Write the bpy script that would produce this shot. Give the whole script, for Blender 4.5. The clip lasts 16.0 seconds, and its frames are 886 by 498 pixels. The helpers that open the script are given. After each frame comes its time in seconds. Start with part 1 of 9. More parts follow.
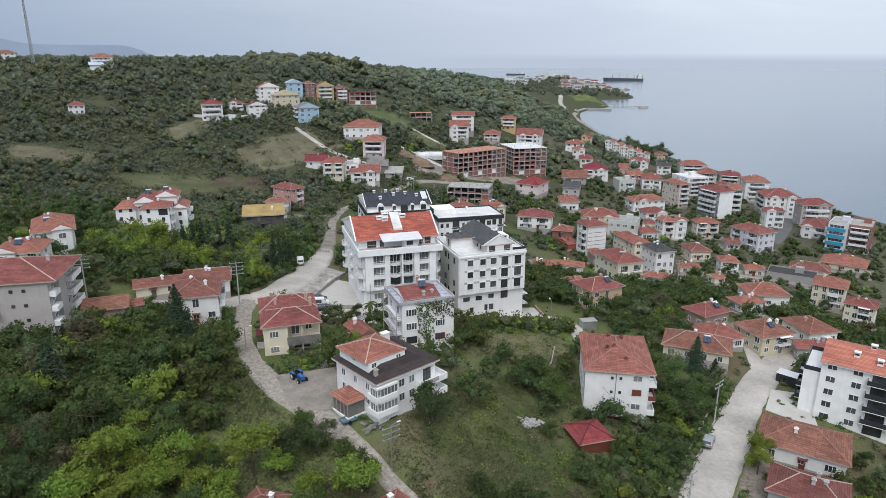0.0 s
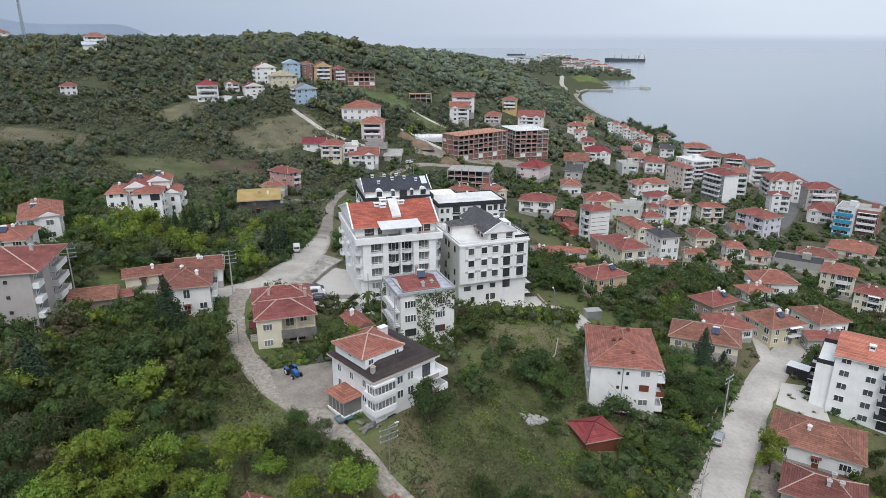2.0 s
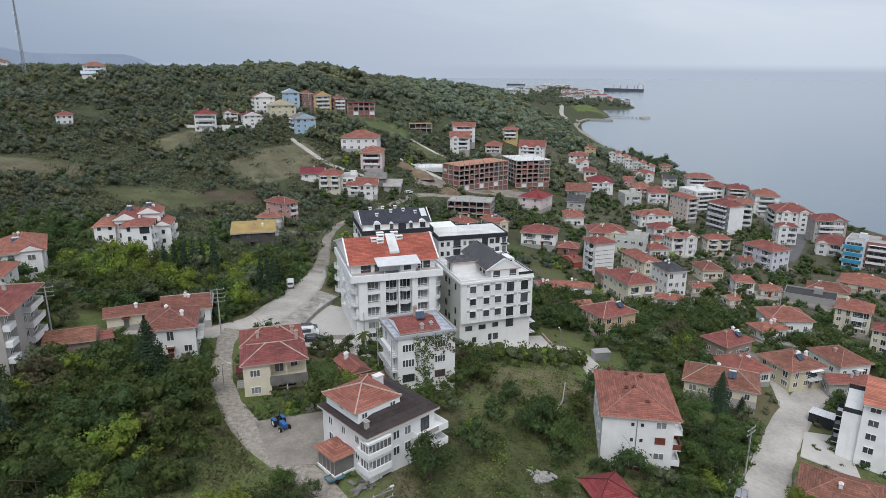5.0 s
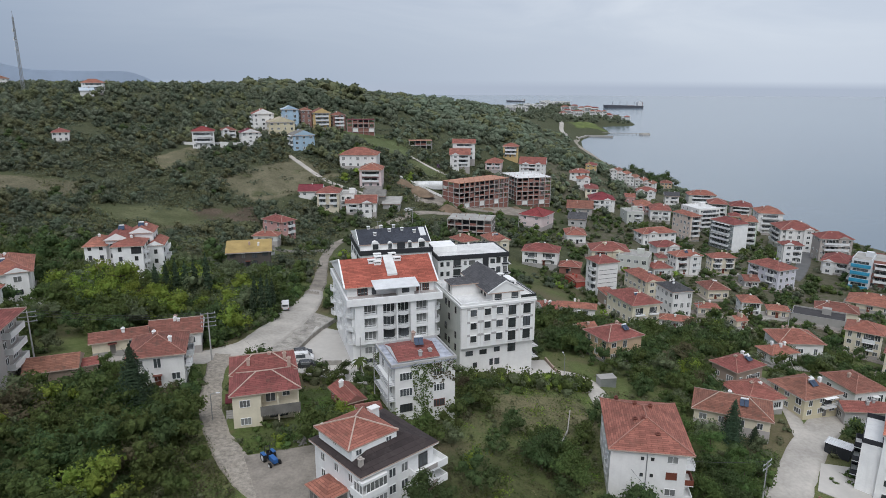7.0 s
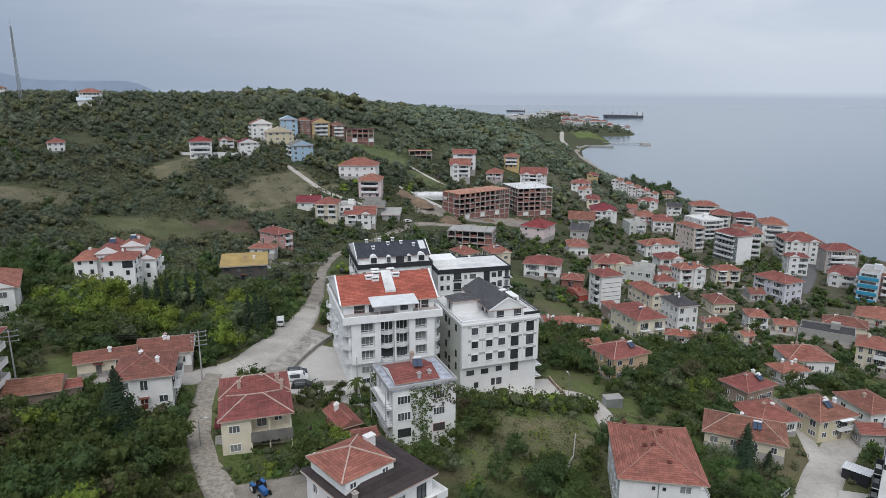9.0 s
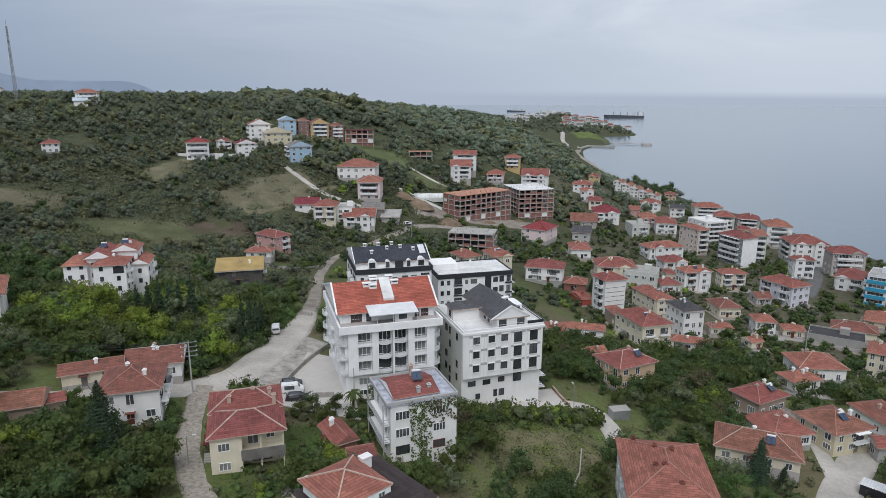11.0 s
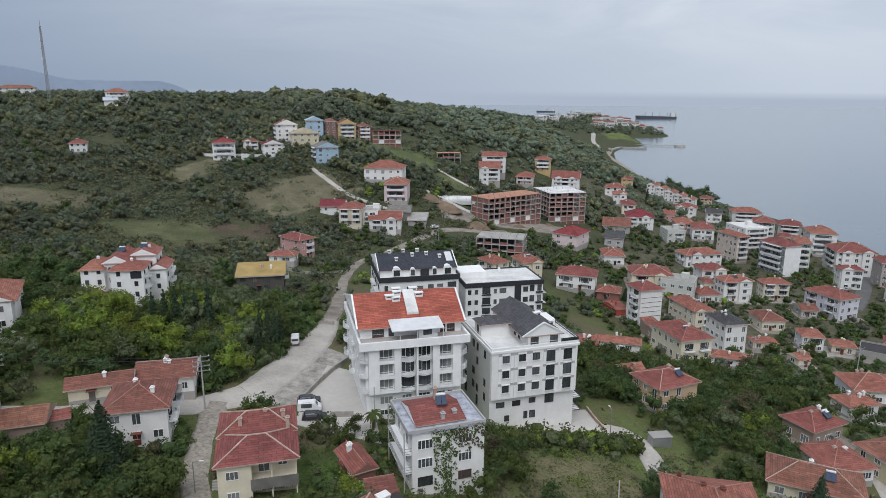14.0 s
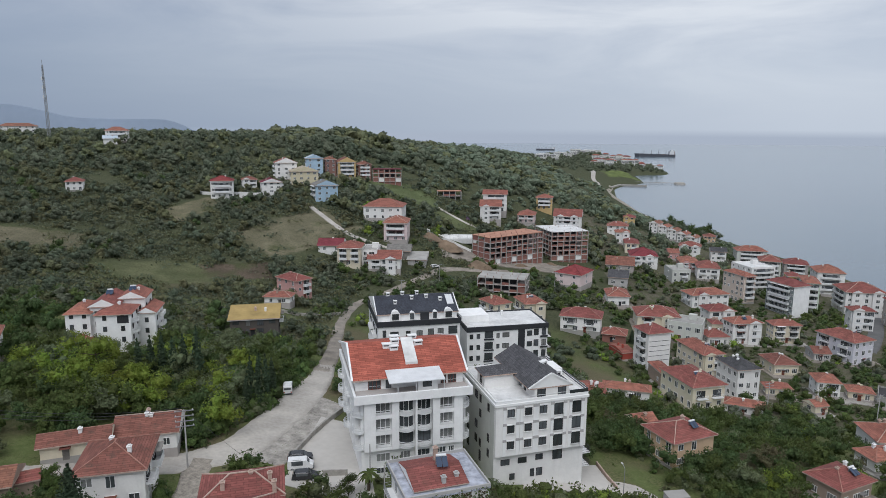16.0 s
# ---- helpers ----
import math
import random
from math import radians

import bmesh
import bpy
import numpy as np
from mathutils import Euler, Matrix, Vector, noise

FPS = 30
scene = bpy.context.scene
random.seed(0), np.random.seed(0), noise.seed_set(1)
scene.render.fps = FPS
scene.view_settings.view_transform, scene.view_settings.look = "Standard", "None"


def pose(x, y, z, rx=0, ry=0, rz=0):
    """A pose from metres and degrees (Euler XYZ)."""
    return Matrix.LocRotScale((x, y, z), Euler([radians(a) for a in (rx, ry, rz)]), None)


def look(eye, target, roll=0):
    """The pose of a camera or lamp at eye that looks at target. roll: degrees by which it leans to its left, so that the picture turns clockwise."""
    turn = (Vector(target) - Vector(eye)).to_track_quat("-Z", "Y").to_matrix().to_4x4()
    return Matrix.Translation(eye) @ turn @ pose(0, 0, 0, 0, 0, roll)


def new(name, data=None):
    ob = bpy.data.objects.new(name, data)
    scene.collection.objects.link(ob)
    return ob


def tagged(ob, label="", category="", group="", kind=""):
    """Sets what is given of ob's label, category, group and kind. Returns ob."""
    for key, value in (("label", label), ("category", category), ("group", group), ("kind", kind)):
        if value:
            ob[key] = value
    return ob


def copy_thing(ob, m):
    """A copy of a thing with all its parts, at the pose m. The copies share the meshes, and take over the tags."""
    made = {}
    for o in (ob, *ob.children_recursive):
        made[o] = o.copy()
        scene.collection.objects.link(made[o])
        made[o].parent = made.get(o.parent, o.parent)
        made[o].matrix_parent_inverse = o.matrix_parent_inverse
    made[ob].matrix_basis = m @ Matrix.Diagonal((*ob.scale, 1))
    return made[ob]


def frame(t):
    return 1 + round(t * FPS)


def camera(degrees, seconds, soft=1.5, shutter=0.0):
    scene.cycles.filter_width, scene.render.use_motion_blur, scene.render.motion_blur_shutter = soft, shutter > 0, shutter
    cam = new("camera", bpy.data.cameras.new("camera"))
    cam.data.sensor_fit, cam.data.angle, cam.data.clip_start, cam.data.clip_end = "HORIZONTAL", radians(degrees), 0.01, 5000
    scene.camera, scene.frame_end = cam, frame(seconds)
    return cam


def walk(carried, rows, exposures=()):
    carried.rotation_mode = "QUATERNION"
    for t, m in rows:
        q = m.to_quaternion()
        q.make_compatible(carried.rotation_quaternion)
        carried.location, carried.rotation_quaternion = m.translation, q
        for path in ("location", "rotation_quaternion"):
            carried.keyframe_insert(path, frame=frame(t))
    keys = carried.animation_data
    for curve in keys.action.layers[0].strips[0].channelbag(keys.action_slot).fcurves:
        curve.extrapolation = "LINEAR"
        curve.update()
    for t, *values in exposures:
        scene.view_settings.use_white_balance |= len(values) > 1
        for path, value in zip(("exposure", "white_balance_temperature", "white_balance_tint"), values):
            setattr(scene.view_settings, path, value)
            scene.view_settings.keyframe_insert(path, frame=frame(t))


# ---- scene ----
cam = camera(68.56, 16.0, soft=0.75)
PATH = [
    (0, (0.00, 0.00, 96.00), (0.32, 95.80, 67.32), 0.08),
    (0.5, (-0.01, 1.41, 95.94), (0.30, 96.43, 64.78), 0.08),
    (1, (-0.02, 2.80, 95.95), (0.31, 97.75, 64.58), 0.11),
    (1.5, (-0.07, 4.10, 95.94), (0.29, 99.05, 64.56), 0.13),
    (2, (-0.07, 5.38, 95.93), (0.29, 100.33, 64.55), 0.14),
    (2.5, (-0.09, 6.69, 95.88), (0.27, 101.64, 64.51), 0.15),
    (3, (-0.12, 7.99, 95.84), (0.24, 102.93, 64.46), 0.18),
    (3.5, (-0.09, 9.32, 95.85), (0.26, 105.13, 67.24), 0.19),
    (4, (-0.12, 10.54, 95.78), (0.23, 106.41, 67.35), 0.21),
    (6.5, (-0.07, 16.91, 95.75), (0.29, 113.68, 70.54), 0.29),
    (7, (0.02, 18.13, 95.73), (0.35, 114.96, 70.76), 0.26),
    (7.5, (0.04, 19.46, 95.76), (0.36, 116.49, 71.59), 0.27),
    (8, (0.06, 20.71, 95.74), (0.36, 117.89, 72.16), 0.27),
    (8.5, (0.03, 21.99, 95.75), (0.35, 119.17, 72.17), 0.29),
    (9, (0.06, 23.23, 95.78), (0.36, 120.40, 72.19), 0.28),
    (11.5, (0.05, 29.80, 95.78), (0.30, 126.98, 72.22), 0.28),
    (12, (0.00, 31.11, 95.79), (0.25, 128.30, 72.23), 0.29),
    (12.5, (0.02, 32.55, 95.80), (0.23, 129.73, 72.23), 0.29),
    (13, (0.07, 34.02, 95.86), (0.24, 131.20, 72.27), 0.30),
    (13.5, (-0.07, 35.62, 95.81), (-1.49, 132.79, 72.24), 0.33),
    (14, (-0.13, 37.22, 95.80), (-4.07, 134.33, 72.23), 0.36),
    (14.5, (-0.24, 38.85, 95.84), (-4.18, 135.95, 72.25), 0.36),
    (15, (-0.39, 40.57, 95.93), (-4.31, 137.92, 73.39), 0.38),
    (15.5, (-0.38, 42.11, 95.86), (-4.39, 139.77, 74.73), 0.38),
    (16, (-0.48, 43.77, 95.87), (-4.56, 142.04, 77.80), 0.37),
]
walk(cam, [(t, look(eye, aim, roll)) for t, eye, aim, roll in PATH], exposures=[(0.0, 0.64), (2.0, 0.67), (4.0, 0.55), (7.0, 0.41), (14.5, 0.38), (16.0, 0.31)])

# ---- sky, sun, exposure ----
SUN_ELEV, SUN_TURN = 56.0, 190.0          # degrees: height, and compass direction clockwise from +y
world = bpy.data.worlds.new("overcast_sky")
scene.world = world
world.use_nodes = True
wn, wl = world.node_tree.nodes, world.node_tree.links
wn.clear()


def wnode(kind, **vals):
    n = wn.new(kind)
    for k, v in vals.items():
        n.inputs[k].default_value = v
    return n


w_out, w_bg = wn.new("ShaderNodeOutputWorld"), wnode("ShaderNodeBackground", Strength=1.06)
w_sky = wn.new("ShaderNodeTexSky")
w_sky.sky_type, w_sky.sun_disc = "NISHITA", False
w_sky.sun_elevation, w_sky.sun_rotation = radians(SUN_ELEV), radians(SUN_TURN)
w_sky.air_density, w_sky.dust_density = 1.0, 2.5
w_dim = wn.new("ShaderNodeVectorMath")
w_dim.operation = "SCALE"
w_dim.inputs["Scale"].default_value = 0.05
wl.new(w_sky.outputs["Color"], w_dim.inputs[0])
w_co = wn.new("ShaderNodeTexCoord")
w_sep = wn.new("ShaderNodeSeparateXYZ")
wl.new(w_co.outputs["Generated"], w_sep.inputs[0])
# cloud deck: pale grey, thicker and bluer towards the land, brighter over the sea
w_map = wn.new("ShaderNodeMapping")
w_map.inputs["Scale"].default_value = (1.0, 1.0, 5.0)
wl.new(w_co.outputs["Generated"], w_map.inputs[0])
w_noise = wnode("ShaderNodeTexNoise", Scale=2.2, Detail=7.0, Roughness=0.55, Distortion=0.6)
wl.new(w_map.outputs[0], w_noise.inputs["Vector"])
w_up = wn.new("ShaderNodeMapRange")
w_up.inputs["From Min"].default_value, w_up.inputs["From Max"].default_value = -0.02, 0.30
w_up.interpolation_type = "SMOOTHSTEP"
wl.new(w_sep.outputs["Z"], w_up.inputs["Value"])
w_side = wn.new("ShaderNodeMapRange")
w_side.inputs["From Min"].default_value, w_side.inputs["From Max"].default_value = -0.6, 0.45
wl.new(w_sep.outputs["X"], w_side.inputs["Value"])
w_low = wn.new("ShaderNodeMix")
w_low.data_type = "RGBA"
w_low.inputs[6].default_value, w_low.inputs[7].default_value = (0.218, 0.275, 0.372, 1), (0.45, 0.505, 0.59, 1)
wl.new(w_side.outputs[0], w_low.inputs[0])
w_high = wn.new("ShaderNodeMix")
w_high.data_type = "RGBA"
w_high.inputs[6].default_value, w_high.inputs[7].default_value = (0.385, 0.43, 0.52, 1), (0.69, 0.715, 0.755, 1)
w_cl = wn.new("ShaderNodeMapRange")
w_cl.inputs["From Min"].default_value, w_cl.inputs["From Max"].default_value = 0.38, 0.61
wl.new(w_noise.outputs[0], w_cl.inputs["Value"])
wl.new(w_cl.outputs[0], w_high.inputs[0])
w_grad = wn.new("ShaderNodeMix")
w_grad.data_type = "RGBA"
w_veil = wn.new("ShaderNodeMix")
w_veil.data_type = "RGBA"
w_veil.inputs[6].default_value = (0.265, 0.318, 0.415, 1)
w_part = wn.new("ShaderNodeMapRange")
w_part.inputs["From Min"].default_value, w_part.inputs["From Max"].default_value = -0.75, 0.05
w_part.inputs["To Min"].default_value = 0.05
wl.new(w_sep.outputs["X"], w_part.inputs["Value"])
wl.new(w_part.outputs[0], w_veil.inputs[0])
wl.new(w_high.outputs[2], w_veil.inputs[7])
wl.new(w_up.outputs[0], w_grad.inputs[0])
wl.new(w_low.outputs[2], w_grad.inputs[6])
wl.new(w_veil.outputs[2], w_grad.inputs[7])
w_mix = wn.new("ShaderNodeMix")
w_mix.data_type = "RGBA"
w_mix.inputs[0].default_value = 0.88
wl.new(w_dim.outputs[0], w_mix.inputs[6])
# the sea's haze under the skyline
w_sea = wn.new("ShaderNodeMapRange")
w_sea.inputs["From Min"].default_value, w_sea.inputs["From Max"].default_value = 0.002, -0.008
wl.new(w_sep.outputs["Z"], w_sea.inputs["Value"])
w_under = wn.new("ShaderNodeMix")
w_under.data_type = "RGBA"
w_under.inputs[7].default_value = (0.335, 0.385, 0.475, 1)
wl.new(w_sea.outputs[0], w_under.inputs[0])
wl.new(w_grad.outputs[2], w_under.inputs[6])
wl.new(w_under.outputs[2], w_mix.inputs[7])
wl.new(w_mix.outputs[2], w_bg.inputs["Color"])
wl.new(w_bg.outputs[0], w_out.inputs["Surface"])

sun_data = bpy.data.lights.new("sun", "SUN")
sun_data.energy, sun_data.angle, sun_data.color = 1.5, radians(45), (0.965, 0.975, 1.0)
sun = new("sun", sun_data)
_a = radians(SUN_TURN)
sun.matrix_basis = look((math.sin(_a) * 300, math.cos(_a) * 300, 300 * math.tan(radians(SUN_ELEV))), (0, 0, 0))

# ---- materials ----
MATS = {}


def material(name, colour, rough=0.85, metal=0.0, vary=0.18, scale=0.6, fine=8.0, bump=0.0, tint=None, island=0.0, obj=0.0, spec=0.3, depth=0.1):
    """A procedural surface: a base colour with broad stains and fine grain, and slight relief."""
    m = bpy.data.materials.new(name)
    m.use_nodes = True
    nt = m.node_tree
    b = nt.nodes["Principled BSDF"]
    b.inputs["Roughness"].default_value, b.inputs["Metallic"].default_value = rough, metal
    b.inputs["Specular IOR Level"].default_value = spec
    co = nt.nodes.new("ShaderNodeTexCoord")
    geo = nt.nodes.new("ShaderNodeNewGeometry")
    big, small = nt.nodes.new("ShaderNodeTexNoise"), nt.nodes.new("ShaderNodeTexNoise")
    big.inputs["Scale"].default_value, big.inputs["Detail"].default_value = scale, 5
    small.inputs["Scale"].default_value, small.inputs["Detail"].default_value = fine, 3
    nt.links.new(geo.outputs["Position"], big.inputs["Vector"])
    nt.links.new(geo.outputs["Position"], small.inputs["Vector"])
    add = nt.nodes.new("ShaderNodeMath")
    add.operation = "MULTIPLY_ADD"
    add.inputs[1].default_value = 0.45
    nt.links.new(small.outputs[0], add.inputs[0])
    nt.links.new(big.outputs[0], add.inputs[2])
    rng = nt.nodes.new("ShaderNodeMapRange")
    rng.inputs["From Min"].default_value, rng.inputs["From Max"].default_value = 0.45, 1.0
    nt.links.new(add.outputs[0], rng.inputs["Value"])
    mix = nt.nodes.new("ShaderNodeMix")
    mix.data_type = "RGBA"
    dark = tint or tuple(c * (1 - vary) for c in colour)
    light = tuple(min(1, c * (1 + vary * 0.5)) for c in colour)
    mix.inputs[6].default_value, mix.inputs[7].default_value = (*dark, 1), (*light, 1)
    nt.links.new(rng.outputs[0], mix.inputs[0])
    last = mix.outputs[2]
    for src, amount in ((geo.outputs["Random Per Island"], island), (None, obj)):
        if amount:
            if src is None:
                src = nt.nodes.new("ShaderNodeObjectInfo").outputs["Random"]
            hsv = nt.nodes.new("ShaderNodeHueSaturation")
            mr = nt.nodes.new("ShaderNodeMapRange")
            mr.inputs["To Min"].default_value, mr.inputs["To Max"].default_value = 1 - amount, 1 + amount
            nt.links.new(src, mr.inputs["Value"])
            nt.links.new(mr.outputs[0], hsv.inputs["Value"])
            mh = nt.nodes.new("ShaderNodeMapRange")
            mh.inputs["To Min"].default_value, mh.inputs["To Max"].default_value = 0.5 - amount * 0.06, 0.5 + amount * 0.06
            nt.links.new(src, mh.inputs["Value"])
            nt.links.new(mh.outputs[0], hsv.inputs["Hue"])
            nt.links.new(last, hsv.inputs["Color"])
            last = hsv.outputs[0]
    nt.links.new(last, b.inputs["Base Color"])
    if bump:
        bp = nt.nodes.new("ShaderNodeBump")
        bp.inputs["Strength"].default_value, bp.inputs["Distance"].default_value = min(1, bump), depth
        nt.links.new(add.outputs[0], bp.inputs["Height"])
        nt.links.new(bp.outputs[0], b.inputs["Normal"])
    MATS[name] = m
    return m


def tile_material(name, colour, moss=(0.10, 0.07, 0.05), wear=0.35, row=0.40, col=1.7):
    """Clay roof tiles: rows and columns laid along the slope (UV in metres), with worn and darkened tiles."""
    m = material(name, colour, rough=0.9, vary=0.3, scale=0.35, fine=2.5, obj=0.2)
    nt = m.node_tree
    b = nt.nodes["Principled BSDF"]
    base = b.inputs["Base Color"].links[0].from_socket
    uv = nt.nodes.new("ShaderNodeUVMap")
    br = nt.nodes.new("ShaderNodeTexBrick")
    br.offset = 0.41
    br.inputs["Scale"].default_value = 1.0
    br.inputs["Brick Width"].default_value, br.inputs["Row Height"].default_value = col, row
    br.inputs["Mortar Size"].default_value, br.inputs["Mortar Smooth"].default_value = 0.05, 0.7
    br.inputs["Color1"].default_value, br.inputs["Color2"].default_value = (1.22, 1.18, 1.15, 1), (0.76, 0.73, 0.73, 1)
    br.inputs["Mortar"].default_value = (0.58, 0.54, 0.52, 1)
    nt.links.new(uv.outputs[0], br.inputs["Vector"])
    mul = nt.nodes.new("ShaderNodeMix")
    mul.data_type, mul.blend_type = "RGBA", "MULTIPLY"
    mul.inputs[0].default_value = 1.0
    nt.links.new(base, mul.inputs[6])
    nt.links.new(br.outputs["Color"], mul.inputs[7])
    geo = nt.nodes.new("ShaderNodeNewGeometry")
    n = nt.nodes.new("ShaderNodeTexNoise")
    n.inputs["Scale"].default_value, n.inputs["Detail"].default_value = 0.8, 10
    n.inputs["Roughness"].default_value = 0.68
    nt.links.new(geo.outputs["Position"], n.inputs["Vector"])
    r = nt.nodes.new("ShaderNodeMapRange")
    r.inputs["From Min"].default_value, r.inputs["From Max"].default_value = 0.52, 0.72
    r.inputs["To Max"].default_value = wear
    nt.links.new(n.outputs[0], r.inputs["Value"])
    mm = nt.nodes.new("ShaderNodeMix")
    mm.data_type = "RGBA"
    mm.inputs[7].default_value = (*moss, 1)
    nt.links.new(r.outputs[0], mm.inputs[0])
    nt.links.new(mul.outputs[2], mm.inputs[6])
    nt.links.new(mm.outputs[2], b.inputs["Base Color"])
    wv = nt.nodes.new("ShaderNodeBump")
    wv.inputs["Strength"].default_value, wv.inputs["Distance"].default_value = 0.45, 0.05
    nt.links.new(br.outputs["Fac"], wv.inputs["Height"])
    wv.invert = True
    nt.links.new(wv.outputs[0], b.inputs["Normal"])
    return m


def plaster(name, colour):
    """Painted render with rain streaks and faint dirt."""
    m = material(name, colour, rough=0.9, vary=0.10, scale=0.5, fine=3.0, obj=0.04)
    nt = m.node_tree
    b = nt.nodes["Principled BSDF"]
    base = b.inputs["Base Color"].links[0].from_socket
    geo = nt.nodes.new("ShaderNodeNewGeometry")
    mp = nt.nodes.new("ShaderNodeMapping")
    mp.inputs["Scale"].default_value = (1.3, 1.3, 0.12)
    nt.links.new(geo.outputs["Position"], mp.inputs[0])
    n = nt.nodes.new("ShaderNodeTexNoise")
    n.inputs["Scale"].default_value, n.inputs["Detail"].default_value = 1.0, 6
    nt.links.new(mp.outputs[0], n.inputs["Vector"])
    r = nt.nodes.new("ShaderNodeMapRange")
    r.inputs["From Min"].default_value, r.inputs["From Max"].default_value, r.inputs["To Max"].default_value = 0.55, 0.85, 0.28
    nt.links.new(n.outputs[0], r.inputs["Value"])
    mm = nt.nodes.new("ShaderNodeMix")
    mm.data_type = "RGBA"
    mm.inputs[7].default_value = (*(c * 0.62 for c in colour), 1)
    nt.links.new(r.outputs[0], mm.inputs[0])
    nt.links.new(base, mm.inputs[6])
    nt.links.new(mm.outputs[2], b.inputs["Base Color"])
    return m


for _n, _c in dict(white=(0.74, 0.73, 0.71), cream=(0.66, 0.60, 0.47), peach=(0.56, 0.40, 0.27), yellow=(0.62, 0.47, 0.17), grey=(0.42, 0.41, 0.40),
                   stone=(0.33, 0.26, 0.21), lavender=(0.62, 0.61, 0.66), slate_wall=(0.22, 0.25, 0.25), mint=(0.50, 0.56, 0.46), pink=(0.62, 0.52, 0.45),
                   pale=(0.52, 0.53, 0.49), pale_pink=(0.68, 0.56, 0.55), rose=(0.52, 0.30, 0.28), brownwhite=(0.40, 0.36, 0.33), bluewhite=(0.62, 0.64, 0.66),
                   red_wall=(0.38, 0.08, 0.06), lemon=(0.60, 0.54, 0.38), sky_blue=(0.35, 0.48, 0.59), brown_wall=(0.25, 0.14, 0.12), ochre_wall=(0.54, 0.39, 0.19), concrete=(0.33, 0.32, 0.30),
                   dark_glass_wall=(0.10, 0.09, 0.08), brick=(0.255, 0.122, 0.10), bright_white=(0.80, 0.80, 0.79), warm_grey=(0.40, 0.37, 0.35)).items():
    plaster(_n, _c)
tile_material("tile", (0.272, 0.104, 0.085), wear=0.5)
tile_material("new_tile", (0.37, 0.105, 0.078), wear=0.15)
tile_material("old_tile", (0.225, 0.098, 0.076), moss=(0.085, 0.06, 0.048), wear=0.85)
tile_material("orange_tile", (0.50, 0.20, 0.135), wear=0.05, row=0.4, col=9.0)
tile_material("maroon", (0.21, 0.045, 0.058), wear=0.2)
tile_material("slate", (0.085, 0.088, 0.096), moss=(0.05, 0.05, 0.05), wear=0.3, row=0.5, col=0.5)
tile_material("navy", (0.054, 0.062, 0.080), moss=(0.06, 0.065, 0.075), wear=0.15, row=0.4, col=0.4)
tile_material("felt", (0.045, 0.036, 0.036), moss=(0.08, 0.07, 0.065), wear=0.4, row=0.9, col=4.0)
for _n, _c in dict(lemon_roof=(0.42, 0.36, 0.27), pale_blue=(0.45, 0.52, 0.58), ochre=(0.37, 0.265, 0.105), white_roof=(0.66, 0.66, 0.65), bare_roof=(0.44, 0.23, 0.16),
                   concrete_roof=(0.36, 0.35, 0.33)).items():
    material(_n, _c, vary=0.3, scale=0.25, fine=1.5)
material("patched_roof", (0.40, 0.42, 0.48), vary=0.5, scale=0.9, fine=2.5, tint=(0.20, 0.21, 0.24))
material("slab_grey", (0.47, 0.42, 0.40), vary=0.35, scale=0.5)
material("mortar", (0.48, 0.36, 0.30), vary=0.3, scale=1.0)
material("cap_tile", (0.37, 0.19, 0.15), vary=0.35, scale=1.0)
material("trim_white", (0.78, 0.78, 0.77), vary=0.06)
material("glass", (0.075, 0.085, 0.090), rough=0.12, vary=0.5, scale=0.25, fine=1.0, spec=0.6, obj=0.5)
material("curtain_glass", (0.19, 0.195, 0.19), rough=0.2, vary=0.4, scale=0.3, fine=2.0, spec=0.5, obj=0.35)
material("dark_frame", (0.035, 0.03, 0.03), rough=0.5)
material("brown_wood", (0.17, 0.055, 0.035), rough=0.6)
material("grey_wood", (0.20, 0.19, 0.175), vary=0.4, fine=6)
material("metal_grey", (0.36, 0.37, 0.38), rough=0.45, metal=0.6)
material("rail_white", (0.70, 0.71, 0.71), rough=0.5)
material("solar_blue", (0.03, 0.05, 0.09), rough=0.15, spec=0.7, vary=0.2)
material("tank_white", (0.66, 0.67, 0.68), rough=0.35)
material("blue_band", (0.05, 0.30, 0.46), rough=0.4)
material("dark_panel", (0.035, 0.037, 0.042), rough=0.6)
material("bark", (0.10, 0.075, 0.055), vary=0.4, bump=0.5)
material("road_concrete", (0.45, 0.42, 0.38), vary=0.36, scale=0.12, fine=1.4, bump=0.1)
material("dirt", (0.27, 0.24, 0.205), vary=0.45, scale=0.3, fine=2.5, bump=0.3)
material("gravel", (0.37, 0.345, 0.31), vary=0.6, scale=0.45, fine=2.2, bump=0.4)
material("site_earth", (0.20, 0.145, 0.10), vary=0.5, scale=0.25, fine=1.8, bump=0.5)
material("lane_stone", (0.33, 0.295, 0.25), vary=0.5, scale=1.6, fine=5.0, bump=0.6)
material("pad_concrete", (0.50, 0.475, 0.44), vary=0.15, scale=0.15, fine=1.0)
material("asphalt", (0.13, 0.13, 0.13), vary=0.25, scale=0.3)
material("wall_block", (0.36, 0.34, 0.31), vary=0.35, scale=0.8, fine=3)
material("car_white", (0.72, 0.72, 0.72), rough=0.3, spec=0.6)
material("car_black", (0.02, 0.021, 0.024), rough=0.25, spec=0.6)
material("car_blue", (0.02, 0.11, 0.33), rough=0.4, spec=0.5)
material("teal", (0.10, 0.24, 0.30), rough=0.6, vary=0.3)
material("car_silver", (0.38, 0.39, 0.40), rough=0.3, metal=0.3, spec=0.6)
material("rubber", (0.015, 0.015, 0.015), rough=0.9)
material("ship_hull", (0.08, 0.085, 0.10), rough=0.7)
material("ship_deck", (0.30, 0.22, 0.20), rough=0.7)
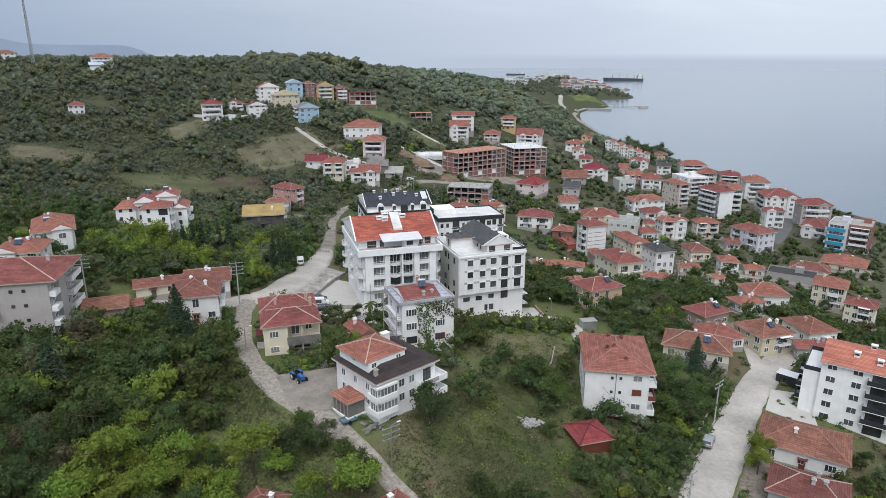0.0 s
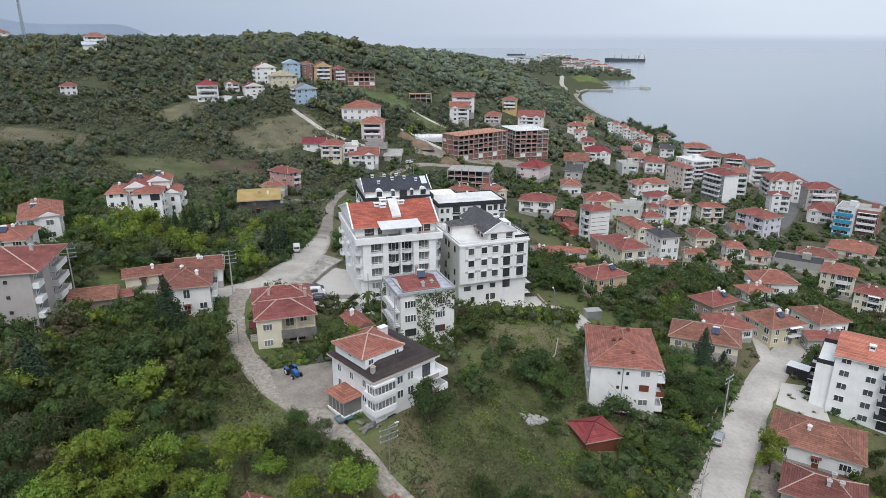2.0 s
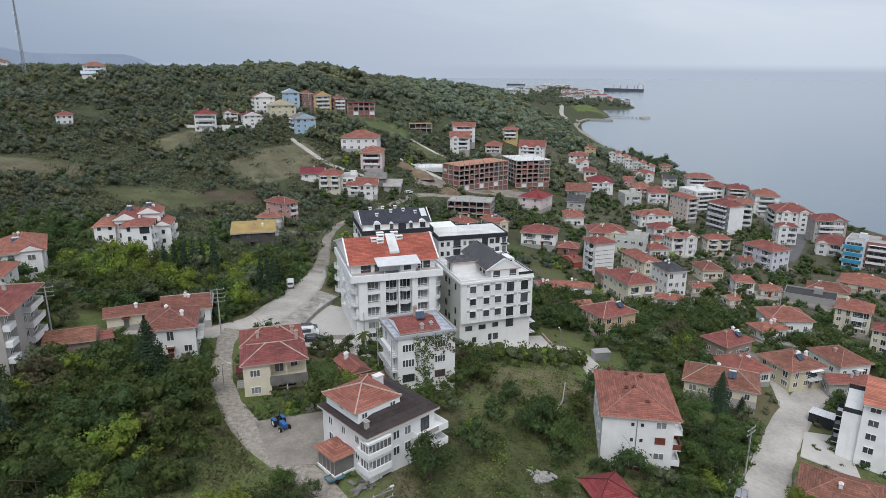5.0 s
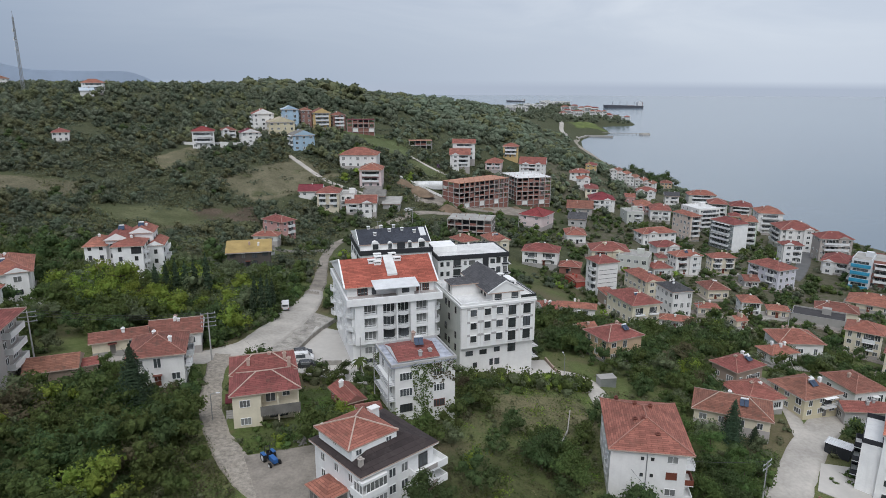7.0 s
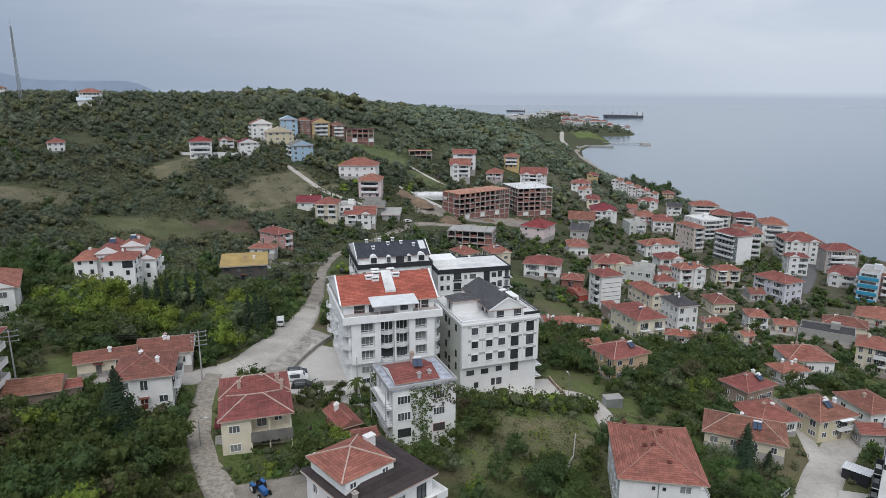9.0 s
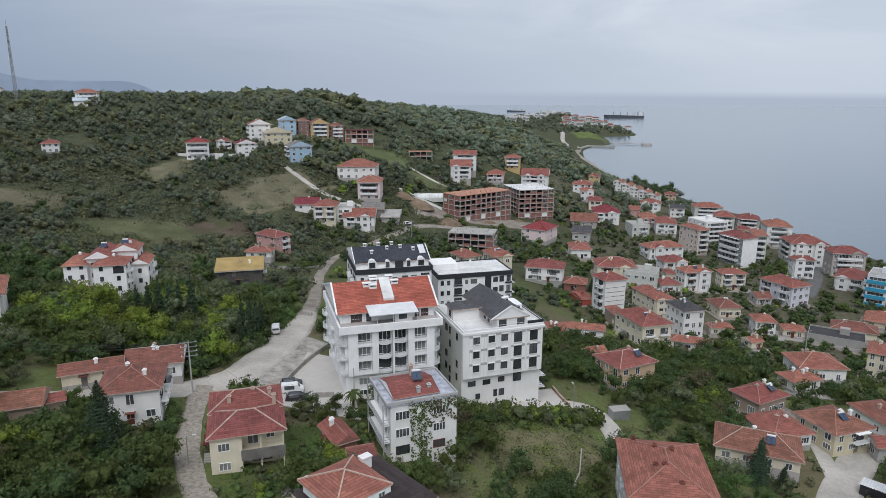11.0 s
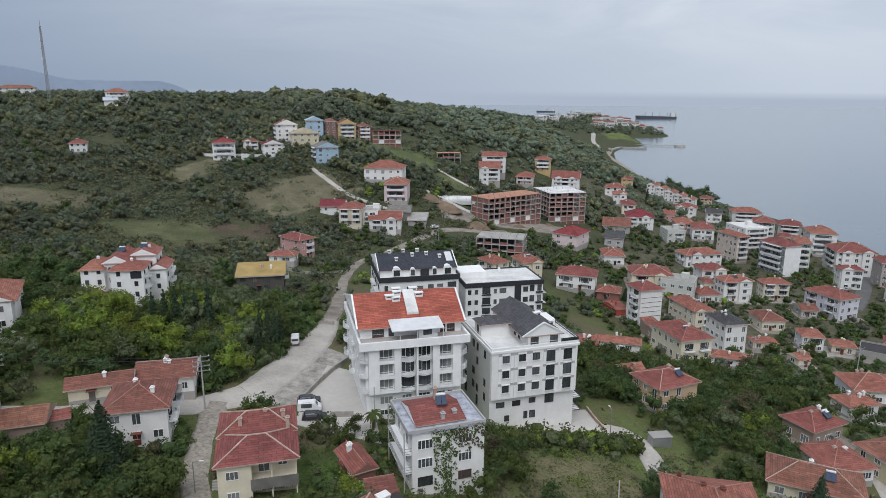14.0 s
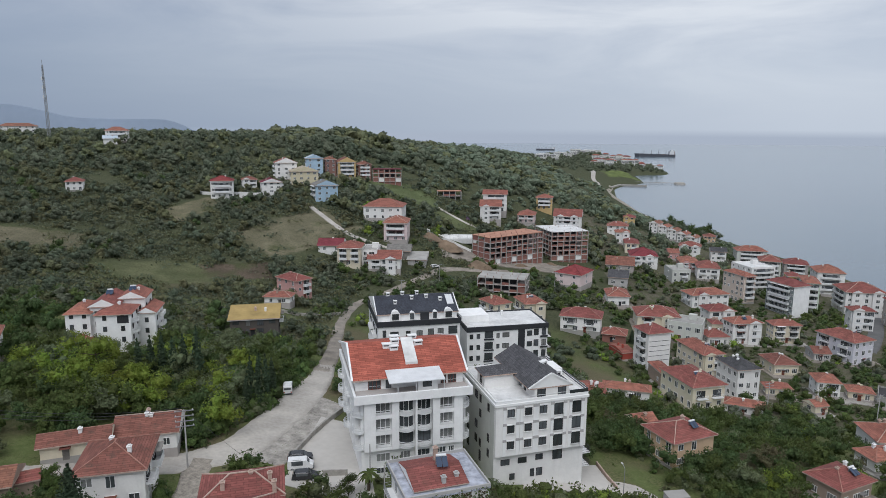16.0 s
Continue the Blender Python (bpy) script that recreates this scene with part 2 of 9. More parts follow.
material("sand", (0.30, 0.27, 0.225), vary=0.25, scale=0.05)
# pale blue-grey: the distance haze is mixed into the base colour
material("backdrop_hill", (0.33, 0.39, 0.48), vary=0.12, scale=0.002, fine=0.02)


def foliage(name, dark, light, grain, depth, island=0.16, obj=0.16, rough=0.75, share=0.28, needle=False):
    """Leaves: shaded and sunlit tones broken up by a fine leaf pattern, with relief, and some light passing through."""
    m = bpy.data.materials.new(name)
    m.use_nodes = True
    nt = m.node_tree
    b, out = nt.nodes["Principled BSDF"], nt.nodes["Material Output"]
    b.inputs["Roughness"].default_value, b.inputs["Specular IOR Level"].default_value = rough, 0.15
    geo = nt.nodes.new("ShaderNodeNewGeometry")

    def tone(scale, lo, hi, detail, roughness=0.6):
        n, r = nt.nodes.new("ShaderNodeTexNoise"), nt.nodes.new("ShaderNodeMapRange")
        n.inputs["Scale"].default_value, n.inputs["Detail"].default_value, n.inputs["Roughness"].default_value = scale, detail, roughness
        r.inputs["From Min"].default_value, r.inputs["From Max"].default_value = lo, hi
        nt.links.new(geo.outputs["Position"], n.inputs["Vector"])
        nt.links.new(n.outputs[0], r.inputs["Value"])
        return r.outputs[0]
    leafs = tone(grain, 0.34, 0.64, 4.0, 0.7)
    mix = nt.nodes.new("ShaderNodeMix")
    mix.data_type = "RGBA"
    mix.inputs[6].default_value, mix.inputs[7].default_value = (*dark, 1), (*light, 1)
    nt.links.new(leafs, mix.inputs[0])
    last = mix.outputs[2]
    broad = tone(0.09, 0.3, 0.7, 3.0)
    for src, val, hue in ((geo.outputs["Random Per Island"], island, 0.010), (nt.nodes.new("ShaderNodeObjectInfo").outputs["Random"], obj, 0.014), (broad, 0.16, 0.018)):
        hsv = nt.nodes.new("ShaderNodeHueSaturation")
        for key, mid, amount in (("Value", 1.0, val), ("Hue", 0.5, hue)):
            mr = nt.nodes.new("ShaderNodeMapRange")
            mr.inputs["To Min"].default_value, mr.inputs["To Max"].default_value = mid - amount, mid + amount
            nt.links.new(src, mr.inputs["Value"])
            nt.links.new(mr.outputs[0], hsv.inputs[key])
        nt.links.new(last, hsv.inputs["Color"])
        last = hsv.outputs[0]
    nt.links.new(last, b.inputs["Base Color"])
    bp = nt.nodes.new("ShaderNodeBump")
    bp.inputs["Strength"].default_value, bp.inputs["Distance"].default_value = 0.9, depth
    nt.links.new(leafs, bp.inputs["Height"])
    nt.links.new(bp.outputs[0], b.inputs["Normal"])
    if not needle:
        tr, sh = nt.nodes.new("ShaderNodeBsdfTranslucent"), nt.nodes.new("ShaderNodeMixShader")
        sh.inputs[0].default_value = share
        nt.links.new(last, tr.inputs["Color"])
        nt.links.new(b.outputs[0], sh.inputs[1])
        nt.links.new(tr.outputs[0], sh.inputs[2])
        nt.links.new(sh.outputs[0], out.inputs["Surface"])
    MATS[name] = m


foliage("leaf_green", (0.058, 0.092, 0.030), (0.138, 0.188, 0.060), 2.6, 0.12)
foliage("leaf_dark", (0.042, 0.068, 0.027), (0.102, 0.142, 0.054), 2.6, 0.12)
foliage("leaf_olive", (0.085, 0.100, 0.052), (0.165, 0.186, 0.100), 2.6, 0.12)
foliage("leaf_bright", (0.130, 0.190, 0.032), (0.260, 0.330, 0.066), 2.6, 0.12)
foliage("leaf_autumn", (0.080, 0.074, 0.042), (0.150, 0.132, 0.076), 2.6, 0.12)
foliage("needle", (0.026, 0.045, 0.027), (0.066, 0.098, 0.054), 3.0, 0.12, needle=True)
# the four wood tones are paled and greyed to carry distance haze
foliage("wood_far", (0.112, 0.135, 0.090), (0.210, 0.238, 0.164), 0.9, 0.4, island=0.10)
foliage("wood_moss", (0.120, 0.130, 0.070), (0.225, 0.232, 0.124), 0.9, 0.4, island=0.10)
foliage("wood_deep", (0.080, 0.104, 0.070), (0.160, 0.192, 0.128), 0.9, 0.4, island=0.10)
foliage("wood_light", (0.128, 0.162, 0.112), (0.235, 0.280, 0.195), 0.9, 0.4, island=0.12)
foliage("petal_purple", (0.12, 0.06, 0.15), (0.26, 0.13, 0.30), 1.2, 0.2)
foliage("straw", (0.118, 0.108, 0.060), (0.215, 0.192, 0.112), 2.0, 0.1)
foliage("scrub", (0.098, 0.104, 0.056), (0.185, 0.186, 0.106), 1.2, 0.3)


# fields on the hillside: middle, turn, half-length, half-width, two soil tones
FIELDS = [(-118, 281, 48, 22, 15, (0.112, 0.116, 0.062), (0.092, 0.104, 0.052)), (-84, 355, 62, 34, 16, (0.158, 0.144, 0.096), (0.128, 0.122, 0.076)), (-139, 363, 75, 24, 9, (0.165, 0.148, 0.096), (0.125, 0.122, 0.074)),
          (-175, 292, 20, 20, 12, (0.146, 0.132, 0.088), (0.120, 0.114, 0.072)), (-93, 301, 35, 16, 8, (0.105, 0.082, 0.062), (0.09, 0.074, 0.052)), (20, 134, 8, 11, 8, (0.150, 0.135, 0.078), (0.115, 0.122, 0.058))]
FIELDS += [(-46, 452, 0, 26, 18, (0.110, 0.132, 0.064), (0.096, 0.118, 0.054)), (-8, 424, 0, 14, 9, (0.110, 0.125, 0.062), (0.095, 0.112, 0.054)), (302, 1385, 0, 34, 60, (0.135, 0.170, 0.058), (0.120, 0.150, 0.052)), (-24, 113.5, 17, 10, 5, (0.080, 0.115, 0.034), (0.105, 0.125, 0.046)), (-20, 125, 17, 6, 9, (0.070, 0.125, 0.030), (0.085, 0.125, 0.038)), (56.0, 97.5, 57, 17, 2.6, (0.26, 0.225, 0.19), (0.20, 0.17, 0.14)),
          (9, 96, 20, 13, 18, (0.088, 0.092, 0.042), (0.072, 0.088, 0.034))]


def ground_material():
    """Grass, weeds, bare soil and fallow plots, mixed by noise at several scales."""
    m = bpy.data.materials.new("ground_cover")
    m.use_nodes = True
    nt = m.node_tree
    b = nt.nodes["Principled BSDF"]
    b.inputs["Roughness"].default_value = 0.95
    b.inputs["Specular IOR Level"].default_value = 0.1
    geo = nt.nodes.new("ShaderNodeNewGeometry")

    def noise_at(scale, lo, hi, detail=6.0):
        n, r = nt.nodes.new("ShaderNodeTexNoise"), nt.nodes.new("ShaderNodeMapRange")
        n.inputs["Scale"].default_value, n.inputs["Detail"].default_value = scale, detail
        nt.links.new(geo.outputs["Position"], n.inputs["Vector"])
        r.inputs["From Min"].default_value, r.inputs["From Max"].default_value = lo, hi
        nt.links.new(n.outputs[0], r.inputs["Value"])
        return r.outputs[0]

    def blend(fac, a, c):
        x = nt.nodes.new("ShaderNodeMix")
        x.data_type = "RGBA"
        nt.links.new(fac, x.inputs[0])
        for sock, v in ((6, a), (7, c)):
            if isinstance(v, tuple):
                x.inputs[sock].default_value = (*v, 1)
            else:
                nt.links.new(v, x.inputs[sock])
        return x.outputs[2]
    grass = blend(noise_at(0.9, 0.35, 0.7), (0.088, 0.114, 0.040), (0.158, 0.180, 0.076))
    grass = blend(noise_at(6.0, 0.4, 0.65, 3.0), grass, (0.110, 0.138, 0.052))
    grass = blend(noise_at(0.22, 0.42, 0.6), grass, blend(noise_at(2.2, 0.4, 0.6), (0.150, 0.152, 0.072), (0.074, 0.098, 0.036)))
    dry = blend(noise_at(1.5, 0.35, 0.7), (0.150, 0.128, 0.080), (0.116, 0.108, 0.060))
    col = blend(noise_at(0.035, 0.50, 0.62), grass, dry)
    col = blend(noise_at(0.16, 0.65, 0.78), col, (0.15, 0.105, 0.07))
    sep = nt.nodes.new("ShaderNodeSeparateXYZ")
    nt.links.new(geo.outputs["Position"], sep.inputs[0])

    def calc(op, a, c=0.0, d=0.0):
        x = nt.nodes.new("ShaderNodeMath")
        x.operation = op
        for sock, v in zip(x.inputs, (a, c, d)):
            if isinstance(v, (int, float)):
                sock.default_value = v
            else:
                nt.links.new(v, sock)
        return x.outputs[0]
    # the hillside above the village is drier and browner
    ragged = noise_at(0.06, 0.0, 1.0)
    hill = calc("MULTIPLY_ADD", ragged, 90.0, sep.outputs["Y"])
    hill = calc("MINIMUM", 0.94, calc("MAXIMUM", 0.0, calc("MULTIPLY_ADD", hill, 0.011, -2.9)))
    slope = blend(noise_at(0.3, 0.35, 0.65), (0.092, 0.095, 0.056), (0.064, 0.074, 0.042))
    slope = blend(noise_at(1.1, 0.42, 0.62, 8.0), slope, (0.050, 0.058, 0.032))
    col = blend(hill, col, slope)
    # fallow fields and a ploughed plot, with ragged margins
    edge = noise_at(0.25, 0.0, 1.0)
    for cx, cy, turn, a, c, tone, other in FIELDS:
        cs, sn = math.cos(radians(turn)), math.sin(radians(turn))
        u = calc("ADD", calc("MULTIPLY_ADD", sep.outputs["X"], cs / a, -(cx * cs + cy * sn) / a), calc("MULTIPLY", sep.outputs["Y"], sn / a))
        v = calc("ADD", calc("MULTIPLY_ADD", sep.outputs["X"], -sn / c, -(-cx * sn + cy * cs) / c), calc("MULTIPLY", sep.outputs["Y"], cs / c))
        far_out = calc("MAXIMUM", calc("ABSOLUTE", u), calc("ABSOLUTE", v))
        m_ = nt.nodes.new("ShaderNodeMapRange")
        m_.inputs["From Min"].default_value, m_.inputs["From Max"].default_value = 1.25, 1.08
        nt.links.new(calc("MULTIPLY_ADD", edge, 0.42, far_out), m_.inputs["Value"])
        soil = blend(noise_at(0.5, 0.3, 0.7), tone, other)
        soil = blend(noise_at(0.11, 0.46, 0.66), soil, tuple(1.25 * k for k in tone))
        soil = blend(noise_at(0.07, 0.52, 0.64), soil, (0.075, 0.088, 0.040))
        col = blend(m_.outputs[0], col, blend(noise_at(1.7, 0.45, 0.75), soil, tuple(0.55 * k for k in other)))
    # yards and trodden ground between the houses of the lower town
    low_town = calc("MULTIPLY", calc("GREATER_THAN", sep.outputs["X"], 74.0), calc("LESS_THAN", sep.outputs["Y"], 520.0))
    low_town = calc("MULTIPLY", low_town, calc("GREATER_THAN", sep.outputs["Y"], 215.0))
    yard = blend(noise_at(0.35, 0.4, 0.6), (0.085, 0.088, 0.050), blend(noise_at(1.3, 0.35, 0.65), (0.15, 0.13, 0.105), (0.10, 0.092, 0.07)))
    col = blend(calc("MULTIPLY", low_town, 0.85), col, yard)
    nt.links.new(col, b.inputs["Base Color"])
    bp = nt.nodes.new("ShaderNodeBump")
    bp.inputs["Strength"].default_value, bp.inputs["Distance"].default_value = 0.7, 0.25
    nt.links.new(noise_at(2.5, 0.2, 0.8), bp.inputs["Height"])
    nt.links.new(bp.outputs[0], b.inputs["Normal"])
    MATS["ground_cover"] = m


def sea_material():
    m = bpy.data.materials.new("sea_water")
    m.use_nodes = True
    nt = m.node_tree
    b = nt.nodes["Principled BSDF"]
    b.inputs["Base Color"].default_value = (0.085, 0.145, 0.175, 1)
    b.inputs["Roughness"].default_value = 0.16
    b.inputs["IOR"].default_value = 1.33
    geo = nt.nodes.new("ShaderNodeNewGeometry")
    n = nt.nodes.new("ShaderNodeTexNoise")
    n.inputs["Scale"].default_value, n.inputs["Detail"].default_value = 0.35, 6
    nt.links.new(geo.outputs["Position"], n.inputs["Vector"])
    bp = nt.nodes.new("ShaderNodeBump")
    bp.inputs["Strength"].default_value, bp.inputs["Distance"].default_value = 0.16, 0.3
    nt.links.new(n.outputs[0], bp.inputs["Height"])
    nt.links.new(bp.outputs[0], b.inputs["Normal"])
    n2 = nt.nodes.new("ShaderNodeTexNoise")
    n2.inputs["Scale"].default_value, n2.inputs["Detail"].default_value = 0.006, 4
    nt.links.new(geo.outputs["Position"], n2.inputs["Vector"])
    mx = nt.nodes.new("ShaderNodeMix")
    mx.data_type = "RGBA"
    mx.inputs[6].default_value, mx.inputs[7].default_value = (0.112, 0.158, 0.198, 1), (0.142, 0.186, 0.224, 1)
    nt.links.new(n2.outputs[0], mx.inputs[0])
    nt.links.new(mx.outputs[2], b.inputs["Base Color"])
    MATS["sea_water"] = m


ground_material()
sea_material()

# ---- building helpers ----
def mesh_of(name, bm, mats):
    me = bpy.data.meshes.new(name)
    bm.to_mesh(me)
    bm.free()
    for m in ([mats] if isinstance(mats, str) else mats):
        me.materials.append(MATS[m])
    return me


def part(name, bm, mat, parent, label="", at=None):
    """Links a bmesh (or a ready mesh) as one mesh object under a thing or under a part."""
    ob = new(name, bm if isinstance(bm, bpy.types.Mesh) else mesh_of(name, bm, mat))
    ob.parent = parent
    if at is not None:
        ob.matrix_basis = at
    if label:
        tagged(ob, label)
    return ob


def thing(name, m, label, category, group="", kind=""):
    ob = new(name)
    ob.empty_display_size = 0.5
    ob.matrix_basis = m
    return tagged(ob, label, category, group, kind)


def add_box(bm, x0, x1, y0, y1, z0, z1, mi=0):
    v = [bm.verts.new(c) for c in ((x0, y0, z0), (x1, y0, z0), (x1, y1, z0), (x0, y1, z0), (x0, y0, z1), (x1, y0, z1), (x1, y1, z1), (x0, y1, z1))]
    for f in ((0, 3, 2, 1), (4, 5, 6, 7), (0, 1, 5, 4), (1, 2, 6, 5), (2, 3, 7, 6), (3, 0, 4, 7)):
        bm.faces.new([v[i] for i in f]).material_index = mi


def boxes(*rows):
    bm = bmesh.new()
    for r in rows:
        add_box(bm, *r)
    return bm


def add_beam(bm, a, b, r, mi=0):
    """A square bar from a to b."""
    a, b = Vector(a), Vector(b)
    d = (b - a).normalized()
    u = d.cross(Vector((0, 0, 1)))
    u = u.normalized() if u.length > 1e-3 else Vector((1, 0, 0))
    w = u.cross(d)
    vs = [bm.verts.new(p + u * r * i + w * r * j) for p in (a, b) for i, j in ((-1, -1), (1, -1), (1, 1), (-1, 1))]
    for f in ((0, 1, 2, 3), (7, 6, 5, 4), (0, 4, 5, 1), (1, 5, 6, 2), (2, 6, 7, 3), (3, 7, 4, 0)):
        bm.faces.new([vs[i] for i in f]).material_index = mi


def add_tube(bm, a, b, r0, r1, n=8, mi=0):
    a, b = Vector(a), Vector(b)
    d = (b - a).normalized()
    u = d.orthogonal().normalized()
    w = d.cross(u)
    ring = [[bm.verts.new(p + (u * math.cos(k * 2 * math.pi / n) + w * math.sin(k * 2 * math.pi / n)) * r) for k in range(n)] for p, r in ((a, r0), (b, r1))]
    for k in range(n):
        bm.faces.new((ring[0][k], ring[0][(k + 1) % n], ring[1][(k + 1) % n], ring[1][k])).material_index = mi
    bm.faces.new(ring[1]).material_index = mi
    bm.faces.new(ring[0][::-1]).material_index = mi


# ---- the lie of the land: heights of the ground, in metres over the sea ----
NEAR = [(-10, 97, 40.2), (-9.5, 91.5, 39.3), (-17.5, 92, 38.6), (-13.5, 87, 37.5), (-26, 106, 40), (-14, 116, 40), (-8, 79, 36), (0, 40, 30), (-60, 60, 42), (30, 112, 30), (22, 98, 31), (10, 128, 34), (-3, 131, 36),
        (-31, 122, 39), (-48, 137, 40), (-15, 150, 36), (8, 152, 33), (32, 142, 31), (80, 118, 24.5), (56, 92, 25.5), (49, 102, 27), (40, 88, 28), (80, 140, 25),
        (66, 168, 26.5), (55, 136, 28), (88, 156, 25.5), (44, 166, 27), (-75, 120, 45), (-105, 175, 46), (60, 40, 24), (120, 100, 18)]
MID = [(-96, 215, 41), (-72, 252, 35), (-68, 285, 31.5), (-40, 180, 37), (-15, 228, 29), (15, 225, 26), (62, 265, 14.5), (62, 225, 17), (85, 235, 14), (140, 280, 10), (98, 322, 13),
       (140, 320, 10), (195, 320, 8), (45, 285, 19), (12, 380, 28), (25, 396, 27), (40, 404, 24), (52, 428, 23), (70, 420, 21), (47, 360, 21), (48, 405, 22), (-50, 322, 31), (-25, 345, 31), (-120, 270, 42), (-135, 310, 46), (-110, 340, 50), (-60, 400, 52), (170, 420, 9), (120, 430, 17), (-200, 230, 54), (-190, 300, 56), (120, 200, 15), (190, 200, 6)]
FAR = [(-151, 413, 63), (-110, 440, 66), (-202, 366, 66), (-258, 494, 87), (-30, 470, 58), (30, 480, 46), (-99, 650, 87), (-76, 660, 81), (-52, 690, 74), (-300, 640, 88), (-450, 600, 90), (10, 700, 69), (60, 800, 62), (92, 850, 52), (110, 760, 38), (120, 910, 40), (80, 560, 41), (130, 560, 24), (180, 560, 10), (170, 700, 7), (185, 850, 3)]
OUTER = [(-400, 300, 70), (-500, 100, 70), (-200, 60, 50), (162, 1010, 22), (100, 1200, 24), (215, 1240, 5), (262, 1300, 5), (300, 1390, 16), (326, 1380, 8), (255, 1420, 11), (-400, 1300, 60), (180, 1500, 18), (330, 1600, 8), (420, 1580, 6), (330, 1750, 9), (430, 1720, 8), (320, 2060, 26), (190, 1760, 22), (-100, 1700, 40), (230, 2150, 6), (60, 2200, 10), (-200, 2250, 20), (-600, 1000, 80), (-700, 400, 80), (0, -150, 32), (-300, -150, 55)]
SPOTS = np.array(NEAR + MID + FAR + OUTER, float)
def kern(d): return np.sqrt(d * d + 15.0 ** 2)
RBF_A = kern(np.hypot(SPOTS[:, None, 0] - SPOTS[None, :, 0], SPOTS[:, None, 1] - SPOTS[None, :, 1])) 
RBF_N = len(SPOTS)
RBF_B = np.block([[RBF_A - 1.5 * np.eye(RBF_N), np.ones((RBF_N, 1))], [np.ones((1, RBF_N)), np.zeros((1, 1))]])
RBF_W = np.linalg.solve(RBF_B, np.r_[SPOTS[:, 2], 0])
def rbf(x, y):
    d = kern(np.hypot(np.asarray(x, float)[..., None] - SPOTS[:, 0], np.asarray(y, float)[..., None] - SPOTS[:, 1]))
    return d @ RBF_W[:-1] + RBF_W[-1]
SY = [-300, 0, 200, 300, 400, 450, 528, 603, 680, 725, 800, 840, 905, 980, 1110, 1142, 1202, 1232, 1257, 1300, 1345, 1480, 1512, 1560, 1650, 1750, 2000, 2080, 2160, 2300]
SX = [360, 330, 300, 275, 253, 245, 240, 224, 212, 202, 193, 193, 198, 204, 228, 236, 263, 290, 316, 322, 331, 350, 428, 448, 462, 440, 440, 400, 150, -300]
def shore(y): return np.interp(y, SY, SX)
def h(x, y):
    x = np.asarray(x, float); y = np.asarray(y, float)
    z = rbf(x, y); s = shore(y) - x          # metres inland
    k = np.clip(s / 18, 0, 1); k = k * k * (3 - 2 * k)
    land = np.maximum(z, 3.5)
    return np.where(s > 0, 0.6 + (land - 0.6) * k, np.maximum(0.6 + s * .12, -6))



def gz(x, y):
    return float(h(x, y))


def graded(a, b, near, step, grow, top):
    """Grid lines from a to b, close together round near and wider away from it."""
    out = [near]
    s = step
    while out[-1] < b:
        out.append(out[-1] + s)
        s = min(top, s * grow) if out[-1] > near + 260 else s
    s = step
    while out[0] > a:
        out.insert(0, out[0] - s)
        s = min(top, s * grow) if out[0] < near - 130 else s
    return np.array(out)


def build_ground():
    xs, ys = graded(-1500, 900, 0, 3.0, 1.12, 60), graded(-400, 2300, 60, 3.0, 1.06, 40)
    gx, gy = np.meshgrid(xs, ys)
    z = h(gx, gy)
    rough = np.array([[noise.noise((x * 0.11, y * 0.11, 0)) * 0.35 + noise.noise((x * 0.4, y * 0.4, 3)) * 0.12 for x in xs] for y in ys])
    z = z + np.where(z > 3, rough * 0.5, 0)
    nx = len(xs)
    verts = np.stack([gx.ravel(), gy.ravel(), z.ravel()], 1)
    i = np.arange(len(verts)).reshape(gx.shape)
    faces = np.stack([i[:-1, :-1], i[:-1, 1:], i[1:, 1:], i[1:, :-1]], -1).reshape(-1, 4)
    me = bpy.data.meshes.new("ground")
    me.from_pydata(verts.tolist(), [], faces.tolist())
    me.materials.append(MATS["ground_cover"])
    me.shade_smooth()
    tagged(new("ground", me), "sloping ground of grass, weeds and bare soil", "ground", kind="structure")


build_ground()
bm = boxes((-4900, 4900, -1500, 4950, -8, 0))
ob = new("water", mesh_of("water", bm, "sea_water"))
tagged(ob, "calm grey-blue sea reaching the horizon", "sea", kind="structure")


